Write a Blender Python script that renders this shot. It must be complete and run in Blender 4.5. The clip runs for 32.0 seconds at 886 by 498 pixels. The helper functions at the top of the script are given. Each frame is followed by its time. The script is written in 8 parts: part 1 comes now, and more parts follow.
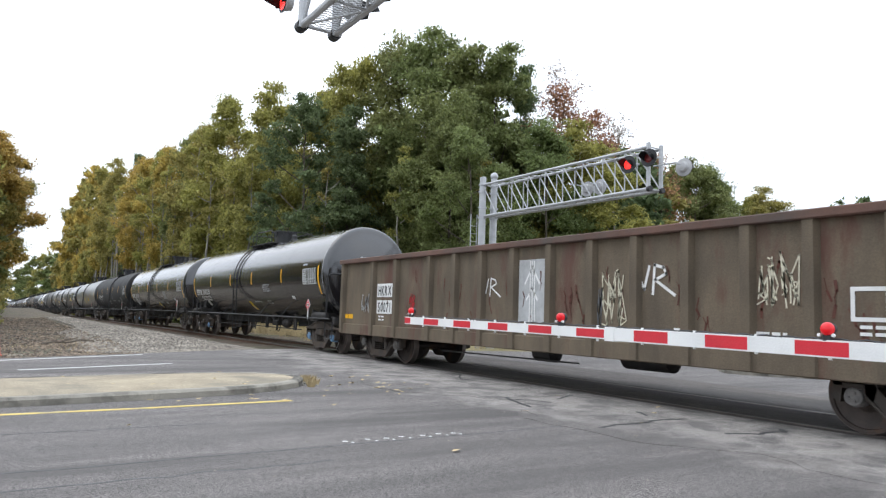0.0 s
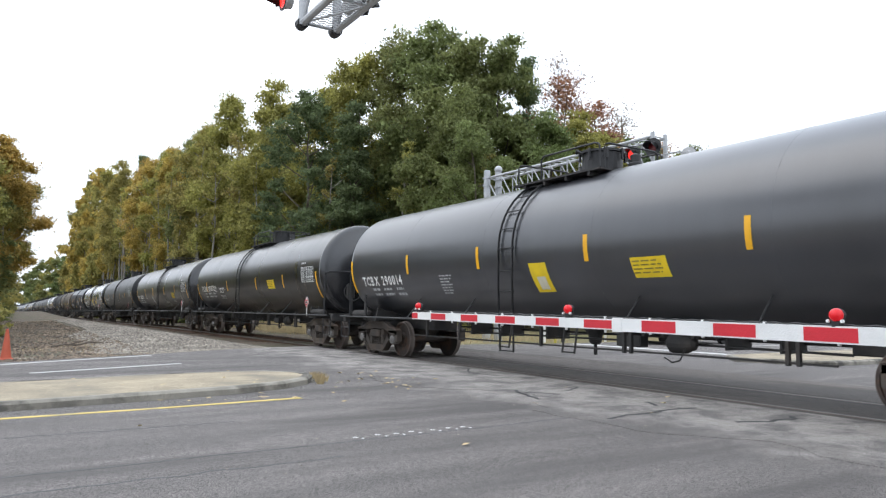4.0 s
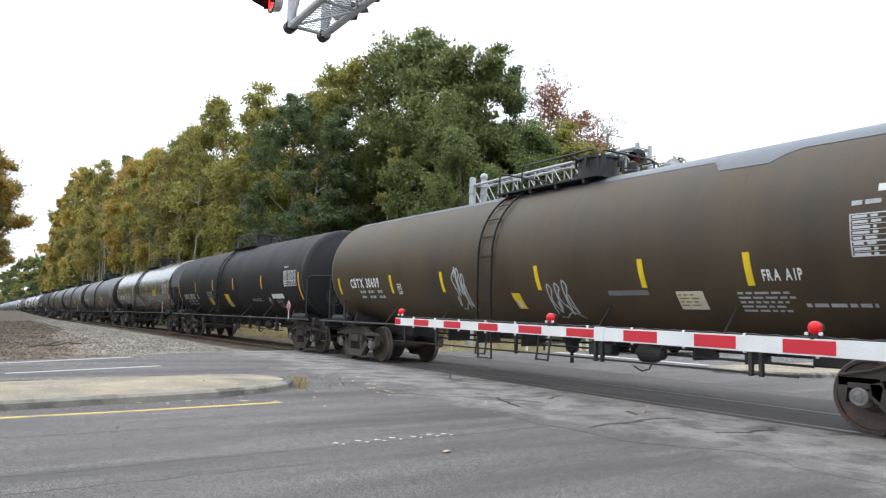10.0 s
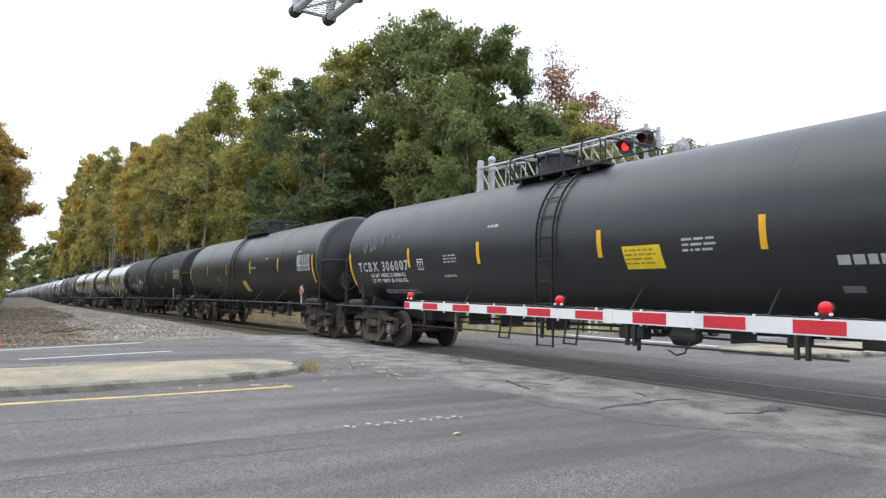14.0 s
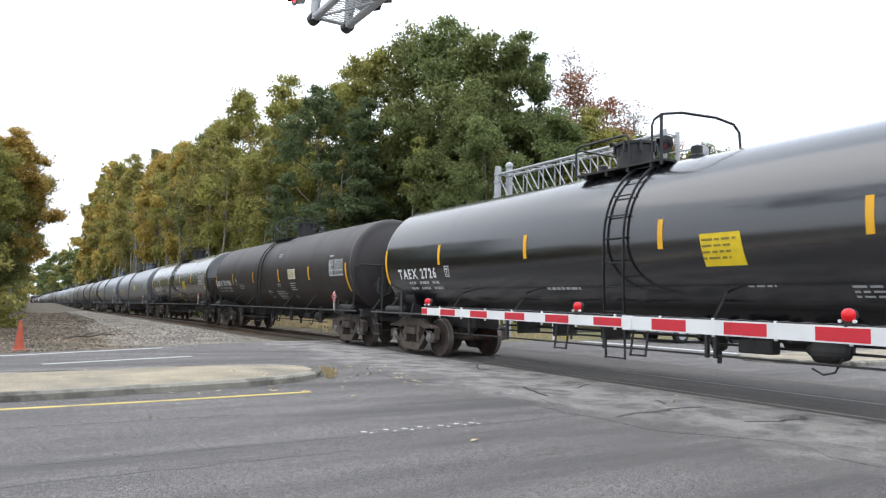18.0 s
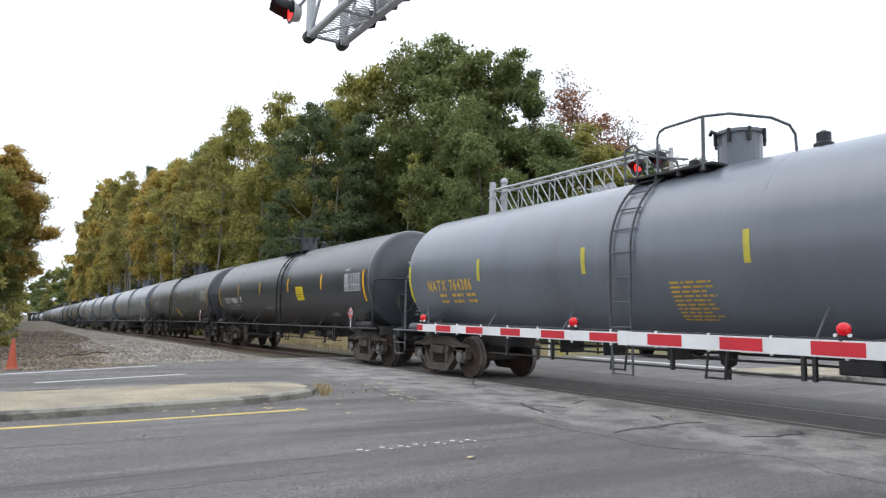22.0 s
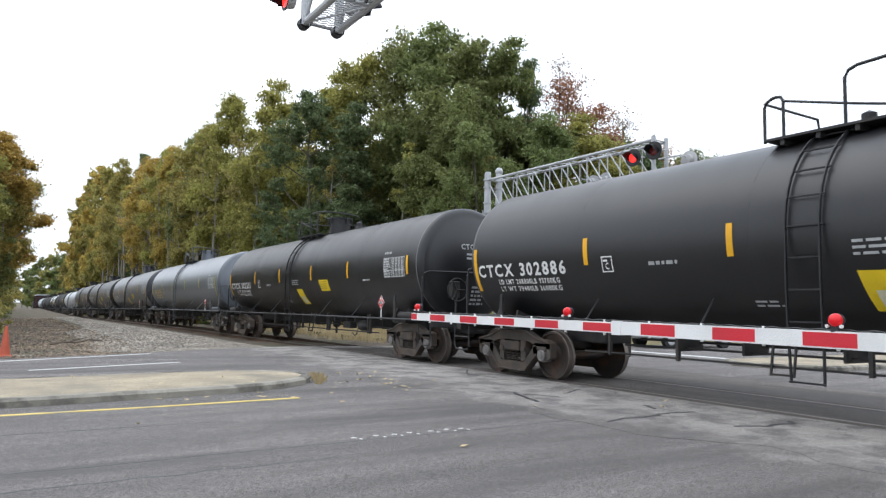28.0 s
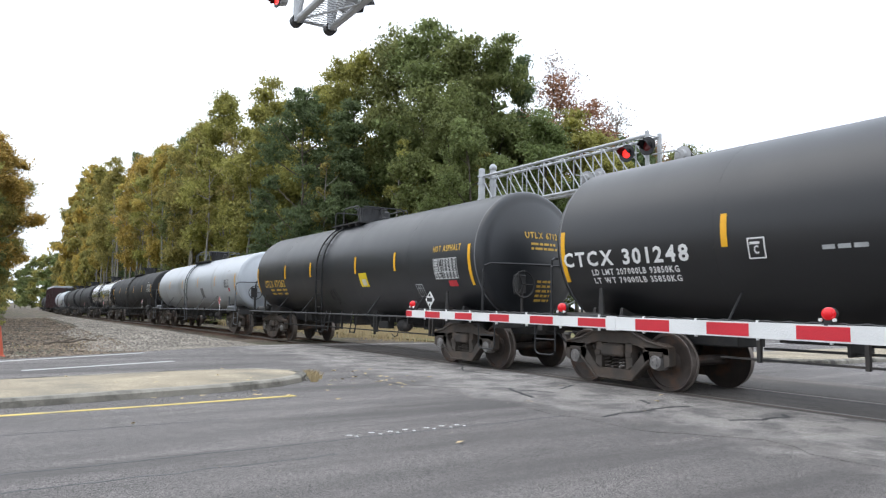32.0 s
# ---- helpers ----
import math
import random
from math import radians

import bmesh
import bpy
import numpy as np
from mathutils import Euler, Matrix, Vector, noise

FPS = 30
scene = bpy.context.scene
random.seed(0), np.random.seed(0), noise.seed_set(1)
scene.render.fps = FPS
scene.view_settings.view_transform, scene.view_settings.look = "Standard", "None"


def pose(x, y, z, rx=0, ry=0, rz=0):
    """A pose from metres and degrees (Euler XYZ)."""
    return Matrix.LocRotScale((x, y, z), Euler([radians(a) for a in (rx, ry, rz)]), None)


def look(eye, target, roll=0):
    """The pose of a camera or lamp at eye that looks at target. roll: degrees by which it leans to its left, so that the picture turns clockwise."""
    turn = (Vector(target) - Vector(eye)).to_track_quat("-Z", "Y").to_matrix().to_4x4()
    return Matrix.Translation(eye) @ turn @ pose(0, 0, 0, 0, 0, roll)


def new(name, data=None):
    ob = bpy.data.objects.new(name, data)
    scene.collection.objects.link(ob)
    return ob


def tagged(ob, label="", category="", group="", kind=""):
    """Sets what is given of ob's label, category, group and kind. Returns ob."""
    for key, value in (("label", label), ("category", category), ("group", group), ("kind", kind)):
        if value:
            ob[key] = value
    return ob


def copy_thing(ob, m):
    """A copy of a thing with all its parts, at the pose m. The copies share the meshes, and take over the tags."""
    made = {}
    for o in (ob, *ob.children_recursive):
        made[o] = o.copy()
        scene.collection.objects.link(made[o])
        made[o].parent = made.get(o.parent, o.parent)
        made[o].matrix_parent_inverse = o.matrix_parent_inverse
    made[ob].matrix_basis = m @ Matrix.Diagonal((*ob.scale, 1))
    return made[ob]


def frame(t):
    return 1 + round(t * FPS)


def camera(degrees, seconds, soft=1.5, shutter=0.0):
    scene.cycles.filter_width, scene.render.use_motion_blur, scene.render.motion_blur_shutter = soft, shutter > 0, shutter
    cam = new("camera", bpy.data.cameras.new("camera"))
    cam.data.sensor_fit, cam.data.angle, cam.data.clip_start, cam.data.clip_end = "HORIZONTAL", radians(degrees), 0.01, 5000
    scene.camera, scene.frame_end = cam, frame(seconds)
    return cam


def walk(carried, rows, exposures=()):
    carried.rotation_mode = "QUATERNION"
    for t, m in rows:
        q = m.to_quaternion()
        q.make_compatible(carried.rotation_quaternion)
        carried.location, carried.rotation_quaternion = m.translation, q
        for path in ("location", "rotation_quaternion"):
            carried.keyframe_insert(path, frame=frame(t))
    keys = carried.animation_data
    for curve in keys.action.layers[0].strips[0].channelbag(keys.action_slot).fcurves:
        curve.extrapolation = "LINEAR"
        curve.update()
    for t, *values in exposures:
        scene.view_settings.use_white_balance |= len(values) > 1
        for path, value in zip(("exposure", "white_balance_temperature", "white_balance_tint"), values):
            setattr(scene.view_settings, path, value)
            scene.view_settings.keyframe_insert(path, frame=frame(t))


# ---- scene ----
def aim(yaw, pitch, roll):
    """The hand-held camera: it stays on its spot and only turns."""
    return pose(-9.826, 0.0, 1.286, 90 + pitch, 0, yaw) @ pose(0, 0, 0, 0, 0, roll)


cam = camera(64.6, 32.0, soft=1.25, shutter=0.02)
walk(cam, [
    (0, aim(-32.741, 5.284, 1.849)),
    (0.5, aim(-32.744, 4.989, 1.542)),
    (1, aim(-32.768, 4.672, 1.656)),
    (1.5, aim(-32.574, 4.506, 1.498)),
    (2, aim(-32.438, 4.393, 1.366)),
    (2.5, aim(-32.298, 4.378, 1.184)),
    (3, aim(-32.207, 4.507, 1.053)),
    (3.5, aim(-32.179, 4.644, 0.739)),
    (5.5, aim(-32.51, 5.369, 0.37)),
    (6, aim(-32.637, 5.517, 0.25)),
    (6.5, aim(-32.746, 5.672, 0.327)),
    (7, aim(-32.807, 5.82, 0.473)),
    (7.5, aim(-33.025, 5.937, 0.432)),
    (8, aim(-33.124, 5.887, 0.827)),
    (8.5, aim(-33.316, 5.792, 1.135)),
    (9, aim(-33.423, 5.631, 1.378)),
    (9.5, aim(-33.514, 5.537, 1.471)),
    (10, aim(-33.559, 5.367, 1.566)),
    (10.5, aim(-33.486, 5.246, 1.62)),
    (11, aim(-33.455, 5.015, 1.764)),
    (11.5, aim(-33.364, 4.826, 1.864)),
    (12, aim(-33.311, 4.564, 1.878)),
    (12.5, aim(-33.299, 4.381, 1.896)),
    (13, aim(-33.146, 4.193, 1.881)),
    (13.5, aim(-33.085, 4.045, 1.558)),
    (14, aim(-32.912, 4.008, 1.094)),
    (14.5, aim(-32.764, 4.095, 0.694)),
    (16.5, aim(-31.789, 4.022, 1.149)),
    (17, aim(-31.643, 4.134, 1.249)),
    (17.5, aim(-31.495, 4.298, 1.207)),
    (18, aim(-31.471, 4.475, 1.203)),
    (18.5, aim(-31.429, 4.719, 1.049)),
    (19, aim(-31.5, 4.905, 0.699)),
    (19.5, aim(-31.509, 5.097, 0.308)),
    (20, aim(-31.636, 5.484, 0.267)),
    (20.5, aim(-31.711, 5.608, 0.556)),
    (21, aim(-31.783, 5.769, 0.696)),
    (21.5, aim(-31.861, 5.781, 0.905)),
    (22, aim(-31.829, 5.791, 0.926)),
    (22.5, aim(-31.849, 5.726, 0.872)),
    (23, aim(-31.98, 5.651, 0.791)),
    (23.5, aim(-32.081, 5.468, 0.904)),
    (24, aim(-32.215, 5.372, 0.713)),
    (24.5, aim(-32.395, 5.241, 0.421)),
    (25, aim(-32.491, 5.205, 0.313)),
    (25.5, aim(-32.533, 5.195, 0.619)),
    (27.5, aim(-32.344, 4.981, 1.33)),
    (28, aim(-32.29, 4.929, 1.169)),
    (28.5, aim(-32.327, 4.862, 1.113)),
    (29, aim(-32.364, 4.791, 1.188)),
    (29.5, aim(-32.441, 4.736, 1.416)),
    (30, aim(-32.461, 4.673, 1.55)),
    (30.5, aim(-32.565, 4.644, 1.362)),
    (31, aim(-32.618, 4.635, 1.123)),
    (31.5, aim(-32.628, 4.643, 0.859)),
    (32, aim(-32.742, 4.673, 0.728)),
], exposures=[(0.0, 0.17), (20.0, 0.17), (21.0, -0.05), (22.0, -0.03), (23.0, -0.06), (24.0, -0.05), (25.0, -0.01), (28.0, 0.10), (29.0, 0.15), (30.0, 0.03), (31.0, 0.09), (32.0, 0.16)])

# ---- overcast sky and a weak, wide sun ----
world = bpy.data.worlds.new("overcast")
scene.world = world
world.use_nodes = True
wn, wl = world.node_tree.nodes, world.node_tree.links
wn.clear()
sky = wn.new("ShaderNodeTexSky")
sky.sky_type = "NISHITA"
sky.sun_disc = False
sky.sun_elevation, sky.sun_rotation = radians(62), radians(318)
sky.air_density, sky.dust_density = 1.0, 4.0
cloud_pos = wn.new("ShaderNodeTexCoord")
cloud = wn.new("ShaderNodeTexNoise")
cloud.inputs["Scale"].default_value, cloud.inputs["Detail"].default_value = 1.5, 4
cloud_ramp = wn.new("ShaderNodeValToRGB")
cloud_ramp.color_ramp.elements[0].position, cloud_ramp.color_ramp.elements[0].color = 0.3, (9.45, 10.5, 12.2, 1)
cloud_ramp.color_ramp.elements[1].position, cloud_ramp.color_ramp.elements[1].color = 0.7, (11.8, 12.4, 13.3, 1)
blend = wn.new("ShaderNodeMix")
blend.data_type = "RGBA"
blend.inputs["Factor"].default_value = 0.9
back = wn.new("ShaderNodeBackground")
back.inputs["Strength"].default_value = 0.1
out = wn.new("ShaderNodeOutputWorld")
wl.new(cloud_pos.outputs["Generated"], cloud.inputs["Vector"])
wl.new(cloud.outputs["Fac"], cloud_ramp.inputs["Fac"])
wl.new(sky.outputs["Color"], blend.inputs["A"])
wl.new(cloud_ramp.outputs["Color"], blend.inputs["B"])
# an overcast sky grows brighter towards the zenith
rise = wn.new("ShaderNodeSeparateXYZ")
lift = wn.new("ShaderNodeMapRange")
lift.inputs["To Min"].default_value, lift.inputs["To Max"].default_value = 1.0, 1.75
glow = wn.new("ShaderNodeVectorMath")
glow.operation = "SCALE"
wl.new(cloud_pos.outputs["Generated"], rise.inputs["Vector"])
wl.new(rise.outputs["Z"], lift.inputs["Value"])
wl.new(blend.outputs["Result"], glow.inputs[0])
wl.new(lift.outputs["Result"], glow.inputs["Scale"])
wl.new(glow.outputs["Vector"], back.inputs["Color"])
wl.new(back.outputs["Background"], out.inputs["Surface"])
sun = new("sun", bpy.data.lights.new("sun", "SUN"))
sun.data.energy, sun.data.angle, sun.data.color = 0.5, radians(50), (1.0, 0.94, 0.86)
sun.matrix_basis = look((-9, 16, 24), (0, 6, 0))


# ---- materials ----
def mat(name, color, rough=0.6, metal=0.0, vary=0.25, scale=3.0, fine=60.0, bump=0.15, dirt=None, dirt_at=(0.55, 0.75),
        stretch=(1, 1, 1), per_object=0.0, coat=0.0, emit=0.0, grit=0.0, island=0.0):
    """A surface with broad mottling, fine grain and, where given, stains of another colour."""
    m = bpy.data.materials.new(name)
    m.use_nodes = True
    n, l = m.node_tree.nodes, m.node_tree.links
    b = n["Principled BSDF"]
    b.inputs["Metallic"].default_value = metal
    b.inputs["Coat Weight"].default_value = coat
    pos = n.new("ShaderNodeTexCoord")
    mapping = n.new("ShaderNodeMapping")
    mapping.inputs["Scale"].default_value = stretch
    l.new(pos.outputs["Object"], mapping.inputs["Vector"])
    big = n.new("ShaderNodeTexNoise")
    big.inputs["Scale"].default_value, big.inputs["Detail"].default_value = scale, 5
    small = n.new("ShaderNodeTexNoise")
    small.inputs["Scale"].default_value, small.inputs["Detail"].default_value = fine, 3
    l.new(mapping.outputs["Vector"], big.inputs["Vector"])
    l.new(pos.outputs["Object"], small.inputs["Vector"])
    ramp = n.new("ShaderNodeValToRGB")
    e = ramp.color_ramp.elements
    e[0].position, e[0].color = 0.3, (*[c * (1 - vary) for c in color], 1)
    e[1].position, e[1].color = 0.7, (*[min(1, c * (1 + vary)) for c in color], 1)
    l.new(big.outputs["Fac"], ramp.inputs["Fac"])
    last = ramp.outputs["Color"]
    grain = n.new("ShaderNodeMix")
    grain.data_type, grain.blend_type = "RGBA", "OVERLAY"
    grain.inputs["Factor"].default_value = grit or 0.6 * vary + 0.08
    l.new(last, grain.inputs["A"])
    if grit:
        speck = n.new("ShaderNodeValToRGB")
        speck.color_ramp.elements[0].position, speck.color_ramp.elements[1].position = 0.38, 0.62
        l.new(small.outputs["Fac"], speck.inputs["Fac"])
        l.new(speck.outputs["Color"], grain.inputs["B"])
    else:
        l.new(small.outputs["Fac"], grain.inputs["B"])
    last = grain.outputs["Result"]
    if dirt:
        spot = n.new("ShaderNodeTexNoise")
        spot.inputs["Scale"].default_value, spot.inputs["Detail"].default_value = scale * 0.6, 8
        spot.inputs["Roughness"].default_value = 0.65
        l.new(mapping.outputs["Vector"], spot.inputs["Vector"])
        edge = n.new("ShaderNodeValToRGB")
        edge.color_ramp.elements[0].position, edge.color_ramp.elements[1].position = dirt_at
        l.new(spot.outputs["Fac"], edge.inputs["Fac"])
        stain = n.new("ShaderNodeMix")
        stain.data_type = "RGBA"
        l.new(edge.outputs["Color"], stain.inputs["Factor"])
        l.new(last, stain.inputs["A"])
        stain.inputs["B"].default_value = (*dirt, 1)
        last = stain.outputs["Result"]
    if island:
        geo = n.new("ShaderNodeNewGeometry")
        own = n.new("ShaderNodeHueSaturation")
        reach = n.new("ShaderNodeMapRange")
        reach.inputs["To Min"].default_value, reach.inputs["To Max"].default_value = 1 - island, 1 + island
        l.new(geo.outputs["Random Per Island"], reach.inputs["Value"])
        l.new(reach.outputs["Result"], own.inputs["Value"])
        l.new(last, own.inputs["Color"])
        last = own.outputs["Color"]
    if per_object:
        info = n.new("ShaderNodeObjectInfo")
        hsv = n.new("ShaderNodeHueSaturation")
        span = n.new("ShaderNodeMapRange")
        span.inputs["To Min"].default_value, span.inputs["To Max"].default_value = 1 - per_object, 1 + per_object
        l.new(info.outputs["Random"], span.inputs["Value"])
        l.new(span.outputs["Result"], hsv.inputs["Value"])
        l.new(last, hsv.inputs["Color"])
        last = hsv.outputs["Color"]
    l.new(last, b.inputs["Base Color"])
    rr = n.new("ShaderNodeMapRange")
    rr.inputs["To Min"].default_value, rr.inputs["To Max"].default_value = max(0.03, rough * 0.75), min(1, rough * 1.2)
    l.new(big.outputs["Fac"], rr.inputs["Value"])
    l.new(rr.outputs["Result"], b.inputs["Roughness"])
    if bump:
        bp = n.new("ShaderNodeBump")
        bp.inputs["Strength"].default_value, bp.inputs["Distance"].default_value = bump, 0.02
        l.new(small.outputs["Fac"], bp.inputs["Height"])
        l.new(bp.outputs["Normal"], b.inputs["Normal"])
    if emit:
        l.new(last, b.inputs["Emission Color"])
        b.inputs["Emission Strength"].default_value = emit
    return m


def road_mat(name):
    """Asphalt that pales, with a ragged edge, into the old surface beside the rails."""
    m = mat(name, (0.168, 0.155, 0.146), 0.85, vary=0.26, scale=1.3, fine=130, bump=0.8, grit=0.85, dirt=(0.107, 0.099, 0.094), dirt_at=(0.48, 0.64), stretch=(0.16, 1.15, 1))
    n, l = m.node_tree.nodes, m.node_tree.links
    b = n["Principled BSDF"]
    worn = b.inputs["Base Color"].links[0].from_socket
    pos = n.new("ShaderNodeTexCoord")
    split = n.new("ShaderNodeSeparateXYZ")
    l.new(pos.outputs["Object"], split.inputs["Vector"])
    ragged = n.new("ShaderNodeTexNoise")
    ragged.inputs["Scale"].default_value, ragged.inputs["Detail"].default_value, ragged.inputs["Roughness"].default_value = 0.75, 9, 0.62
    l.new(pos.outputs["Object"], ragged.inputs["Vector"])
    shift = n.new("ShaderNodeMath")
    shift.operation = "MULTIPLY_ADD"
    shift.inputs[1].default_value = 5.2
    l.new(ragged.outputs["Fac"], shift.inputs[0])
    l.new(split.outputs["X"], shift.inputs[2])
    near = n.new("ShaderNodeMapRange")
    near.inputs["From Min"].default_value, near.inputs["From Max"].default_value = -1.25, -0.35
    l.new(shift.outputs[0], near.inputs["Value"])
    span = n.new("ShaderNodeMapRange")
    span.inputs["From Min"].default_value, span.inputs["From Max"].default_value = 3.4, 3.0
    l.new(split.outputs["X"], span.inputs["Value"])
    both = n.new("ShaderNodeMath")
    both.operation = "MULTIPLY"
    l.new(near.outputs["Result"], both.inputs[0])
    l.new(span.outputs["Result"], both.inputs[1])
    blotch = n.new("ShaderNodeTexNoise")
    blotch.inputs["Scale"].default_value, blotch.inputs["Detail"].default_value, blotch.inputs["Roughness"].default_value = 1.6, 8, 0.65
    l.new(pos.outputs["Object"], blotch.inputs["Vector"])
    ramp = n.new("ShaderNodeValToRGB")
    e = ramp.color_ramp.elements
    e[0].position, e[0].color = 0.4, (0.165, 0.155, 0.148, 1)
    e[1].position, e[1].color = 0.54, (0.335, 0.31, 0.287, 1)
    l.new(blotch.outputs["Fac"], ramp.inputs["Fac"])
    chips = n.new("ShaderNodeTexNoise")
    chips.inputs["Scale"].default_value, chips.inputs["Detail"].default_value = 120, 3
    l.new(pos.outputs["Object"], chips.inputs["Vector"])
    speck = n.new("ShaderNodeValToRGB")
    speck.color_ramp.elements[0].position, speck.color_ramp.elements[1].position = 0.36, 0.64
    l.new(chips.outputs["Fac"], speck.inputs["Fac"])
    grain = n.new("ShaderNodeMix")
    grain.data_type, grain.blend_type = "RGBA", "OVERLAY"
    grain.inputs["Factor"].default_value = 0.7
    l.new(ramp.outputs["Color"], grain.inputs["A"])
    l.new(speck.outputs["Color"], grain.inputs["B"])
    mixed = n.new("ShaderNodeMix")
    mixed.data_type = "RGBA"
    l.new(both.outputs[0], mixed.inputs["Factor"])
    l.new(worn, mixed.inputs["A"])
    l.new(grain.outputs["Result"], mixed.inputs["B"])
    l.new(mixed.outputs["Result"], b.inputs["Base Color"])
    return m


def leaf_mat(name, color, spread=0.6, hue=0.03):
    """Foliage: every leaf clump has its own shade, every tree its own cast."""
    m = bpy.data.materials.new(name)
    m.use_nodes = True
    n, l = m.node_tree.nodes, m.node_tree.links
    b = n["Principled BSDF"]
    geo = n.new("ShaderNodeNewGeometry")
    info = n.new("ShaderNodeObjectInfo")
    pos = n.new("ShaderNodeTexCoord")
    noi = n.new("ShaderNodeTexNoise")
    noi.inputs["Scale"].default_value = 0.45
    l.new(pos.outputs["Object"], noi.inputs["Vector"])
    ramp = n.new("ShaderNodeValToRGB")
    e = ramp.color_ramp.elements
    e[0].position, e[0].color = 0.0, (*[c * (1 - spread) for c in color], 1)
    e[1].position, e[1].color = 1.0, (*[c * (1 + spread) for c in color], 1)
    mid = n.new("ShaderNodeMath")
    mid.operation = "MULTIPLY_ADD"
    mid.inputs[1].default_value, mid.inputs[2].default_value = 0.75, 0.0
    l.new(geo.outputs["Random Per Island"], mid.inputs[0])
    add = n.new("ShaderNodeMath")
    add.operation = "MULTIPLY_ADD"
    add.inputs[1].default_value = 0.9
    l.new(noi.outputs["Fac"], add.inputs[0])
    l.new(mid.outputs[0], add.inputs[2])
    sub = n.new("ShaderNodeMath")
    sub.operation = "SUBTRACT"
    sub.inputs[1].default_value = 0.33
    l.new(add.outputs[0], sub.inputs[0])
    l.new(sub.outputs[0], ramp.inputs["Fac"])
    hsv = n.new("ShaderNodeHueSaturation")
    hr = n.new("ShaderNodeMapRange")
    hr.inputs["To Min"].default_value, hr.inputs["To Max"].default_value = 0.5 - hue, 0.5 + hue
    l.new(info.outputs["Random"], hr.inputs["Value"])
    l.new(hr.outputs["Result"], hsv.inputs["Hue"])
    l.new(ramp.outputs["Color"], hsv.inputs["Color"])
    l.new(hsv.outputs["Color"], b.inputs["Base Color"])
    b.inputs["Roughness"].default_value = 0.6
    b.inputs["Specular IOR Level"].default_value = 0.25
    tr = n.new("ShaderNodeBsdfTranslucent")
    l.new(hsv.outputs["Color"], tr.inputs["Color"])
    mixer = n.new("ShaderNodeMixShader")
    mixer.inputs["Fac"].default_value = 0.48
    l.new(b.outputs["BSDF"], mixer.inputs[1])
    l.new(tr.outputs["BSDF"], mixer.inputs[2])
    l.new(mixer.outputs["Shader"], n["Material Output"].inputs["Surface"])
    return m


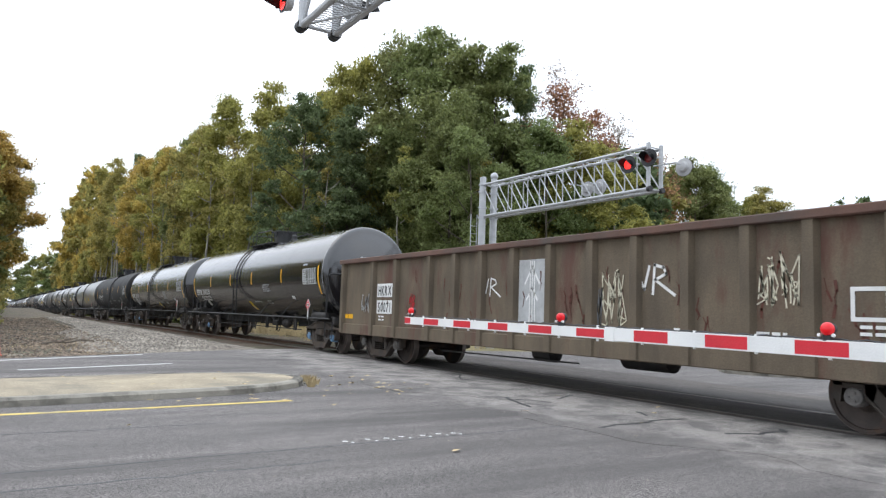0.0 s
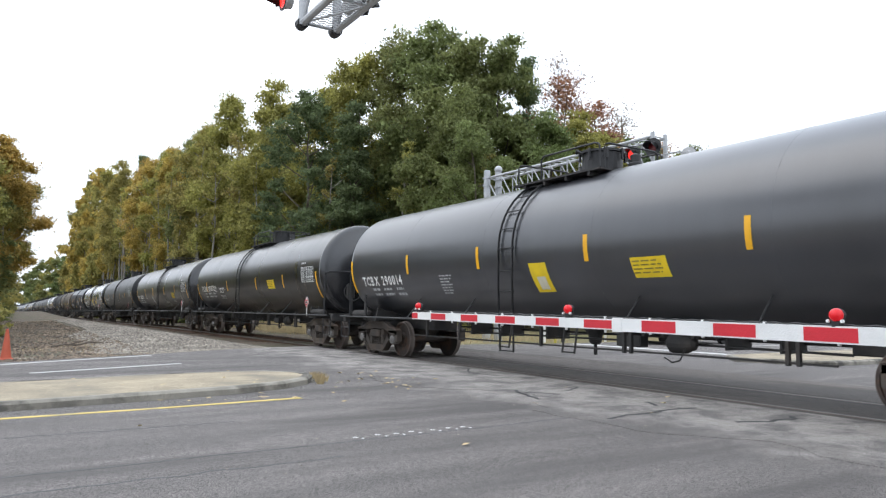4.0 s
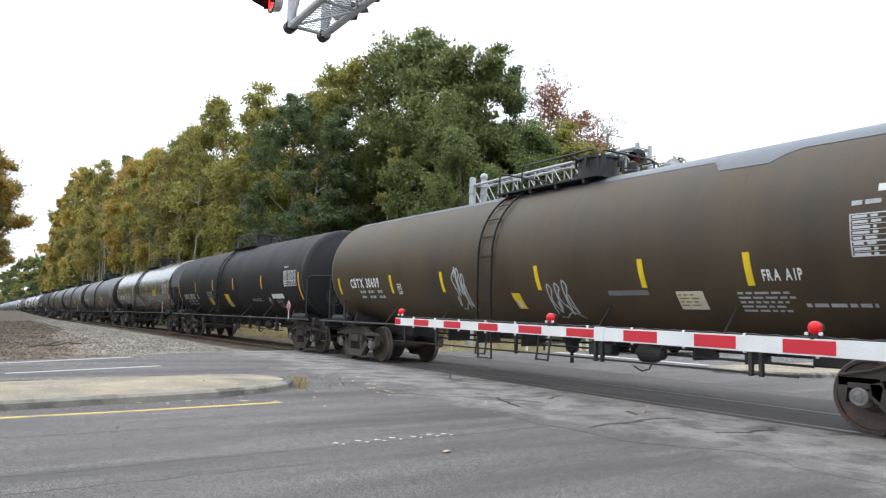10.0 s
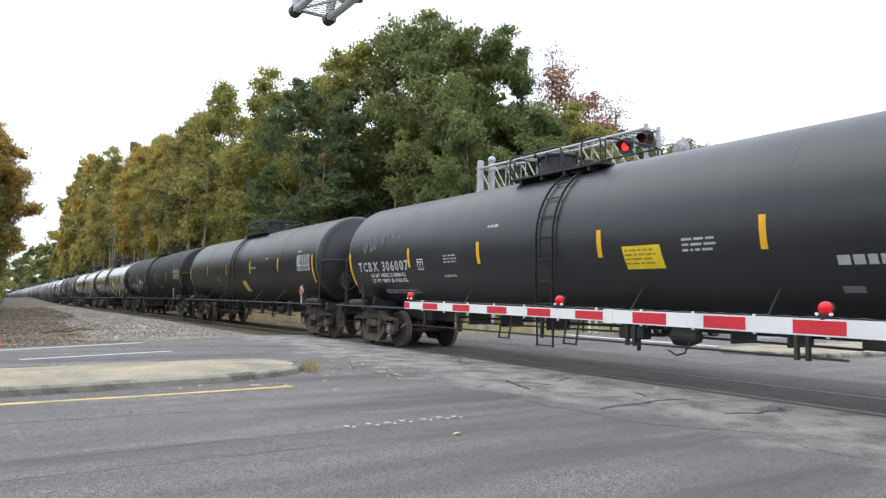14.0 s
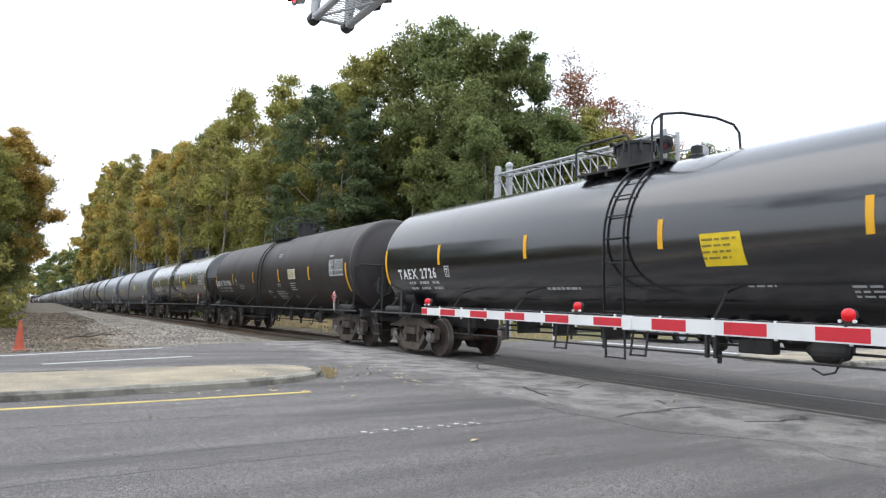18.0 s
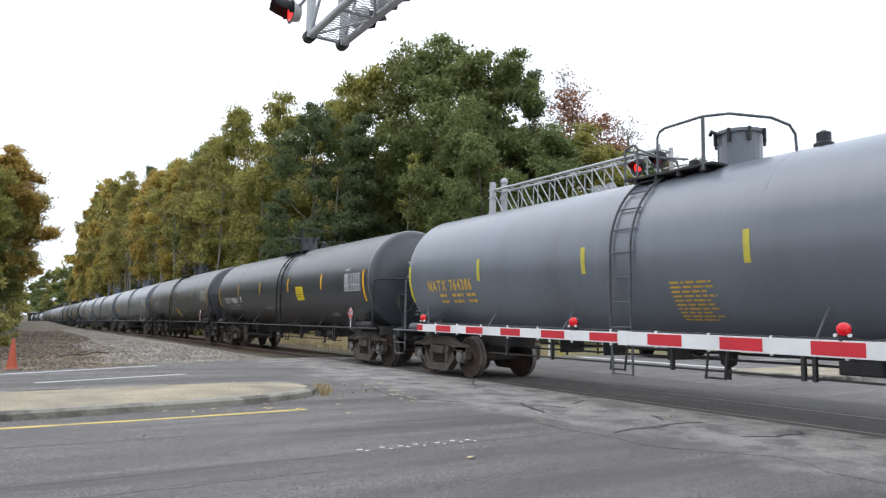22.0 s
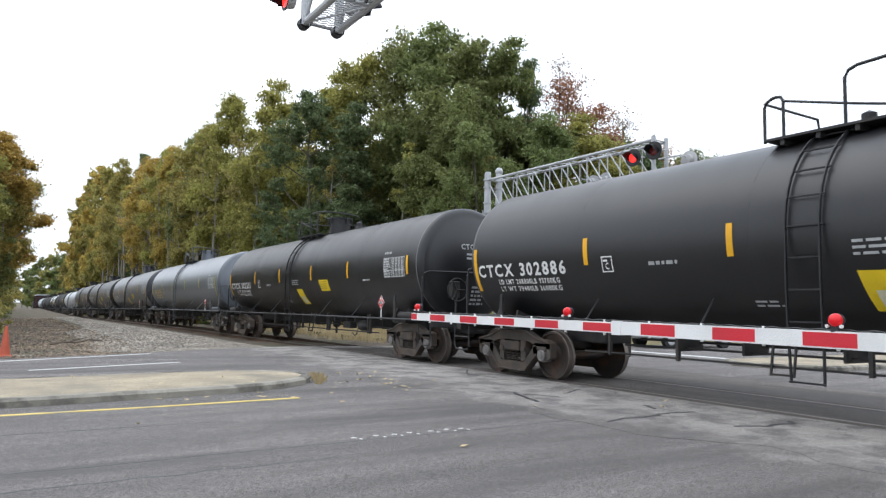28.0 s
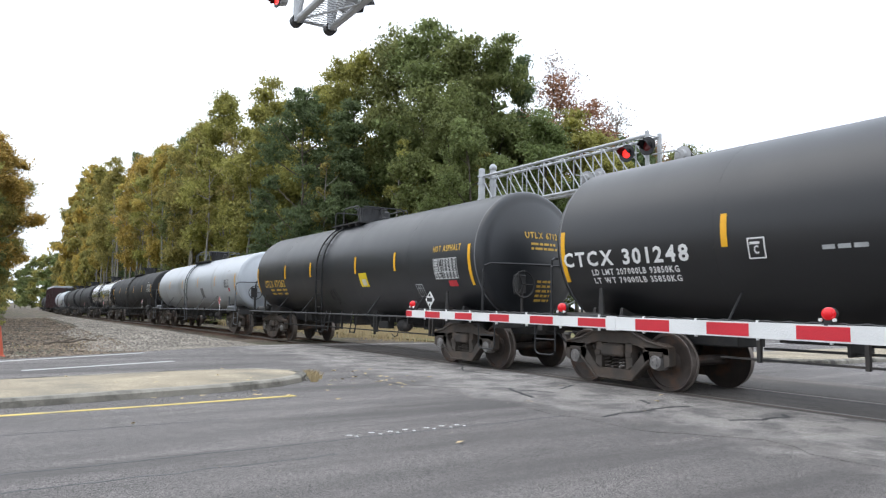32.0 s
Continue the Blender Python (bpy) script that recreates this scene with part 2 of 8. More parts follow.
M = {
    "asphalt": road_mat("asphalt"),
    "concrete": mat("concrete", (0.335, 0.283, 0.2), 0.9, vary=0.25, scale=1.2, fine=50, bump=0.4, grit=0.35, dirt=(0.2, 0.18, 0.14), dirt_at=(0.48, 0.7)),
    "kerb": mat("kerb_concrete", (0.3, 0.28, 0.235), 0.9, vary=0.3, scale=2.0, fine=60, bump=0.4, dirt=(0.075, 0.07, 0.06), dirt_at=(0.47, 0.62)),
    "paint_white": mat("road_paint_white", (0.62, 0.62, 0.6), 0.7, vary=0.12, scale=3, dirt=(0.25, 0.25, 0.25), dirt_at=(0.58, 0.8)),
    "paint_yellow": mat("road_paint_yellow", (0.6, 0.46, 0.13), 0.7, vary=0.15, scale=3, dirt=(0.25, 0.22, 0.15), dirt_at=(0.52, 0.7)),
    # stained asphalt, its colour darkened a little for the shade under the train
    "infill": mat("stained_shaded_asphalt", (0.125, 0.11, 0.099), 0.85, vary=0.35, scale=0.8, fine=90, bump=0.8, grit=0.7, dirt=(0.08, 0.072, 0.066), dirt_at=(0.45, 0.62), stretch=(1, 0.25, 1)),
    "rust": mat("rust_streak", (0.1, 0.036, 0.024), 0.85, vary=0.3, scale=4),
    "clod": mat("soil_clod", (0.19, 0.148, 0.108), 0.95, vary=0.4, scale=0.5, island=0.6),
    "seam": mat("worn_seam", (0.1, 0.1, 0.102), 0.8, vary=0.3, scale=6),
    "print": mat("faded_print", (0.25, 0.19, 0.03), 0.6, vary=0.2, scale=6),
    "tar": mat("tar", (0.03, 0.03, 0.032), 0.7, vary=0.3, scale=6),
    "ballast": mat("ballast", (0.165, 0.138, 0.108), 0.95, vary=0.35, scale=0.8, fine=13, bump=1.0, grit=0.6, dirt=(0.12, 0.098, 0.075), dirt_at=(0.45, 0.66)),
    "rustbed": mat("rusty_ballast", (0.165, 0.105, 0.07), 0.95, vary=0.3, scale=1.5, fine=18, bump=0.9, dirt=(0.09, 0.065, 0.05), dirt_at=(0.45, 0.7)),
    "stone": mat("ballast_stone", (0.275, 0.245, 0.205), 0.9, vary=0.3, scale=0.7, island=0.55),
    "soil": mat("soil", (0.1, 0.077, 0.053), 0.95, vary=0.4, scale=0.5, fine=14, bump=1.0, grit=0.5, dirt=(0.075, 0.075, 0.034), dirt_at=(0.5, 0.62)),
    "grass": mat("dry_grass", (0.21, 0.17, 0.08), 0.95, vary=0.35, scale=0.8, fine=25, bump=0.8, dirt=(0.12, 0.13, 0.045), dirt_at=(0.45, 0.65)),
    "rail": mat("rail_steel", (0.2, 0.17, 0.15), 0.4, 0.7, vary=0.25, scale=3),
    "rust_rail": mat("rail_rust", (0.13, 0.075, 0.05), 0.85, 0.1, vary=0.3, scale=5),
    "tie": mat("creosote_tie", (0.07, 0.055, 0.045), 0.9, vary=0.3, scale=4, per_object=0.3),
    "iron": mat("truck_iron", (0.068, 0.057, 0.048), 0.75, 0.1, vary=0.3, scale=3, dirt=(0.105, 0.076, 0.056), dirt_at=(0.48, 0.66), per_object=0.3),
    "wheel": mat("wheel_steel", (0.06, 0.047, 0.04), 0.65, 0.3, vary=0.3, scale=4, dirt=(0.13, 0.07, 0.042), dirt_at=(0.5, 0.7), per_object=0.25),
    "tread": mat("wheel_tread", (0.2, 0.17, 0.15), 0.5, 0.6, vary=0.15, scale=5),
    "under": mat("underframe_black", (0.03, 0.029, 0.028), 0.7, 0.1, vary=0.35, scale=3, dirt=(0.075, 0.06, 0.05), dirt_at=(0.5, 0.8)),
    "blackpipe": mat("black_pipe", (0.022, 0.022, 0.023), 0.5, 0.1, vary=0.3, scale=5),
    "greypipe": mat("grey_pipe", (0.11, 0.117, 0.125), 0.5, 0.1, vary=0.2, scale=5),
    "cap_blue": mat("bearing_cap_blue", (0.14, 0.27, 0.43), 0.5, vary=0.3, scale=9, dirt=(0.1, 0.09, 0.08), dirt_at=(0.5, 0.7)),
    "cap_grey": mat("bearing_cap_grey", (0.21, 0.2, 0.19), 0.6, 0.3, vary=0.3, scale=9),
    "white": mat("stencil_white", (0.74, 0.74, 0.72), 0.6, vary=0.07, scale=6),
    "dullwhite": mat("faded_stencil", (0.42, 0.43, 0.43), 0.7, vary=0.15, scale=6),
    "chalky": mat("chalky_paint", (0.1, 0.105, 0.112), 0.8, vary=0.35, scale=9),
    "tablewhite": mat("table_stencil", (0.56, 0.57, 0.56), 0.7, vary=0.12, scale=6),
    "grey": mat("overpaint_grey", (0.17, 0.175, 0.18), 0.6, vary=0.12, scale=4),
    "yellow": mat("sign_yellow", (0.78, 0.56, 0.015), 0.5, vary=0.08, scale=5),
    "fadeyellow": mat("faded_yellow", (0.55, 0.47, 0.06), 0.6, vary=0.12, scale=5),
    "stripe": mat("reflective_yellow", (0.82, 0.42, 0.012), 0.4, vary=0.08, scale=5),
    "orange": mat("sign_orange", (0.62, 0.36, 0.04), 0.5, vary=0.1, scale=5),
    "cream": mat("sign_cream", (0.62, 0.58, 0.44), 0.6, vary=0.1, scale=5),
    "brassletter": mat("ochre_stencil", (0.62, 0.38, 0.06), 0.6, vary=0.15, scale=5),
    "red": mat("sign_red", (0.55, 0.03, 0.04), 0.5, vary=0.1, scale=5),
    "gate_red": mat("gate_red", (0.62, 0.02, 0.035), 0.45, vary=0.06, scale=4),
    "gate_white": mat("gate_white", (0.8, 0.8, 0.78), 0.5, vary=0.06, scale=3, dirt=(0.55, 0.54, 0.5), dirt_at=(0.6, 0.85)),
    "lens": mat("red_lens", (0.62, 0.006, 0.012), 0.3, vary=0.1, scale=8, emit=0.25),
    "lens_lit": mat("red_lens_lit", (1.0, 0.03, 0.025), 0.3, vary=0.05, scale=8, emit=1.6),
    "lens_dark": mat("red_lens_dark", (0.16, 0.012, 0.012), 0.3, vary=0.1, scale=8),
    "galv": mat("galvanised_steel", (0.45, 0.46, 0.47), 0.5, 0.35, vary=0.12, scale=3, fine=40),
    "grating": mat("steel_grating", (0.3, 0.3, 0.3), 0.6, 0.4, vary=0.15, scale=3),
    "lampback": mat("lamp_back_grey", (0.42, 0.42, 0.42), 0.6, vary=0.1, scale=4),
    "black": mat("black_paint", (0.02, 0.02, 0.021), 0.55, vary=0.2, scale=4),
    "cone": mat("cone_orange", (0.5, 0.1, 0.05), 0.6, vary=0.1, scale=6, dirt=(0.35, 0.1, 0.06), dirt_at=(0.55, 0.75)),
    "bark": mat("bark", (0.11, 0.09, 0.07), 0.95, vary=0.3, scale=2, fine=20, bump=0.8, stretch=(3, 3, 0.4), per_object=0.3),
    "palebark": mat("pale_bark", (0.27, 0.25, 0.215), 0.95, vary=0.3, scale=2, fine=20, bump=0.6, stretch=(3, 3, 0.4)),
    "wall_tan": mat("tan_wall", (0.47, 0.4, 0.29), 0.9, vary=0.06, scale=1),
    "roof_grey": mat("roof_grey", (0.2, 0.19, 0.18), 0.8, vary=0.15, scale=1),
    "glass": mat("dark_glass", (0.03, 0.035, 0.04), 0.08, vary=0.1, scale=1, bump=0),
    "car_silver": mat("silver_paint", (0.42, 0.43, 0.45), 0.3, 0.5, vary=0.05, scale=1, bump=0, coat=0.6),
    "car_dark": mat("dark_paint", (0.04, 0.045, 0.06), 0.25, 0.3, vary=0.05, scale=1, bump=0, coat=0.6),
    "rubber": mat("rubber", (0.025, 0.025, 0.025), 0.8, vary=0.2, scale=6),
    "leaf_green": leaf_mat("leaves_green", (0.2, 0.232, 0.088), spread=0.5, hue=0.022),
    "leaf_olive": leaf_mat("leaves_olive", (0.345, 0.313, 0.1), spread=0.5, hue=0.016),
    "leaf_gold": leaf_mat("leaves_gold", (0.475, 0.365, 0.1), spread=0.5, hue=0.014),
    "leaf_pine": leaf_mat("needles", (0.15, 0.195, 0.092), spread=0.5, hue=0.012),
    "leaf_red": leaf_mat("leaves_russet", (0.32, 0.19, 0.1), hue=0.02),
    "leaf_bare": leaf_mat("leaves_thin_grey", (0.33, 0.29, 0.24)),
    "leaf_fallen": mat("fallen_leaf", (0.58, 0.45, 0.25), 0.8, vary=0.3, scale=8),
    "weed": mat("dry_weed", (0.42, 0.33, 0.18), 0.9, vary=0.3, scale=8),
}


def tank_paint(name, color, rough, streak=0.25, dirt=None, dirt_at=(0.58, 0.8), coat=0.5, clear=0.0):
    m = mat(name, color, rough, vary=streak, scale=1.1, fine=45, bump=0.04, stretch=(1, 1.6, 0.4), dirt=dirt, dirt_at=dirt_at, coat=coat)
    m.node_tree.nodes["Principled BSDF"].inputs["Coat Roughness"].default_value = rough * 0.8
    if clear:
        # one clear, glossy top coat does all the mirroring
        m.node_tree.nodes["Principled BSDF"].inputs["Coat IOR"].default_value = clear
        m.node_tree.nodes["Principled BSDF"].inputs["Specular IOR Level"].default_value = 0.08
    return m


M.update({
    "tank_gloss": tank_paint("tank_gloss_black", (0.008, 0.0085, 0.0105), 0.2, 0.25, coat=0.95, clear=1.9),
    "tank_black": tank_paint("tank_satin_black", (0.01, 0.0107, 0.0128), 0.3, 0.2, coat=0.9, clear=1.8),
    "tank_sheen": tank_paint("tank_soft_sheen_black", (0.03, 0.032, 0.037), 0.36, 0.2, coat=1.0, clear=1.8),
    "tank_matte": tank_paint("tank_matte_black", (0.0095, 0.0095, 0.0105), 0.68, 0.2, (0.015, 0.014, 0.014), coat=0.0),
    "tank_char": tank_paint("tank_charcoal", (0.016, 0.0175, 0.02), 0.42, 0.15, (0.025, 0.026, 0.028), coat=0.2),
    "tank_brown": tank_paint("tank_brown", (0.06, 0.041, 0.019), 0.55, 0.25, (0.045, 0.032, 0.02), (0.5, 0.75), coat=0.0),
    # faded grey; on car 9 it stands for sky mirrored in the paint
    "tank_faded_sheen": tank_paint("tank_faded_sheen_grey", (0.08, 0.09, 0.105), 0.4, 0.12, (0.06, 0.066, 0.075), coat=0.2),
    "tank_satin": tank_paint("tank_dark_satin", (0.0085, 0.0088, 0.0098), 0.42, 0.2, coat=0.25),
    "tank_umber": tank_paint("tank_umber", (0.029, 0.0225, 0.0215), 0.55, 0.12, (0.037, 0.03, 0.028), coat=0.15),
    "tank_grey": tank_paint("tank_grey", (0.138, 0.156, 0.182), 0.34, 0.09, (0.11, 0.12, 0.133), (0.55, 0.8), coat=0.6),
    "tank_slate": tank_paint("tank_slate", (0.042, 0.046, 0.054), 0.38, 0.12, (0.034, 0.036, 0.041), coat=0.5),
    "tank_silver": tank_paint("tank_pale_grey", (0.43, 0.46, 0.49), 0.38, 0.06, (0.12, 0.13, 0.135), (0.55, 0.85)),
    "gondola": mat("gondola_steel", (0.122, 0.094, 0.062), 0.75, vary=0.3, scale=1.6, fine=40, bump=0.2, dirt=(0.105, 0.05, 0.034), dirt_at=(0.52, 0.66), stretch=(1, 1.6, 0.5)),
    "gondola_top": mat("gondola_rust", (0.12, 0.065, 0.048), 0.8, vary=0.3, scale=1.6, dirt=(0.08, 0.065, 0.055), dirt_at=(0.45, 0.7)),
    "maroon": mat("maroon_steel", (0.05, 0.02, 0.02), 0.7, vary=0.25, scale=1.5),
})


def track_z(y):
    """Height of the rails: level over the crossing, then a gentle fall of about one in a hundred."""
    u = min(y, 420.0) - 40
    return min(0.0, 0.025 - 0.0049 * (math.sqrt(u * u + 225) + u))


# ---- mesh helpers ----
def link_mesh(name, bm, material, smooth=False):
    me = bpy.data.meshes.new(name)
    bm.to_mesh(me)
    bm.free()
    me.materials.append(material)
    if smooth:
        me.shade_smooth()
    return me


def thing(name, label, category, group="", kind="", m=None):
    ob = tagged(new(name), label, category, group, kind)
    if m is not None:
        ob.matrix_basis = m
    return ob


PRINT = ("car_number", "end_number", "warning_stencil", "small_stencil", "weight_stencil", "end_stencil", "sign_print", "worn_patch", "test_table", "placard_print", "cable_clips", "graffiti", "rust_streak")


def part(name, bm, material, parent, label="", smooth=False):
    ob = new(name, link_mesh(name, bm, material, smooth))
    ob.parent = parent
    return tagged(ob, label, kind="stuff" if name in PRINT else "")


def part_of(name, me, parent, m=None, label=""):
    ob = new(name, me)
    ob.parent = parent
    if m is not None:
        ob.matrix_basis = m
    return tagged(ob, label)


def solo(name, bm, material, label, category, kind="", group="", smooth=False):
    return tagged(new(name, link_mesh(name, bm, material, smooth)), label, category, group, kind)


def box(bm, x0, x1, y0, y1, z0, z1, bevel=0.0):
    vs = [bm.verts.new((x, y, z)) for x in (x0, x1) for y in (y0, y1) for z in (z0, z1)]
    fs = [bm.faces.new([vs[i] for i in f]) for f in ((0, 1, 3, 2), (4, 6, 7, 5), (0, 4, 5, 1), (2, 3, 7, 6), (0, 2, 6, 4), (1, 5, 7, 3))]
    if bevel:
        bmesh.ops.bevel(bm, geom=list({e for f in fs for e in f.edges}), offset=bevel, segments=1, affect="EDGES")
    return bm


def tube(bm, pts, r, n=6, closed=False):
    """A round bar along a line of points."""
    pts = [Vector(p) for p in pts]
    rings = []
    for i, p in enumerate(pts):
        a = pts[i - 1] if i or closed else p
        b = pts[(i + 1) % len(pts)] if i < len(pts) - 1 or closed else p
        d = (b - a).normalized()
        u = d.orthogonal().normalized() if abs(d.z) > 0.9 else d.cross(Vector((0, 0, 1))).normalized()
        w = d.cross(u)
        rings.append([bm.verts.new(p + r * (math.cos(k * math.tau / n) * u + math.sin(k * math.tau / n) * w)) for k in range(n)])
    pairs = list(zip(rings, rings[1:])) + ([(rings[-1], rings[0])] if closed else [])
    for a, b in pairs:
        for k in range(n):
            bm.faces.new((a[k], a[(k + 1) % n], b[(k + 1) % n], b[k]))
    if not closed:
        bm.faces.new(rings[0][::-1])
        bm.faces.new(rings[-1])
    return bm


def lathe(bm, profile, axis="x", n=28, at=(0, 0, 0)):
    """Turns a profile of (along, radius) about an axis."""
    rings = []
    for a, r in profile:
        ring = []
        for k in range(n):
            c, s = r * math.cos(k * math.tau / n), r * math.sin(k * math.tau / n)
            p = {"x": (a, c, s), "y": (c, a, s), "z": (c, s, a)}[axis]
            ring.append(bm.verts.new(Vector(p) + Vector(at)))
        rings.append(ring)
    for a, b in zip(rings, rings[1:]):
        for k in range(n):
            bm.faces.new((a[k], b[k], b[(k + 1) % n], a[(k + 1) % n]))
    for ring in (rings[0], rings[-1]):
        bm.faces.new(ring)
    bmesh.ops.recalc_face_normals(bm, faces=bm.faces[:])
    return bm


def slab(bm, outline, z0, z1):
    """A flat plate with that outline."""
    lo, hi = [bm.verts.new((x, y, z0)) for x, y in outline], [bm.verts.new((x, y, z1)) for x, y in outline]
    bm.faces.new(hi)
    bm.faces.new(lo[::-1])
    for i in range(len(outline)):
        j = (i + 1) % len(outline)
        bm.faces.new((lo[i], lo[j], hi[j], hi[i]))
    bmesh.ops.recalc_face_normals(bm, faces=bm.faces[:])
    return bm


def plate_x(bm, outline, x0, x1):
    """A plate with that outline of (y, z), from x0 to x1."""
    a, b = [bm.verts.new((x0, y, z)) for y, z in outline], [bm.verts.new((x1, y, z)) for y, z in outline]
    fs = [bm.faces.new(a), bm.faces.new(b[::-1])]
    for i in range(len(outline)):
        j = (i + 1) % len(outline)
        fs.append(bm.faces.new((a[i], b[i], b[j], a[j])))
    bmesh.ops.recalc_face_normals(bm, faces=fs)
    return bm


def ribbon(bm, pts, w, z, h=0.004):
    """A thin raised band along a line on the ground."""
    pts = [Vector((x, y)) for x, y in pts]
    left, right = [], []
    for i, p in enumerate(pts):
        d = (pts[min(i + 1, len(pts) - 1)] - pts[max(i - 1, 0)]).normalized()
        nrm = Vector((-d.y, d.x)) * w / 2
        left.append(p + nrm)
        right.append(p - nrm)
    return slab(bm, [*left, *right[::-1]], z, z + h)


# ---- letters: every character of the built-in font once, as a flat mesh ----
def cut_letters(chars):
    cut, held = {}, []
    for c in chars:
        cu = bpy.data.curves.new("letter", "FONT")
        cu.body, cu.resolution_u, cu.offset = c, 2, 0.03
        held.append((c, new("letter", cu)))
    deps = bpy.context.evaluated_depsgraph_get()
    for c, ob in held:
        me = ob.evaluated_get(deps).to_mesh()
        vs = [v.co.copy() for v in me.vertices]
        fs = [tuple(p.vertices) for p in me.polygons]
        low, wide = min(v.x for v in vs), max(v.x for v in vs)
        pad = max(0.0, 0.4 - (wide - low)) / 2
        cut[c] = ([(v.x - low + pad, v.y) for v in vs], fs, wide - low + 2 * pad)
        ob.evaluated_get(deps).to_mesh_clear()
    for c, ob in held:
        cu = ob.data
        bpy.data.objects.remove(ob)
        bpy.data.curves.remove(cu)
    return cut


LETTER = cut_letters("ABCDEFGHIKLMNOPQRSTUVWXYZ0123456789>.")
R_TANK, Z_TANK = 1.505, 2.485


SHELL = {"r": 1.465, "z": 2.445}    # radius and axis height of the tank at hand


def on_tank(y, a, lift=0.006):
    """The place on the near side of a tank at y along it and a radians above its widest line."""
    y += (R_TANK - SHELL["r"]) * 0.12 * (5.5 + 0.9 * y)
    a = math.asin(max(-1.0, min(1.0, (Z_TANK + R_TANK * math.sin(a) - SHELL["z"]) / SHELL["r"])))
    return (-(SHELL["r"] + lift) * math.cos(a), y, SHELL["z"] + (SHELL["r"] + lift) * math.sin(a))


def lettering(bm, text, y, a, width=None, height=0.27, bold=0.0, put=on_tank, lift=0.006):
    """Words that start at y, reading towards -y, with their top at a."""
    x, glyphs = 0.0, []
    for c in text:
        if c == " ":
            x += 0.42
            continue
        vs, fs, w = LETTER[c]
        glyphs.append((x, vs, fs))
        x += w + 0.14
    full = max(x - 0.14, 0.1)
    sx = width / full if width else height / 0.7
    sy = height / 0.7
    for x0, vs, fs in glyphs:
        made = [bm.verts.new(put(y - (x0 + vx) * sx, a - (height - vy * sy) / R_TANK, lift)) for vx, vy in vs]
        for f in fs:
            bm.faces.new([made[i] for i in f])
    return bm


def patch(bm, y, a, w, h, lean=0.0, lift=0.005, put=on_tank, steps=4):
    """A sheet that follows the tank's curve, w along it and h down it."""
    rows = []
    for i in range(steps + 1):
        aa, off = a - h * i / steps / R_TANK, lean * i / steps
        rows.append([bm.verts.new(put(y - off - w * k / 2, aa, lift)) for k in range(3)])
    for r0, r1 in zip(rows, rows[1:]):
        for k in range(2):
            bm.faces.new((r0[k], r1[k], r1[k + 1], r0[k + 1]))
    return bm


def stroke(bm, pts, w, lift=0.006, put=on_tank):
    """A sprayed line of (y, a) points."""
    for (y0, a0), (y1, a1) in zip(pts, pts[1:]):
        d = Vector((y1 - y0, (a1 - a0) * R_TANK))
        if d.length < 1e-4:
            continue
        d = d.normalized() * w / 2
        n = Vector((-d.y, d.x))
        q = [(y0 - d.x + n.x, a0 + (-d.y + n.y) / R_TANK), (y1 + d.x + n.x, a1 + (d.y + n.y) / R_TANK),
             (y1 + d.x - n.x, a1 + (d.y - n.y) / R_TANK), (y0 - d.x - n.x, a0 + (-d.y - n.y) / R_TANK)]
        bm.faces.new([bm.verts.new(put(*p, lift)) for p in q])
    return bm


def bars(bm, rnd, y, a, w, h, line=0.075, fill=0.45, lift=0.006, put=on_tank):
    """Writing too small to read: rows of short bars."""
    n = max(1, round(h / line))
    for i in range(n):
        aa, yy, end = a - (i + 0.15) * h / n / R_TANK, y, y - w * rnd.uniform(0.75, 1.0)
        while yy > end + 0.02:
            ln = min(rnd.uniform(0.05, 0.2), yy - end)
            patch(bm, yy, aa, ln, h / n * fill, lift=lift, put=put, steps=1)
            yy -= ln + 0.035
    return bm


def frame_of(bm, y, a, w, h, t=0.02, lift=0.006, put=on_tank):
    patch(bm, y, a, w, t, lift=lift, put=put, steps=1)
    patch(bm, y, a - (h - t) / R_TANK, w, t, lift=lift, put=put, steps=1)
    patch(bm, y, a - t / R_TANK, t, h - 2 * t, lift=lift, put=put, steps=3)
    patch(bm, y - w + t, a - t / R_TANK, t, h - 2 * t, lift=lift, put=put, steps=3)
    return bm


# ---- shared pieces of rolling stock ----
def mesh_wheelset():
    bm = bmesh.new()
    for s in (-1, 1):
        prof = [(0.655, 0.1), (0.66, 0.39), (0.655, 0.482), (0.685, 0.482), (0.69, 0.46), (0.787, 0.456), (0.791, 0.446), (0.79, 0.405), (0.765, 0.395), (0.735, 0.2), (0.77, 0.14), (0.8, 0.14), (0.8, 0.02)]
        lathe(bm, [(s * a, r) for a, r in prof], "x", 40)
    tube(bm, [(-0.66, 0, 0), (0.66, 0, 0)], 0.085, 12)
    me = link_mesh("wheelset", bm, M["wheel"])
    me.materials.append(M["tread"])
    for p in me.polygons:
        rad = (p.center.y ** 2 + p.center.z ** 2) ** 0.5
        if rad > 0.448:
            p.material_index = 1
    return me


def mesh_chalk():
    bm = bmesh.new()
    box(bm, -0.797, -0.79, 0.16, 0.4, -0.012, 0.012)
    return link_mesh("chalk_mark", bm, M["dullwhite"])


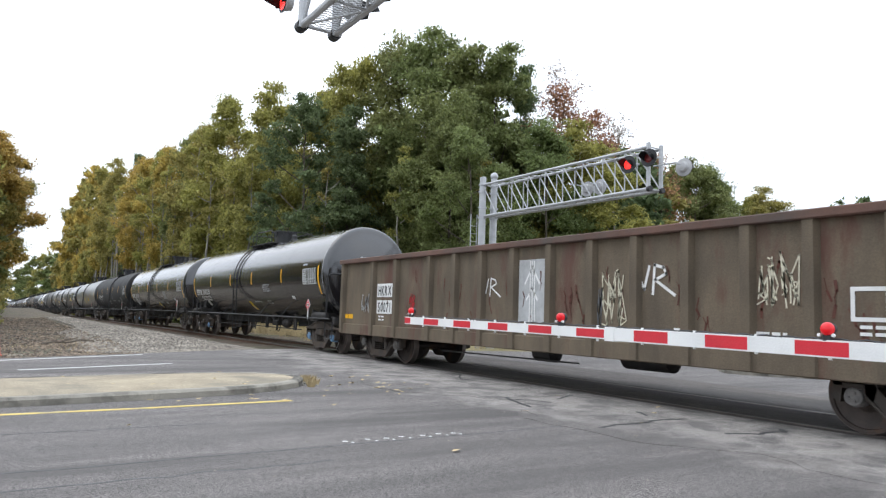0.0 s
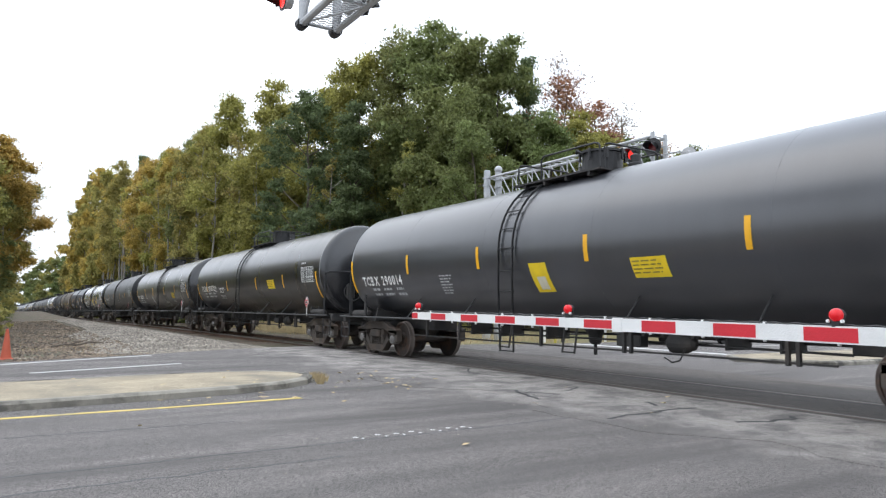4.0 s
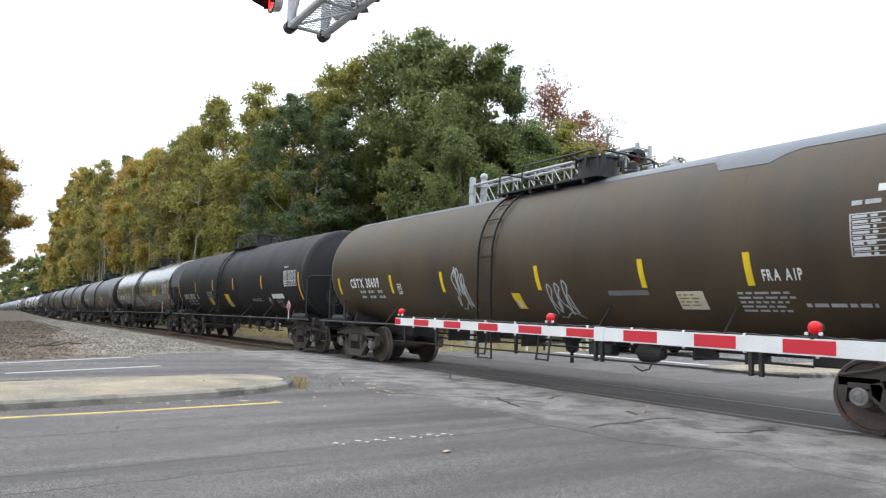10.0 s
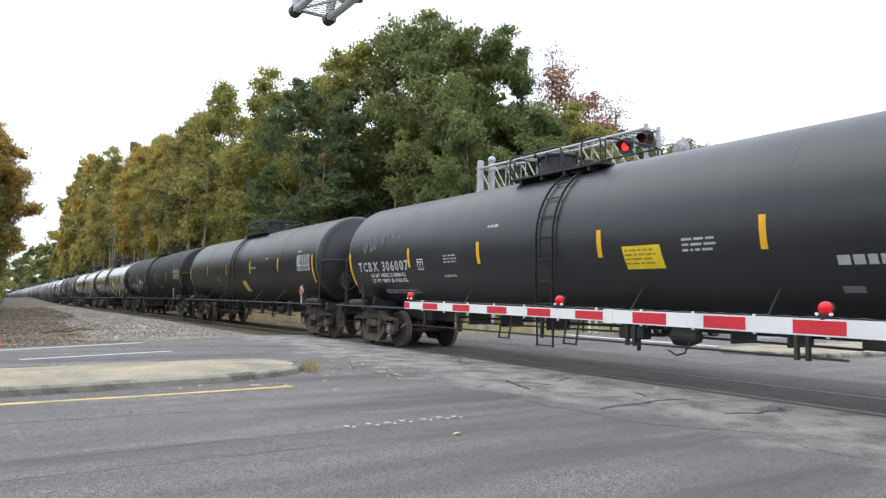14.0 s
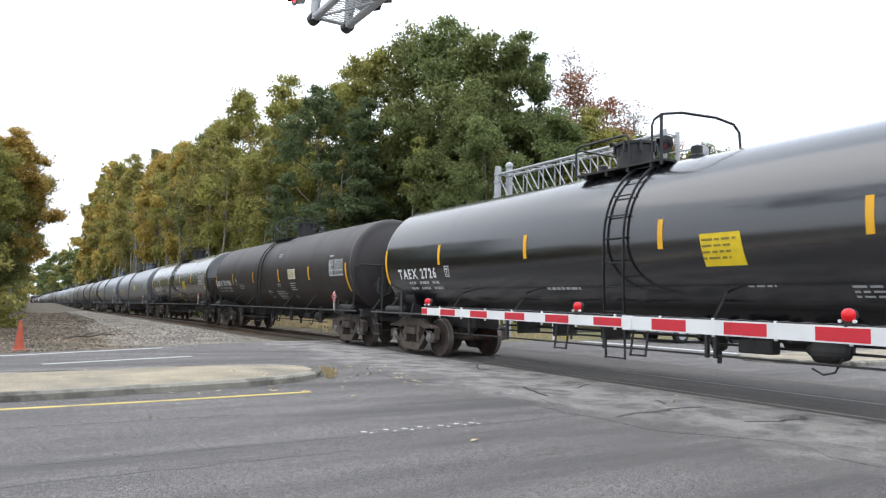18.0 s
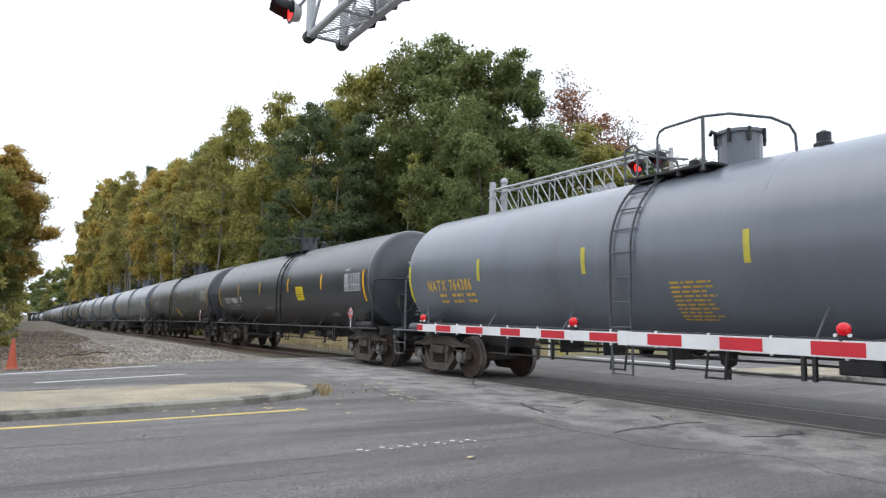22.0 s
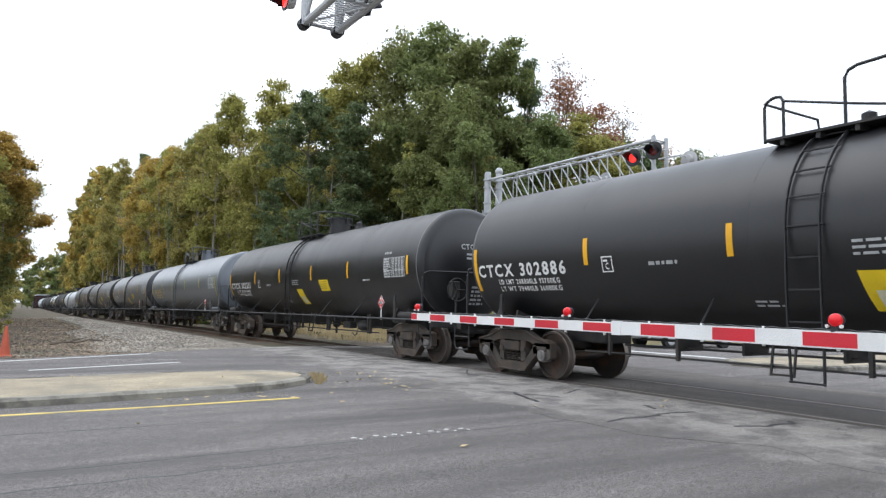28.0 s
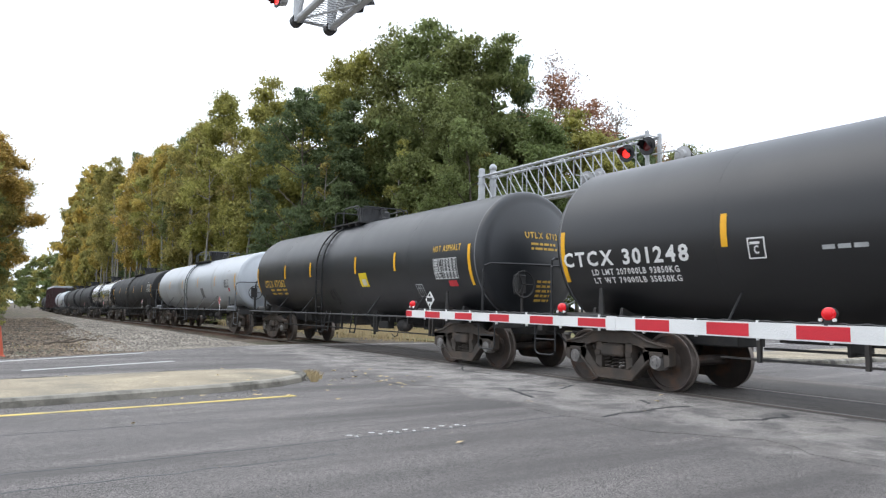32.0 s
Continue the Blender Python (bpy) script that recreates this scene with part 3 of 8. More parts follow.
def mesh_truck():
    """Two heavy cast side frames with flanged arms, joined by a bolster."""
    bm = bmesh.new()
    for s in (-1, 1):
        x0, x1 = s * 0.92, s * 1.07
        # top arm that swells over the middle, from one axle to the other
        plate_x(bm, [(-1.13, 0.58), (-0.8, 0.6), (-0.5, 0.7), (-0.3, 0.72), (0.3, 0.72), (0.5, 0.7), (0.8, 0.6), (1.13, 0.58), (1.13, 0.7), (1.0, 0.75), (0.74, 0.77), (0.42, 0.9), (-0.42, 0.9), (-0.74, 0.77), (-1.0, 0.75), (-1.13, 0.7)], x0, x1)
        # bottom arm under the spring seat
        plate_x(bm, [(-0.42, 0.15), (-0.3, 0.13), (0.3, 0.13), (0.42, 0.15), (0.36, 0.3), (-0.36, 0.3)], x0, x1)
        for d in (-1, 1):
            plate_x(bm, [(d * 0.42, 0.15), (d * 0.36, 0.3), (d * 0.42, 0.37), (d * 0.6, 0.56), (d * 0.66, 0.62), (d * 0.8, 0.61), (d * 0.77, 0.5)], x0, x1)
            plate_x(bm, [(d * 0.27, 0.29), (d * 0.41, 0.36), (d * 0.39, 0.73), (d * 0.26, 0.73)], x0, x1)
            # pedestal jaws round the bearing
            plate_x(bm, [(d * 1.14, 0.68), (d * 1.14, 0.42), (d * 1.05, 0.38), (d * 1.02, 0.6), (d * 0.76, 0.6), (d * 0.74, 0.4), (d * 0.66, 0.43), (d * 0.62, 0.6), (d * 0.66, 0.68)], x0, x1)
            box(bm, *sorted((x0 - s * 0.02, x1 + s * 0.02)), d * 0.889 - 0.13, d * 0.889 + 0.13, 0.55, 0.62, 0.01)
            # flanges and lugs
            box(bm, *sorted((x1 - s * 0.01, x1 + s * 0.03)), *sorted((d * 0.28, d * 0.4)), 0.5, 0.58, 0.008)
            tube(bm, [(s * 1.085, d * 1.12, 0.7), (s * 1.085, d * 0.74, 0.775), (s * 1.085, d * 0.42, 0.9)], 0.022, 6)
        tube(bm, [(s * 1.085, -0.42, 0.9), (s * 1.085, 0.42, 0.9)], 0.022, 6)
        tube(bm, [(s * 1.085, -0.75, 0.47), (s * 1.085, -0.4, 0.14), (s * 1.085, 0.4, 0.14), (s * 1.085, 0.75, 0.47)], 0.022, 6)
        box(bm, *sorted((s * 0.9, s * 1.13)), -0.24, 0.24, 0.5, 0.7, 0.03)
    box(bm, -1.0, 1.0, -0.2, 0.2, 0.5, 0.72, 0.02)
    return link_mesh("truck_frame", bm, M["iron"])


def mesh_springs():
    bm = bmesh.new()
    tube(bm, [(0.055 * math.cos(k), 0.062 * math.sin(k), 0.31 + 0.19 * k / (7 * math.pi)) for k in np.linspace(0, 7 * math.pi, 43)], 0.014, 4)
    return link_mesh("coil_spring", bm, M["iron"])


def mesh_brake():
    bm = bmesh.new()
    for d in (-1, 1):
        tube(bm, [(-0.75, d * 0.36, 0.4), (0.75, d * 0.36, 0.4)], 0.05, 6)
        for s in (-1, 1):
            box(bm, s * 0.72 - 0.05, s * 0.72 + 0.05, d * 0.36 - 0.06, d * 0.36 + 0.07, 0.3, 0.58)
    return link_mesh("brake_beam", bm, M["under"])


def mesh_cap(material):
    bm = bmesh.new()
    lathe(bm, [(0.9, 0.13), (1.02, 0.13), (1.06, 0.115), (1.09, 0.11), (1.1, 0.095), (1.095, 0.07), (1.105, 0.03), (1.105, 0.01)], "x", 20)
    for k in range(3):
        a = k * math.tau / 3
        box(bm, 1.09, 1.118, 0.05 * math.cos(a) - 0.014, 0.05 * math.cos(a) + 0.014, 0.05 * math.sin(a) - 0.014, 0.05 * math.sin(a) + 0.014)
    for v in bm.verts:
        v.co.x *= -1
    bmesh.ops.recalc_face_normals(bm, faces=bm.faces[:])
    return link_mesh("bearing_cap", bm, material)


def mesh_coupler():
    bm = bmesh.new()
    box(bm, -0.1, 0.1, 0.0, 0.62, 0.8, 0.98, 0.02)
    box(bm, -0.17, 0.15, 0.5, 0.86, 0.76, 1.02, 0.05)
    box(bm, 0.05, 0.2, 0.72, 0.93, 0.78, 1.0, 0.04)
    tube(bm, [(-0.18, 0.45, 0.82), (-0.25, 0.7, 0.62), (-0.22, 0.9, 0.5), (-0.12, 0.98, 0.55)], 0.025, 6)
    return link_mesh("coupler", bm, M["under"])


def mesh_bolt():
    bm = bmesh.new()
    box(bm, -0.022, 0.022, -0.022, 0.022, -0.16, 0.06, 0.005)
    return link_mesh("clamp_bolt", bm, M["blackpipe"])


PIECE = {"bolt": mesh_bolt(), "wheelset": mesh_wheelset(), "truck": mesh_truck(), "springs": mesh_springs(), "brake": mesh_brake(), "coupler": mesh_coupler(),
         "cap_blue": mesh_cap(M["cap_blue"]), "cap_grey": mesh_cap(M["cap_grey"]), "chalk": mesh_chalk()}
ROLLING = []    # (truck wheelset, the car's index)


def add_trucks(car, index, span, caps="cap_grey"):
    rnd = random.Random(index)
    for d in (-1, 1):
        truck = part_of("truck", PIECE["truck"], car, pose(0, d * span / 2, 0), "rusty cast side frames")
        for e in (-1, 1):
            ws = part_of("wheelset", PIECE["wheelset"], truck, pose(0, e * 0.889, 0.457))
            ROLLING.append((ws, index))
            if rnd.random() < 0.35:
                part_of("chalk_mark", PIECE["chalk"], ws, pose(0, 0, 0, rnd.uniform(0, 360)), "white chalk mark")
            part_of("bearing_cap", PIECE[caps if rnd.random() < 0.8 else "cap_grey"], truck, pose(0, e * 0.889, 0.457))
        for dy in (-0.17, 0.0, 0.17):
            part_of("spring", PIECE["springs"], truck, pose(-1.0, dy, 0))
            part_of("spring", PIECE["springs"], truck, pose(1.0, dy, 0))
        part_of("brake_beam", PIECE["brake"], truck)


def head_depth(r):
    """How far a dished tank head bulges at that distance from its axis: a shallow crown and a tight knuckle."""
    k = 0.2
    if r > SHELL["r"] - k:
        return math.sqrt(max(0.0, k * k - (r - SHELL["r"] + k) ** 2)) * 0.9
    rim = SHELL["r"] - k
    return k * 0.9 + 0.3 * (1 - (r / rim) ** 2)


def mesh_tank(half, material):
    bm = bmesh.new()
    prof = [(-half - head_depth(r), r) for r in [SHELL["r"] * q for q in (0.003, 0.17, 0.33, 0.5, 0.63, 0.73, 0.8, 0.85, 0.89, 0.924, 0.95, 0.97, 0.983, 0.992, 0.998, 1)]]
    mids = [-half, -half + 0.015, -half + 0.1] + [-half + 2 * half * k / 6 for k in range(1, 6)] + [half - 0.1, half - 0.015, half]
    prof += [(a, SHELL["r"]) for a in mids]
    prof += [(-a, r) for a, r in prof[:16][::-1]]
    lathe(bm, prof, "y", 72, (0, 0, SHELL["z"]))
    me = link_mesh("tank_shell", bm, material, smooth=True)
    return me


def mesh_seams(half, material):
    bm = bmesh.new()
    tube(bm, [((SHELL["r"] - 0.003) * math.cos(k * math.tau / 72), 0, SHELL["z"] + (SHELL["r"] - 0.003) * math.sin(k * math.tau / 72)) for k in range(72)], 0.0055, 6, True)
    return link_mesh("weld_seam", bm, material, smooth=True)


def ladder_mesh(bm, y):
    """Two flat rails that hug the tank down to its widest line, then hang straight to a stirrup, with rungs."""
    off = SHELL["r"] + 0.05
    line = [(-off * math.sin(b), SHELL["z"] + off * math.cos(b)) for b in np.linspace(0.36, 1.6, 11)] + [(-off, 1.75), (-off + 0.02, 1.15), (-off + 0.03, 0.92)]
    for d in (-0.22, 0.22):
        for (x0, z0), (x1, z1) in zip(line, line[1:]):
            n = Vector((z0 - z1, 0, x1 - x0)).normalized() * 0.021
            q = [Vector((x0, y + d, z0)), Vector((x1, y + d, z1))]
            vs = [bm.verts.new(v + k * n + Vector((0, e, 0))) for v in q for k in (-1, 1) for e in (-0.009, 0.009)]
            for f in ((0, 1, 5, 4), (2, 6, 7, 3), (0, 4, 6, 2), (1, 3, 7, 5)):
                bm.faces.new([vs[i] for i in f])
        tube(bm, [(-off + 0.03, y + d, 0.95), (-off + 0.05, y + d * 0.95, 0.46)], 0.02, 5)
    for b in (0.5, 0.78, 1.04, 1.3, 1.56):
        p = (-off * math.sin(b), SHELL["z"] + off * math.cos(b))
        tube(bm, [(p[0], y - 0.27, p[1]), (p[0], y + 0.22, p[1])], 0.014, 5)
    for z in (2.02, 1.62, 1.22, 0.48):
        tube(bm, [(-off + 0.02, y - 0.24, z), (-off + 0.02, y + 0.22, z)], 0.014, 5)
    return bm


def hoop(bm, a, b, top, r=0.022, mid=True):
    """A bent-pipe guard rail between two feet."""
    a, b = Vector(a), Vector(b)
    up = Vector((0, 0, top))
    d = (b - a) * (0.12 / max((b - a).length, 0.3))
    tube(bm, [a, a + up * 0.85, a + up * 0.96 + d * 0.35, a + up + d, b + up - d, b + up * 0.96 - d * 0.35, b + up * 0.85, b], r, 6)
    if mid:
        tube(bm, [a + up * 0.5, b + up * 0.5], r * 0.8, 5)
    return bm


TANKS = {}


def tank_car(index, paint="tank_black", number="", ink="white", stripes=(7.8, 4.68, 1.72, -1.45, -4.5, -7.55), stripe_a=0.05, ladder=0.7, dome=-0.4,
             signs=(), number_at=(6.9, -0.2, 2.1), tall=False, half=7.8, caps="cap_grey", stripe_mat="stripe", label="", pipe="blackpipe", weights=(), placard_red=True, pale_top=()):
    rnd = random.Random(100 + index)
    words = label or {"tank_gloss": "glossy black tank car with yellow reflective stripes", "tank_black": "satin black tank car with white stencils", "tank_satin": "dark satin black tank car with bold white number",
                      "tank_matte": "matte sooty black tank car", "tank_sheen": "black tank car with a soft grey sheen", "tank_char": "charcoal grey tank car with yellow stripes"}.get(paint, "")
    car = thing("tank_car", words, "tank car", "tank cars of the train")
    SHELL["r"] = 1.465 if index < 13 else 1.42 if index < 34 else 1.27
    SHELL["z"] = 0.98 + SHELL["r"]
    ladder += (R_TANK - SHELL["r"]) * 0.7
    shell = half + (0.15 if index >= 28 else 0.08 if index > 12 else 0.05)
    key = (half, paint, SHELL["r"], index >= 28)
    if key not in TANKS:
        TANKS[key] = mesh_tank(shell, M[paint])
        TANKS[("seam", *key)] = mesh_seams(half, M[paint])
    part_of("tank", TANKS[key], car)
    for f in (-0.62, -0.2, 0.2, 0.62):
        part_of("weld_seam", TANKS[("seam", *key)], car, pose(0, half * f, 0))
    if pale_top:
        # a pale coat over the top of the shell, with its lower edge given as (y, angle)
        # faded paint on car 10, a sky reflection put into the colour on car 9
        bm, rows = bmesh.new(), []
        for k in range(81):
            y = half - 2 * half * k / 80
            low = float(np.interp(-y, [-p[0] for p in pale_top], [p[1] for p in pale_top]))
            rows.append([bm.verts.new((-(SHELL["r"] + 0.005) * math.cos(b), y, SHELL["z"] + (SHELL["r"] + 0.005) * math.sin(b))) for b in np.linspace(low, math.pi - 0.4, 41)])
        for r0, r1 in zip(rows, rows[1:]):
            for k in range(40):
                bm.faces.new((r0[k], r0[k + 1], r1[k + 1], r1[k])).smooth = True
        part("faded_top", bm, M["tank_faded_sheen"], car, "pale grey upper shell, faded paint and painted sky reflection")
    for i, y in enumerate(stripes):
        bm = bmesh.new()
        end = abs(y) > half - 0.3
        patch(bm, y + 0.05, stripe_a, 0.1, 0.9 if end else 0.46, steps=8)
        part("reflective_stripe", bm, M[stripe_mat], car)
    # running gear and underframe
    span = 2 * half - 1.53
    add_trucks(car, index, span, caps)
    end = half + 1.28
    for d in (-1, 1):
        bm = bmesh.new()
        box(bm, -0.35, 0.35, *sorted((d * (half - 2.6), d * (end - 0.42))), 0.72, 1.0, 0.02)
        box(bm, -1.35, 1.35, *sorted((d * (end - 0.58), d * (end - 0.42))), 0.86, 1.06, 0.02)
        part("stub_sill", bm, M["under"], car)
        bm = bmesh.new()
        plate = [(-1.3, 0.95), (-1.22, 1.3), (-0.95, 1.2), (0.95, 1.2), (1.22, 1.3), (1.3, 0.95)]
        for yy in (d * (half - 1.1), d * (half - 0.5)):
            a = [bm.verts.new((x, yy - 0.03, z)) for x, z in plate]
            b = [bm.verts.new((x, yy + 0.03, z)) for x, z in plate]
            bm.faces.new(a)
            bm.faces.new(b[::-1])
            for i in range(6):
                bm.faces.new((a[i], a[(i + 1) % 6], b[(i + 1) % 6], b[i]))
        box(bm, -1.3, 1.3, *sorted((d * (half - 1.1), d * (half - 0.5))), 0.93, 1.0)
        part("saddle", bm, M["under"], car)
        part_of("coupler", PIECE["coupler"], car, pose(0, d * (end - 0.92), 0, 0, 0, 0 if d > 0 else 180))
        guard, top = d * (shell + 0.26), 2.18 if index >= 28 else 2.38
        bm = bmesh.new()
        half_rail = [(1.38, guard, 1.02), (1.38, guard, top - 0.16), (1.35, guard + d * 0.02, top - 0.05), (1.24, guard + d * 0.06, top), (0.85, guard + d * 0.2, top), (0.45, guard + d * 0.3, top)]
        tube(bm, [(-x, y, z) for x, y, z in half_rail] + half_rail[::-1], 0.026, 6)
        part("end_railing", bm, M[pipe], car)
        for s in (-1, 1):
            bm = bmesh.new()
            hoop(bm, (s * 1.4, d * (end - 0.44), 0.95), (s * 1.4, d * (end - 0.98), 0.95), -0.5, mid=False, r=0.016)
            tube(bm, [(s * 1.4, d * (end - 0.44), 0.72), (s * 1.4, d * (end - 0.98), 0.72)], 0.013, 5)
            part("sill_step", bm, M[pipe], car)
            # slim bracket that steadies the shell over the bolster
            bm = bmesh.new()
            plate_x(bm, [(d * (half - 0.92), 0.95), (d * (half - 0.78), 0.95), (d * (half - 0.82), 1.62), (d * (half - 0.88), 1.62)], s * (SHELL["r"] - 0.02), s * (SHELL["r"] + 0.02))
            part("shell_bracket", bm, M[pipe if pipe == "greypipe" else "under"], car)
        if 17 <= index <= 20:
            bm = bmesh.new()
            for s in (-1, 1):
                box(bm, *sorted((s * 0.02, s * 0.1)), *sorted((guard + d * 0.36, guard + d * 0.44)), 1.0, 2.36, 0.008)
                tube(bm, [(s * 0.1, guard + d * 0.4, 2.1), (s * 0.98, guard + d * 0.4, 1.05)], 0.03, 6)
            part("end_stand", bm, M["under"], car)
        bm = bmesh.new()
        lathe(bm, [(-0.5, 0.03), (-0.46, 0.085), (-0.4, 0.105), (0.4, 0.105), (0.46, 0.085), (0.5, 0.03)], "y", 14, (-1.3, d * (half - 0.32), 1.11))
        part("step_cover", bm, M[pipe if pipe == "greypipe" else "under"], car, smooth=True)
        bm = bmesh.new()
        box(bm, -1.3, 1.3, *sorted((d * (end - 0.78), d * (end - 0.42))), 1.06, 1.09)
        part("end_platform", bm, M["under"], car)
    for s in (-1, 1):
        bm = bmesh.new()
        tube(bm, [(s * 1.46, -end + 0.5, 1.03), (s * 1.52, -half + 0.9, 1.03), (s * 1.52, half - 0.9, 1.03), (s * 1.46, end - 0.5, 1.03)], 0.026, 6)
        for y in (-4.6, -2.3, 2.3, 4.6):
            tube(bm, [(s * 1.52, y, 1.03), (s * 1.12, y, SHELL["z"] - math.sqrt(SHELL["r"] ** 2 - 1.12 ** 2))], 0.016, 5)
        part("handrail", bm, M[pipe], car)
    bm = bmesh.new()
    back = -3.4 if tall else -2.6
    lathe(bm, [(-0.3, 0.04), (-0.26, 0.1), (-0.1, 0.16), (0.16, 0.16), (0.22, 0.1), (0.3, 0.04)], "y", 16, (-0.5, back, 0.76))
    lathe(bm, [(-0.4, 0.04), (-0.36, 0.11), (0.33, 0.11), (0.36, 0.04)], "y", 14, (0.5, back + 0.9, 0.8))
    box(bm, -0.62, -0.4, back + 0.75, back + 1.3, 0.66, 0.86, 0.02)
    tube(bm, [(-1.05, -5.4, 0.62), (-1.05, 5.0, 0.62)], 0.017, 5)
    tube(bm, [(-0.9, back, 0.55), (-0.9, back - 0.15, 0.48), (-0.9, back - 0.3, 0.52), (-0.9, back - 0.4, 0.7)], 0.014, 5)
    for y in (-4.9, -4.75, -2.05, -1.9, 0.2, 3.0, 4.4):
        box(bm, -1.08, -1.02, y - 0.025, y + 0.025, 0.58, 1.12)
    for y in (-2.9, -2.3, -1.9, -1.4):
        box(bm, -0.6, 0.6, y - 0.03, y + 0.03, 0.85, 1.05)
    tube(bm, [(-0.3, -5.2, 0.72), (-0.3, -2.8, 0.74), (-0.15, -1.2, 0.74), (-0.15, 4.9, 0.72)], 0.02, 5)
    tube(bm, [(0.25, -5.2, 0.82), (0.25, 4.9, 0.82)], 0.025, 5)
    for y in (-4.2, -3.3, 0.9, 2.4, 3.6):
        box(bm, -0.32, 0.3, y - 0.02, y + 0.02, 0.68, 1.1)
    part("brake_rigging", bm, M["under"], car)
    bm = bmesh.new()
    lathe(bm, [(0.62, 0.06), (0.66, 0.12), (0.8, 0.14), (0.95, 0.24), (1.02, 0.24)], "z", 14, (0, ladder - 0.9, 0.0))
    tube(bm, [(0, ladder - 0.9, 0.66), (0, ladder - 0.9, 0.42)], 0.04, 6)
    part("outlet_valve", bm, M["under"], car)
    for y in (1.3, -0.6):
        bm = bmesh.new()
        for e in (-0.16, 0.16):
            tube(bm, [(-1.0, y + e, 1.1), (-1.1, y + e, 0.5)], 0.02, 5)
        tube(bm, [(-1.1, y - 0.16, 0.52), (-1.1, y + 0.16, 0.52)], 0.016, 5)
        part("step_iron", bm, M["under"], car)
    # top fittings
    ztop = SHELL["z"] + SHELL["r"]
    ahead = dome > ladder
    if tall:
        lo, hi = (ladder - 0.45, dome + 0.75) if ahead else (dome - 0.1, ladder + (0.9 if index >= 28 else 0.5))
    else:
        lo, hi = min(dome, ladder) - 0.75, max(dome, ladder) + 0.6
    for s in (-1, 1):
        bm = bmesh.new()
        box(bm, *sorted((s * 0.45, s * 0.82)), lo, hi, ztop - 0.09, ztop - 0.055)
        for k in range(4):
            y = lo + (hi - lo) * (k + 0.5) / 4
            box(bm, *sorted((s * 0.5, s * 0.8)), y - 0.03, y + 0.03, ztop - 0.17, ztop - 0.085)
        part("walkway", bm, M["under"], car)
    z = ztop - 0.06
    if tall:
        bm = bmesh.new()
        if ahead:
            hoop(bm, (-0.8, hi, z), (-0.8, ladder + 0.3, z), 0.55, mid=False)
            tube(bm, [(-0.8, hi, z + 0.5), (0.6, hi, z + 0.5), (0.75, hi, z)], 0.02, 5)
        else:
            hoop(bm, (-0.8, hi, z - 0.05), (-0.8, hi - 0.28, z), 0.6, mid=False)
            tube(bm, [(-0.8, hi - 0.28, z + 0.5), (-0.78, ladder - 0.3, z + 0.25), (-0.7, ladder - 0.75, z + 0.15)], 0.018, 5)
            tube(bm, [(-0.8, hi, z + 0.52), (0.55, hi, z + 0.52), (0.7, hi, z)], 0.02, 5)
        part("guard_rail", bm, M[pipe], car)
        bm = bmesh.new()
        near, back = ladder - 0.22, (ladder - 0.95 if ahead else dome - 0.62)
        post = ladder - 0.42 if ahead else dome + 0.08
        tube(bm, [(-0.8, near, z), (-0.8, near, z + 0.6), (-0.8, near - 0.05, z + 0.69), (-0.8, near - 0.16, z + 0.73), (-0.8, post, z + 0.75), (-0.62, (post + back) / 2, z + 0.74),
                  (-0.1, back, z + 0.68), (0.3, back - 0.04, z + 0.62), (0.45, back - 0.04, z + 0.5), (0.5, back - 0.04, z)], 0.022, 6)
        tube(bm, [(-0.8, post, z - 0.1), (-0.8, post, z + 0.75)], 0.03, 6)
        if index % 2:
            tube(bm, [(-0.05, back, z + 0.3), (0.75, back + 0.1, z + 0.32), (0.75, back + 0.7, z + 0.32)], 0.018, 5)
        part("guard_rail", bm, M[pipe], car)
    else:
        for a, b in (((-0.82, hi, z), (-0.82, ladder + 0.27, z)), ((-0.82, ladder - 0.27, z), (-0.82, lo, z)), ((-0.7, hi, z), (0.7, hi, z)), ((0.82, hi, z), (0.82, lo, z)), ((-0.7, lo, z), (0.7, lo, z))):
            if (Vector(a) - Vector(b)).length > 0.35:
                bm = bmesh.new()
                hoop(bm, a, b, 0.46, mid=False, r=0.019)
                part("guard_rail", bm, M[pipe], car)
    bm = bmesh.new()
    rr = 0.34 if tall else 0.39
    lathe(bm, [(ztop - 0.15, rr), (ztop + (0.48 if tall else 0.4), rr), (ztop + (0.48 if tall else 0.4), rr + 0.04), (ztop + (0.53 if tall else 0.44), rr + 0.04), (ztop + (0.56 if tall else 0.46), 0.1)], "z", 24, (0, dome, 0))
    part("manway", bm, M[paint] if paint in ("tank_grey", "tank_slate") else M["blackpipe"], car)
    top = ztop + (0.48 if tall else 0.4)
    for k in range(8):
        u = k * math.tau / 8 + 0.2
        part_of("clamp_bolt", PIECE["bolt"], car, pose((rr + 0.05) * math.cos(u), dome + (rr + 0.05) * math.sin(u), top))
    bm = bmesh.new()
    tube(bm, [(-rr - 0.02, dome + 0.12, top - 0.02), (-rr - 0.1, dome + 0.2, top + 0.05), (-rr - 0.02, dome + 0.28, top + 0.02)], 0.03, 6)
    part("lid_hinge", bm, M["blackpipe"], car)
    for yy in (dome - (1.3 if tall else 0.75), dome + (0.95 if tall else 0.62)):
        bm = bmesh.new()
        lathe(bm, [(ztop - 0.1, 0.14), (ztop + 0.1, 0.14), (ztop + 0.13, 0.1), (ztop + 0.26, 0.1), (ztop + 0.3, 0.02)], "z", 14, (0.1, yy, 0))
        part("relief_valve", bm, M["blackpipe"], car)
    bm = bmesh.new()
    ladder_mesh(bm, ladder)
    part("ladder", bm, M[pipe], car)
    # brake wheel on the trailing end
    bm = bmesh.new()
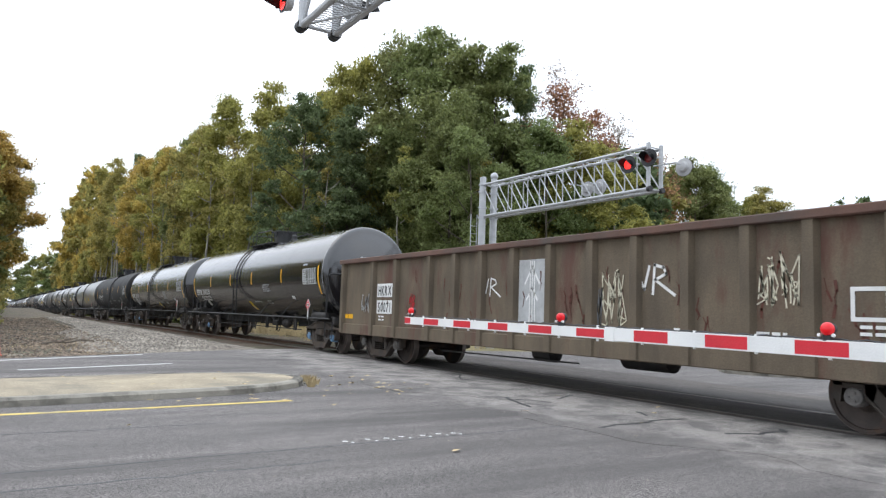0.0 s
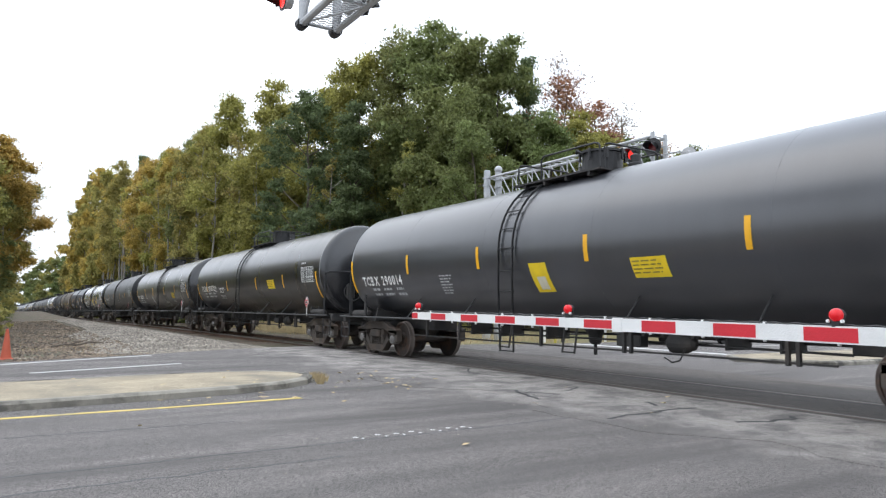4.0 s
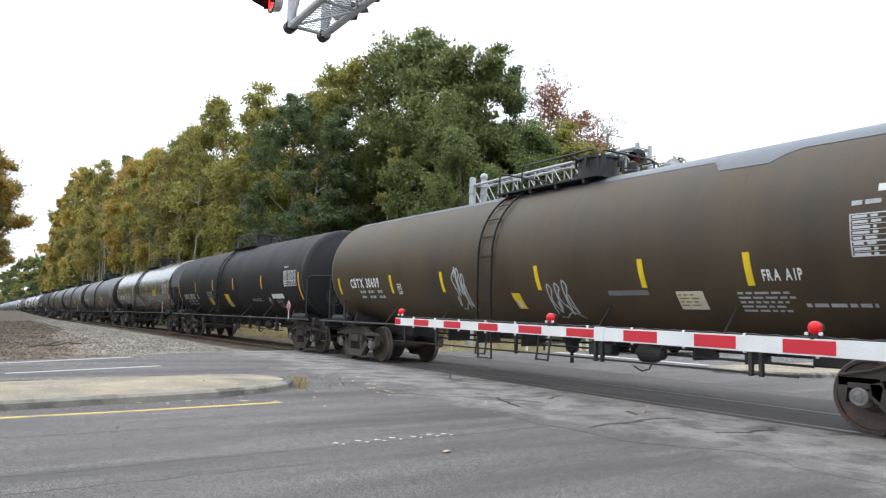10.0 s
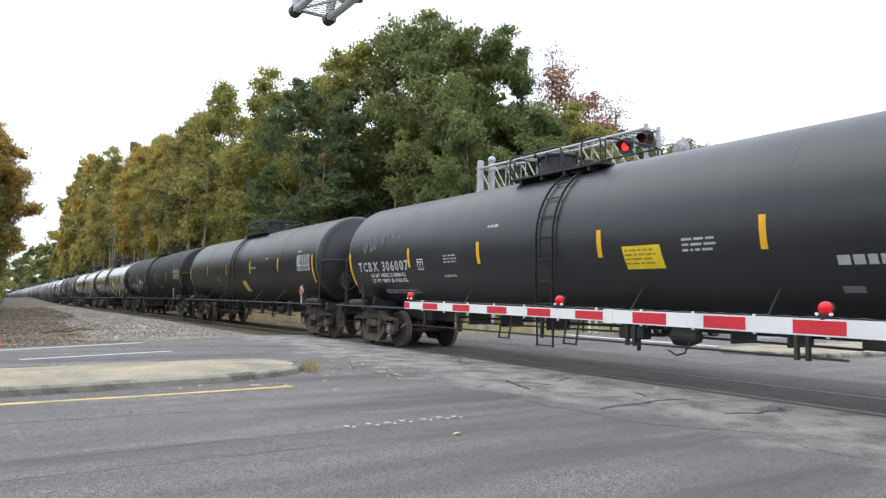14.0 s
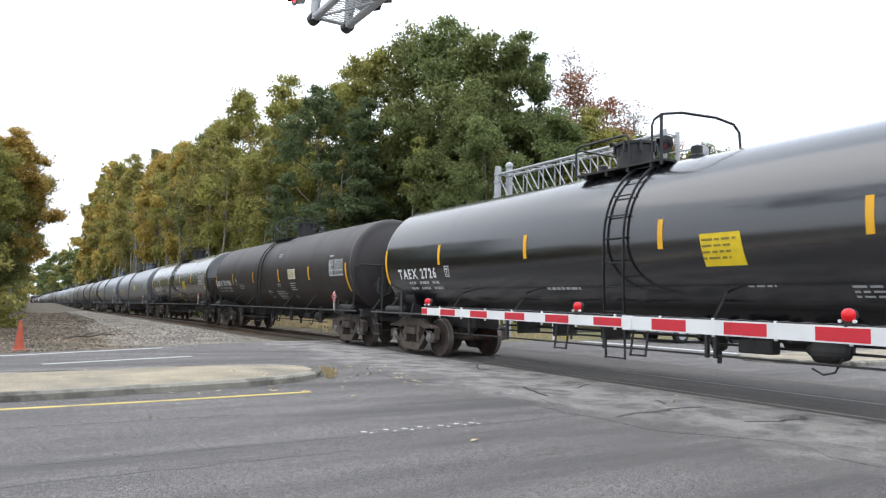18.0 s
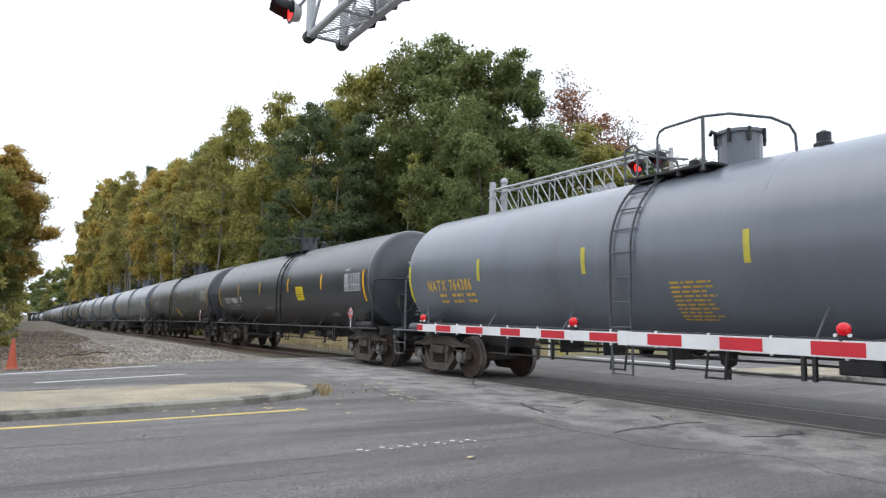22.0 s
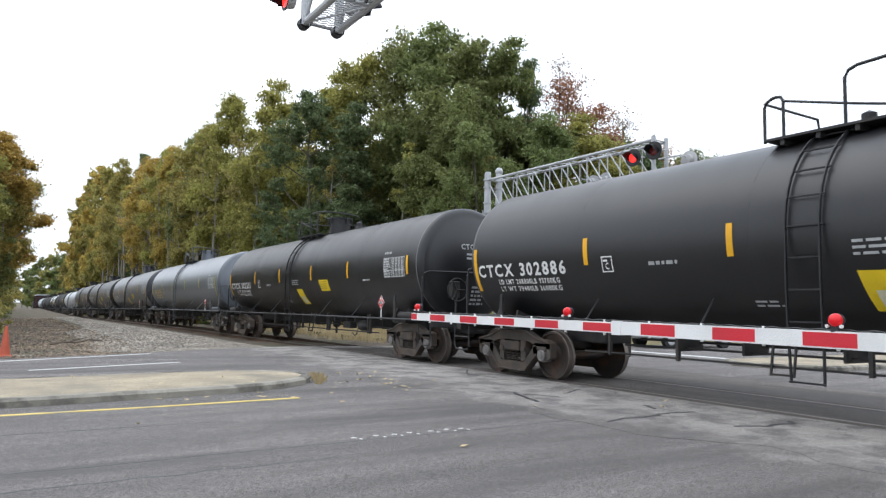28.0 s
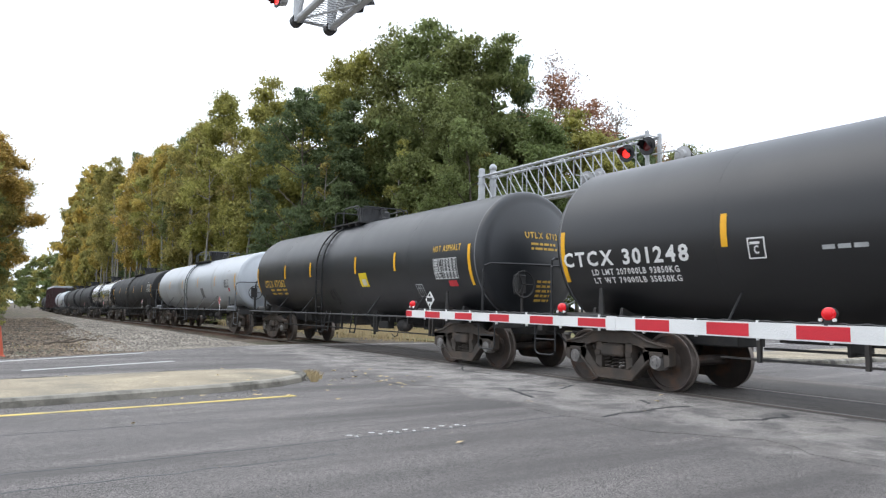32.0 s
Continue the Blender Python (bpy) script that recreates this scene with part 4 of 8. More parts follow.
    ring = [(-0.72 + 0.27 * math.cos(k * math.tau / 18), -end + 0.36, 1.75 + 0.27 * math.sin(k * math.tau / 18)) for k in range(18)]
    tube(bm, ring, 0.018, 5, True)
    for k in range(3):
        tube(bm, [(-0.72, -end + 0.4, 1.75), ring[k * 6]], 0.012, 5)
    tube(bm, [(-0.72, -end + 0.42, 1.05), (-0.72, -end + 0.42, 1.75)], 0.03, 6)
    box(bm, -0.85, -0.62, -end + 0.4, -end + 0.55, 1.55, 1.95, 0.02)
    part("brake_wheel", bm, M["under"], car)
    # diamond placard on a stalk by the trailing end sill
    bm = bmesh.new()
    yc, zc, q = -(half - (1.39 if index >= 28 else 0.76)), 1.43, 0.185
    box(bm, -1.53, -1.515, yc - 0.02, yc + 0.02, 1.0, zc - 0.15)
    plate_x(bm, [(yc, zc - q), (yc + q, zc), (yc, zc + q), (yc - q, zc)], -1.535, -1.525)
    placard = part("placard", bm, M["white"], car, "red and white diamond placard" if placard_red else "white diamond placard")
    if placard_red:
        bm = bmesh.new()
        w = q - 0.01
        plate_x(bm, [(yc, zc - w), (yc + w, zc), (yc, zc + w), (yc - w, zc)], -1.539, -1.536)
        part("red_field", bm, M["red"], placard)
    bm = bmesh.new()
    plate_x(bm, [(yc + 0.105, zc - 0.045), (yc + 0.105, zc + 0.045), (yc - 0.105, zc + 0.045), (yc - 0.105, zc - 0.045)], -1.5435, -1.54)
    plate_x(bm, [(yc, zc + 0.07), (yc + 0.045, zc + 0.085), (yc, zc + 0.15), (yc - 0.045, zc + 0.085)], -1.5435, -1.54)
    plate_x(bm, [(yc + 0.02, zc - 0.13), (yc + 0.02, zc - 0.09), (yc - 0.02, zc - 0.09), (yc - 0.02, zc - 0.13)], -1.5435, -1.54)
    part("placard_print", bm, M["white" if placard_red else "black"], placard)
    if placard_red:
        bm = bmesh.new()
        for k in range(4):
            y0 = yc + 0.09 - 0.05 * k
            plate_x(bm, [(y0, zc - 0.035), (y0, zc + 0.035), (y0 - 0.03, zc + 0.035), (y0 - 0.03, zc - 0.035)], -1.5465, -1.544)
        part("sign_print", bm, M["black"], placard)
    # stencils
    if number:
        bm = bmesh.new()
        y, a, w = number_at
        lettering(bm, number, y, a - 0.02, w, 0.24)
        part("car_number", bm, M[ink], car)
        bm = bmesh.new()
        for r in range(2):
            top = a - (0.34 + 0.15 * r) / R_TANK
            if weights:
                lettering(bm, weights[r], y - 0.62, top, w * 0.68, 0.1)
            else:
                bars(bm, rnd, y - 0.45, top, w * 0.2, 0.08, 0.08, 0.9)
                bars(bm, rnd, y - 0.45 - w * 0.28, top, w * 0.25, 0.08, 0.08, 0.9)
                bars(bm, rnd, y - 0.45 - w * 0.6, top, w * 0.22, 0.08, 0.08, 0.9)
        part("weight_stencil", bm, M[("white" if weights else "dullwhite") if ink != "brassletter" else "brassletter"], car)
    dish = lambda u, a, lift=0.0: (0.35 - u, -shell - head_depth(math.hypot(0.35 - u, a * R_TANK)) - 0.012, SHELL["z"] + a * R_TANK)
    bm = bmesh.new()
    if number:
        lettering(bm, number, 0.75, 0.32, 1.1, 0.13, put=dish)
        part("end_number", bm, M[ink if ink != "white" else "dullwhite"], car)
        bm = bmesh.new()
    bars(bm, rnd, 0.62, 0.18, 0.8, 0.2, 0.1, 0.5, put=dish)
    bars(bm, rnd, 0.42, -0.35, 0.5, 0.5, 0.1, 0.5, put=dish)
    part("end_stencil", bm, M["dullwhite" if ink == "white" else ink], car)
    if half > 7.5:
        # every long car carries its test record table ahead of the trailing stripe, under a short line
        signs = [q for q in signs if q[0] != "grid"] + [("grid", -6.28, 0.06, 1.08, 0.5), ("line", -6.3, 0.17, 0.36, 0.06)]
    for kind, y, a, w, h in signs:
        add_sign(car, rnd, kind, y, a, max(w, 0.1), max(h, 0.06))
    return car


def scrawl(bm, rnd, y, a, w, h, size=0.032):
    """A sprayed tag: tall joined letters drawn in one swinging line, and a flourish under them."""
    n = max(3, round(w / 0.24))
    pts = []
    for i in range(n):
        cx, cw = y - w * i / n, w / n
        top, low = rnd.uniform(0.0, 0.25) * h, rnd.uniform(0.65, 1.0) * h
        for u, v in rnd.choice((((0.1, 1.0), (0.2, 0.0), (0.7, 0.1), (0.3, 0.5), (0.8, 0.95)), ((0.0, 0.9), (0.35, 0.0), (0.6, 0.95), (0.2, 0.55)), ((0.2, 0.0), (0.15, 0.95), (0.8, 0.9), (0.85, 0.05)), ((0.7, 0.1), (0.1, 0.3), (0.75, 0.6), (0.1, 0.95)))):
            pts.append((cx - cw * u, a - (top + (low - top) * v) / R_TANK))
        pts.append((cx - cw * rnd.uniform(0.5, 1.2), a - (top + (low - top) * rnd.random()) / R_TANK))
    smooth = []
    for k in range(len(pts) - 1):
        p0, p1, p2, p3 = pts[max(k - 1, 0)], pts[k], pts[k + 1], pts[min(k + 2, len(pts) - 1)]
        for f in (0.0, 0.25, 0.5, 0.75):
            smooth.append(tuple(0.5 * (2 * p1[c] + (p2[c] - p0[c]) * f + (2 * p0[c] - 5 * p1[c] + 4 * p2[c] - p3[c]) * f * f + (3 * p1[c] - p0[c] - 3 * p2[c] + p3[c]) * f ** 3) for c in (0, 1)))
    stroke(bm, smooth, size)
    stroke(bm, [(y - w * q, a - h * (0.95 + 0.1 * math.sin(q * 7)) / R_TANK) for q in (0.1, 0.3, 0.5, 0.7, 0.9, 1.05)], size * 0.8, 0.007)
    return bm


def add_sign(car, rnd, kind, y, a, w, h):
    bm = bmesh.new()
    if kind in ("yellow", "orange", "cream", "white", "grey", "red"):
        lean = 0.12 * h if kind in ("yellow", "orange") else 0.0
        patch(bm, y, a, w, h, lean)
        board = part("sign_panel", bm, M[kind], car, f"{kind} panel with small print")
        if kind in ("yellow", "cream"):
            bm = bmesh.new()
            if h > w * 0.8:
                patch(bm, y - w * 0.35, a - h * 0.45 / R_TANK, w * 0.5, h * 0.45, 0.05 * h, 0.009)
                part("blank_label", bm, M["cream"], board)
            else:
                bars(bm, rnd, y - 0.06 * w, a - 0.12 * h / R_TANK, w * 0.9, h * 0.75, h * 0.2, 0.36, 0.009)
                part("sign_print", bm, M["print"], board)
    elif kind in ("text", "ytext"):
        bars(bm, rnd, y, a, w, h)
        part("small_stencil", bm, M["dullwhite" if kind == "text" else "brassletter"], car)
    elif kind in ("line", "bigline"):
        bars(bm, rnd, y, a, w, 0.07 if kind == "line" else 0.16, 0.2, 0.8)
        part("small_stencil", bm, M["dullwhite"], car)
    elif kind == "words":
        for i, s in enumerate(("NOT FOR CLASS 3", "FLAMMABLE LIQUIDS", "WITH API GRAVITY", ">50 DEGREES")):
            lettering(bm, s, y, a - i * 0.165 / R_TANK, w * len(s) / 16.5, 0.125)
        part("warning_stencil", bm, M["white"], car)
    elif kind == "asphalt":
        lettering(bm, "HOT ASPHALT", y, a, w, 0.13)
        part("warning_stencil", bm, M["brassletter"], car)
    elif kind == "words1":
        lettering(bm, "FRA AIP", y, a, w, 0.15)
        part("warning_stencil", bm, M["white"], car)
    elif kind == "srn":
        lettering(bm, "SR 119", y, a, w, 0.2)
        part("warning_stencil", bm, M["white"], car)
    elif kind == "hook":
        stroke(bm, [(y - 0.15, a), (y - 0.15, a - 0.3 / R_TANK), (y - 0.05, a - 0.36 / R_TANK), (y, a - 0.3 / R_TANK)], 0.03)
        bars(bm, rnd, y - 0.2, a - 0.08, w * 0.5, h * 0.6)
        part("small_stencil", bm, M["dullwhite"], car)
    elif kind in ("box", "faintbox"):
        frame_of(bm, y, a, max(w, 0.18), max(h, 0.2))
        if w < 0.3 and kind == "box":
            bars(bm, rnd, y - 0.035, a - 0.05 / R_TANK, max(w, 0.18) - 0.07, 0.04, 0.05, 0.9)
            lettering(bm, "C", y - max(w, 0.18) * 0.34, a - 0.11 / R_TANK, 0.07, 0.11)
        part("plate_mark", bm, M["white" if kind == "box" else "brassletter"], car)
    elif kind == "diamond":
        c, r = (y - w / 2, a - h / 2 / R_TANK), 0.13
        stroke(bm, [(c[0] + r, c[1]), (c[0], c[1] + r / R_TANK), (c[0] - r, c[1]), (c[0], c[1] - r / R_TANK), (c[0] + r, c[1])], 0.018)
        bars(bm, rnd, y, c[1] + 0.03, w, 0.06)
        part("diamond_mark", bm, M["white"], car)
    elif kind == "grid":
        frame_of(bm, y, a, w, h, 0.014)
        for k in range(1, 8):
            patch(bm, y, a - h * k / 8 / R_TANK, w, 0.02 if k == 5 else 0.008, steps=1, lift=0.006)
        patch(bm, y - w * 0.38, a, 0.012, h, lift=0.0065)
        for k in range(8):
            row = a - h * (k + 0.25) / 8 / R_TANK
            bars(bm, rnd, y - 0.03, row, w * 0.3, h / 15, h / 15, 0.9, 0.007)
            for c in (0.44, 0.58, 0.72, 0.86):
                bars(bm, rnd, y - w * c, row, w * 0.09, h / 15, h / 15, 0.9, 0.007)
        part("test_table", bm, M["tablewhite"], car, "white stencilled test record table")
    elif kind == "grid2":
        frame_of(bm, y, a, w, h)
        patch(bm, y, a - h * 0.28 / R_TANK, w, 0.014, steps=1)
        for k in (0.33, 0.62):
            patch(bm, y - w * k, a, 0.016, h * (0.7 if k < 0.5 else 1))
        part("lube_plate", bm, M["dullwhite"], car)
    elif kind == "thermal":
        for i, words in enumerate(("THERMAL PROTECTION", "SYSTEM EQUIPPED")):
            lettering(bm, words, y, a - i * 0.14 / R_TANK, w * (1.0, 0.8)[i], 0.085)
        part("warning_stencil", bm, M["white"], car)
    elif kind == "blotch":
        for i in range(7):
            cy, ca, size = y - w * (i + rnd.random()) / 7, a - h * rnd.random() / R_TANK, rnd.uniform(0.05, 0.15)
            ring = [(cy + size * rnd.uniform(0.5, 1.1) * math.cos(q * math.tau / 9), ca + size * rnd.uniform(0.5, 1.3) * math.sin(q * math.tau / 9) / R_TANK) for q in range(9)]
            bm.faces.new([bm.verts.new(on_tank(*q, 0.006)) for q in ring])
        part("worn_patch", bm, M["chalky"], car, "pale chalky worn patches")
    elif kind == "spray":
        stroke(bm, [(y - 0.13 * math.sin(q * math.tau / 14), a - 0.3 / R_TANK + 0.12 * math.cos(q * math.tau / 14) / R_TANK) for q in range(15)], 0.06)
        for i in range(5):
            q = y - 0.26 - 0.1 * i
            stroke(bm, [(q, a + (0.3 - 0.05 * i) / R_TANK), (q - 0.05, a + 0.05 / R_TANK), (q - 0.02, a - (0.12 + 0.04 * i) / R_TANK)], 0.11, 0.006 + 0.001 * i)
        stroke(bm, [(y - 0.75, a + 0.2 / R_TANK), (y - 1.1, a - 0.1 / R_TANK), (y - 1.4, a + 0.15 / R_TANK), (y - 1.7, a - 0.25 / R_TANK)], 0.09, 0.012)
        part("graffiti", bm, M["white"], car, "bold white sprayed swirl")
    elif kind.startswith("scrawl"):
        scrawl(bm, rnd, y, a, w, h)
        part("graffiti", bm, M[{"scrawl": "dullwhite", "scrawlg": "grey", "scrawlk": "black"}[kind]], car, "sprayed graffiti")
    else:
        bm.free()


def gondola_car(index):
    car = thing("gondola_car", "rust-brown ribbed steel gondola with graffiti and white number boxes", "gondola")
    hw, half, z0, z1 = 1.44, 8.1, 0.66, 2.6
    for s in (-1, 1):
        bm = bmesh.new()
        box(bm, *sorted((s * hw, s * (hw - 0.05))), -half, half, z0 + 0.25, z1)
        part("side_wall", bm, M["gondola"], car)
        bm = bmesh.new()
        box(bm, -hw + 0.05, hw - 0.05, *sorted((s * half, s * (half - 0.06))), z0 + 0.2, z1)
        part("end_wall", bm, M["gondola"], car)
    bm = bmesh.new()
    box(bm, -hw + 0.05, hw - 0.05, -half + 0.06, half - 0.06, z0 + 0.3, z0 + 0.42)
    part("floor_plate", bm, M["gondola"], car)
    for s in (-1, 1):
        bm = bmesh.new()
        box(bm, *sorted((s * (hw - 0.06), s * (hw + 0.13))), -half - 0.05, half + 0.05, z1 - 0.02, z1 + 0.1, 0.015)
        part("top_chord", bm, M["gondola_top"], car, "rusty top chord")
        bm = bmesh.new()
        box(bm, *sorted((s * (hw - 0.1), s * (hw + 0.06))), -half, half, z0, z0 + 0.28, 0.015)
        part("side_sill", bm, M["gondola"], car)
    bm = bmesh.new()
    vs = [bm.verts.new((x, y, z)) for z in (z0 + 0.02, z1 - 0.02) for x, y in ((0, -0.11), (-0.1, -0.07), (-0.1, 0.07), (0, 0.11))]
    for i in range(3):
        bm.faces.new((vs[i], vs[i + 1], vs[i + 5], vs[i + 4]))
    bm.faces.new(vs[:4][::-1])
    bm.faces.new(vs[4:])
    rib = link_mesh("rib", bm, M["gondola"])
    for y in (8.0, 6.2, 4.98, 3.42, 2.4, 1.43, 0.4, -0.63, -1.66, -2.6, -3.55, -4.5, -5.35, -6.3, -7.2, -8.0):
        part_of("rib", rib, car, pose(-hw, y, 0))
        part_of("rib", rib, car, pose(hw, y, 0, 0, 0, 180))
    add_trucks(car, index, 13.02)
    for d in (-1, 1):
        bm = bmesh.new()
        box(bm, -0.3, 0.3, *sorted((d * (half - 2.0), d * (half + 0.35))), 0.7, 1.0)
        box(bm, -1.4, 1.4, *sorted((d * (half + 0.02), d * (half + 0.16))), 0.78, 1.0, 0.02)
        part("stub_sill", bm, M["under"], car)
        part_of("coupler", PIECE["coupler"], car, pose(0, d * (half - 0.2), 0, 0, 0, 0 if d > 0 else 180))
        bm = bmesh.new()
        for z in (1.1, 1.45, 1.8, 2.15):
            tube(bm, [(-1.3, d * (half + 0.07), z), (-0.75, d * (half + 0.07), z)], 0.014, 5)
        for x in (-1.3, -0.75):
            tube(bm, [(x, d * (half + 0.07), 0.95), (x, d * (half + 0.07), 2.4)], 0.016, 5)
        part("end_ladder", bm, M["under"], car)
    bm = bmesh.new()
    box(bm, -0.35, 0.35, -6, 6, 0.62, 0.98)
    lathe(bm, [(-0.3, 0.05), (-0.25, 0.18), (0.25, 0.18), (0.3, 0.05)], "y", 14, (-0.6, 0.4, 0.6))
    lathe(bm, [(-0.6, 0.05), (-0.5, 0.2), (0.5, 0.2), (0.6, 0.05)], "y", 14, (-0.2, -1.8, 0.62))
    tube(bm, [(-1.1, -1.0, 0.5), (-1.1, 3.4, 0.46)], 0.016, 5)
    part("brake_rigging", bm, M["under"], car)
    rnd = random.Random(5)
    side = lambda y, a, lift=0.0: (-hw - 0.002 - lift, y, 1.65 + a * R_TANK)
    wide = lambda y, a, lift=0.0: (-hw - 0.103 - lift, y, 1.65 + a * R_TANK)
    q = lambda z: (z - 1.65) / R_TANK
    for text, ztop in (("HKRX", 2.0), ("50071", 1.58)):
        bm = bmesh.new()
        patch(bm, 6.02, q(ztop), 0.84, 0.34, put=side)
        board = part("number_box", bm, M["white"], car, "white painted number box")
        bm = bmesh.new()
        lettering(bm, text, 5.94, q(ztop - 0.06), 0.68, 0.23, put=side, lift=0.01)
        part("car_number", bm, M["black"], board)
    bm = bmesh.new()
    patch(bm, 0.27, q(2.34), 0.78, 1.16, put=side)
    panel = part("painted_panel", bm, M["dullwhite"], car, "pale sprayed panel with an arrow")
    bm = bmesh.new()
    for dy in (-0.17, -0.07, -0.12):
        stroke(bm, [(dy, q(2.3)), (dy * 1.6 + 0.06, q(1.2))], 0.03, 0.012, side)
    stroke(bm, [(0.08, q(1.9)), (-0.12, q(2.2)), (-0.32, q(1.9))], 0.04, 0.012, side)
    stroke(bm, [(0.03, q(1.6)), (-0.12, q(1.8)), (-0.27, q(1.6))], 0.04, 0.012, side)
    part("arrow", bm, M["white"], panel)
    for y, z, w, h, thick in ((1.42, 2.02, 0.55, 0.36, 0.03), (-2.62, 2.12, 0.66, 0.45, 0.045)):
        bm = bmesh.new()
        at = lambda u, v: (y - w * u, q(z - h * v))
        stroke(bm, [at(0.0, 0.25), at(0.2, 0.8), at(0.34, 0.05)], thick, 0.008, side)
        stroke(bm, [at(0.45, 0.95), at(0.5, 0.0), at(0.75, 0.1), at(0.82, 0.3), at(0.52, 0.5), at(1.05, 1.0)], thick, 0.009, side)
        part("graffiti", bm, M["white"], car, "two white sprayed letters")
    for y, z, w, h, c in ((-1.85, 2.1, 0.55, 0.95, "cream"), (-4.62, 2.25, 0.6, 0.75, "cream"),
                          (6.9, 1.75, 0.6, 0.5, "dullwhite"), (4.4, 1.8, 0.3, 0.5, "red"), (-1.6, 1.9, 0.3, 0.8, "grey")):
        bm = bmesh.new()
        for i in range(2):
            n = max(2, round(w / 0.16))
            for k in range(n):
                cx = y - w * k / n
                pts = [(cx - rnd.random() * w / n, q(z - rnd.random() * h)) for _ in range(6)]
                stroke(bm, pts, 0.02, 0.008, side)
        part("graffiti", bm, M[c], car, "sprayed graffiti")
    bm = bmesh.new()
    ys = (8.0, 6.2, 4.98, 3.42, 2.4, 1.43, 0.4, -0.63, -1.66, -2.6, -3.55, -4.5, -5.35, -6.3, -7.2, -8.0)
    for a, b in zip(ys, ys[1:]):
        for _ in range(rnd.randrange(2, 6)):
            y, z, n = rnd.uniform(b + 0.12, a - 0.12), rnd.uniform(1.2, 2.3), rnd.randrange(3, 6)
            pts = [(y, q(z))]
            for k in range(n):
                pts.append((min(max(pts[-1][0] + rnd.uniform(-0.05, 0.03), b + 0.08), a - 0.08), pts[-1][1] - rnd.uniform(0.05, 0.13) / R_TANK))
            for i in range(n):
                stroke(bm, pts[i:i + 2], rnd.uniform(0.008, 0.04), 0.006, side)
    part("rust_streak", bm, M["rust"], car, "dark red rust streaks")
    bm = bmesh.new()
    for y, w in ((-5.9, 1.0), (-4.55, 0.3), (5.9, 0.5), (1.8, 0.3), (-3.3, 0.4), (-4.7, 0.5)):
        bars(bm, rnd, y, q(1.32 if y < -5 else 1.2), w * 0.7, 0.16, 0.08, 0.5, 0.008, side)
    frame_of(bm, -5.8, q(1.75), 1.1, 0.4, 0.05, 0.008, side)
    for k in (0.35, 0.62):
        patch(bm, -5.8 - 1.1 * k, q(1.75), 0.05, 0.4, lift=0.0085, put=side)
    part("small_stencil", bm, M["white"], car)
    bm = bmesh.new()
    patch(bm, 7.9, q(1.2), 0.5, 0.12, put=side)
    part("reflective_stripe", bm, M["stripe"], car)
    return car


def hopper_car(index):
    car = thing("hopper_car", "dark maroon boxy freight car with a pale roof edge", "freight car")
    bm = bmesh.new()
    box(bm, -1.5, 1.5, -7.2, 7.2, 1.1, 4.3, 0.03)
    for k in range(12):
        y = -6.9 + k * 1.25
        for s in (-1, 1):
            box(bm, *sorted((s * 1.5, s * 1.58)), y - 0.06, y + 0.06, 1.1, 4.3)
    part("body", bm, M["maroon"], car)
    bm = bmesh.new()
    box(bm, -1.45, 1.45, -7.1, 7.1, 4.3, 4.6, 0.05)
    part("roof", bm, M["tank_silver"], car)
    bm = bmesh.new()
    box(bm, -0.4, 0.4, -8.2, 8.2, 0.75, 1.1)
    for d in (-1, 1):
        box(bm, -1.4, 1.4, d * 7.9 - 0.1, d * 7.9 + 0.1, 0.8, 1.1)
    part("underframe", bm, M["under"], car)
    bm = bmesh.new()
    for x in (-1.2, -0.7):
        tube(bm, [(x, -7.25, 1.0), (x, -7.25, 3.8)], 0.02, 5)
    for k in range(8):
        tube(bm, [(-1.2, -7.25, 1.2 + 0.33 * k), (-0.7, -7.25, 1.2 + 0.33 * k)], 0.014, 5)
    part("end_ladder", bm, M["under"], car)
    add_trucks(car, index, 12.5)
    return car


# ---- ground, road and track ----
def ground_height(x, y):
    """Level by the road; the land falls away with the line, first on its wooded side."""
    east = min(1.0, max(0.0, (x + 4.5) / 2.5))
    fall = max(east, min(1.0, max(0.0, (y - 140) / 160)))
    return -0.07 + 0.04 * noise.noise((x * 0.15, y * 0.15, 0)) + track_z(y) * fall - 0.12 * east * min(1.0, max(0.0, (y - 24) / 10))


bm = bmesh.new()
xs = sorted({*[-2500, -1200, -600, -300, -160], *range(-100, 101, 5), 160, 300, 600, 1200, 2500})
ys = sorted({*[-2500, -1200, -600, -300, -160], *range(-100, 201, 5), 300, 450, 700, 1200, 2500})
grid = [[bm.verts.new((x, y, ground_height(x, y))) for y in ys] for x in xs]
for i in range(len(xs) - 1):
    for j in range(len(ys) - 1):
        bm.faces.new((grid[i][j], grid[i + 1][j], grid[i + 1][j + 1], grid[i][j + 1]))
solo("ground", bm, M["soil"], "bare brown soil with dry grass", "ground", "structure", smooth=True)

bm = bmesh.new()
edge = [(-80, -6), (60, -6), (60, 20.2), (7, 20.4), (2.5, 21.6), (-1.2, 22.2), (-3.4, 21.6), (-6.4, 20.0), (-9.5, 18.5), (-14, 16.6), (-22, 14.6), (-80, 14.6)]
slab(bm, edge, -0.3, -0.012)
road = solo("road", bm, M["asphalt"], "grey worn asphalt road over the railway crossing", "road", "structure")

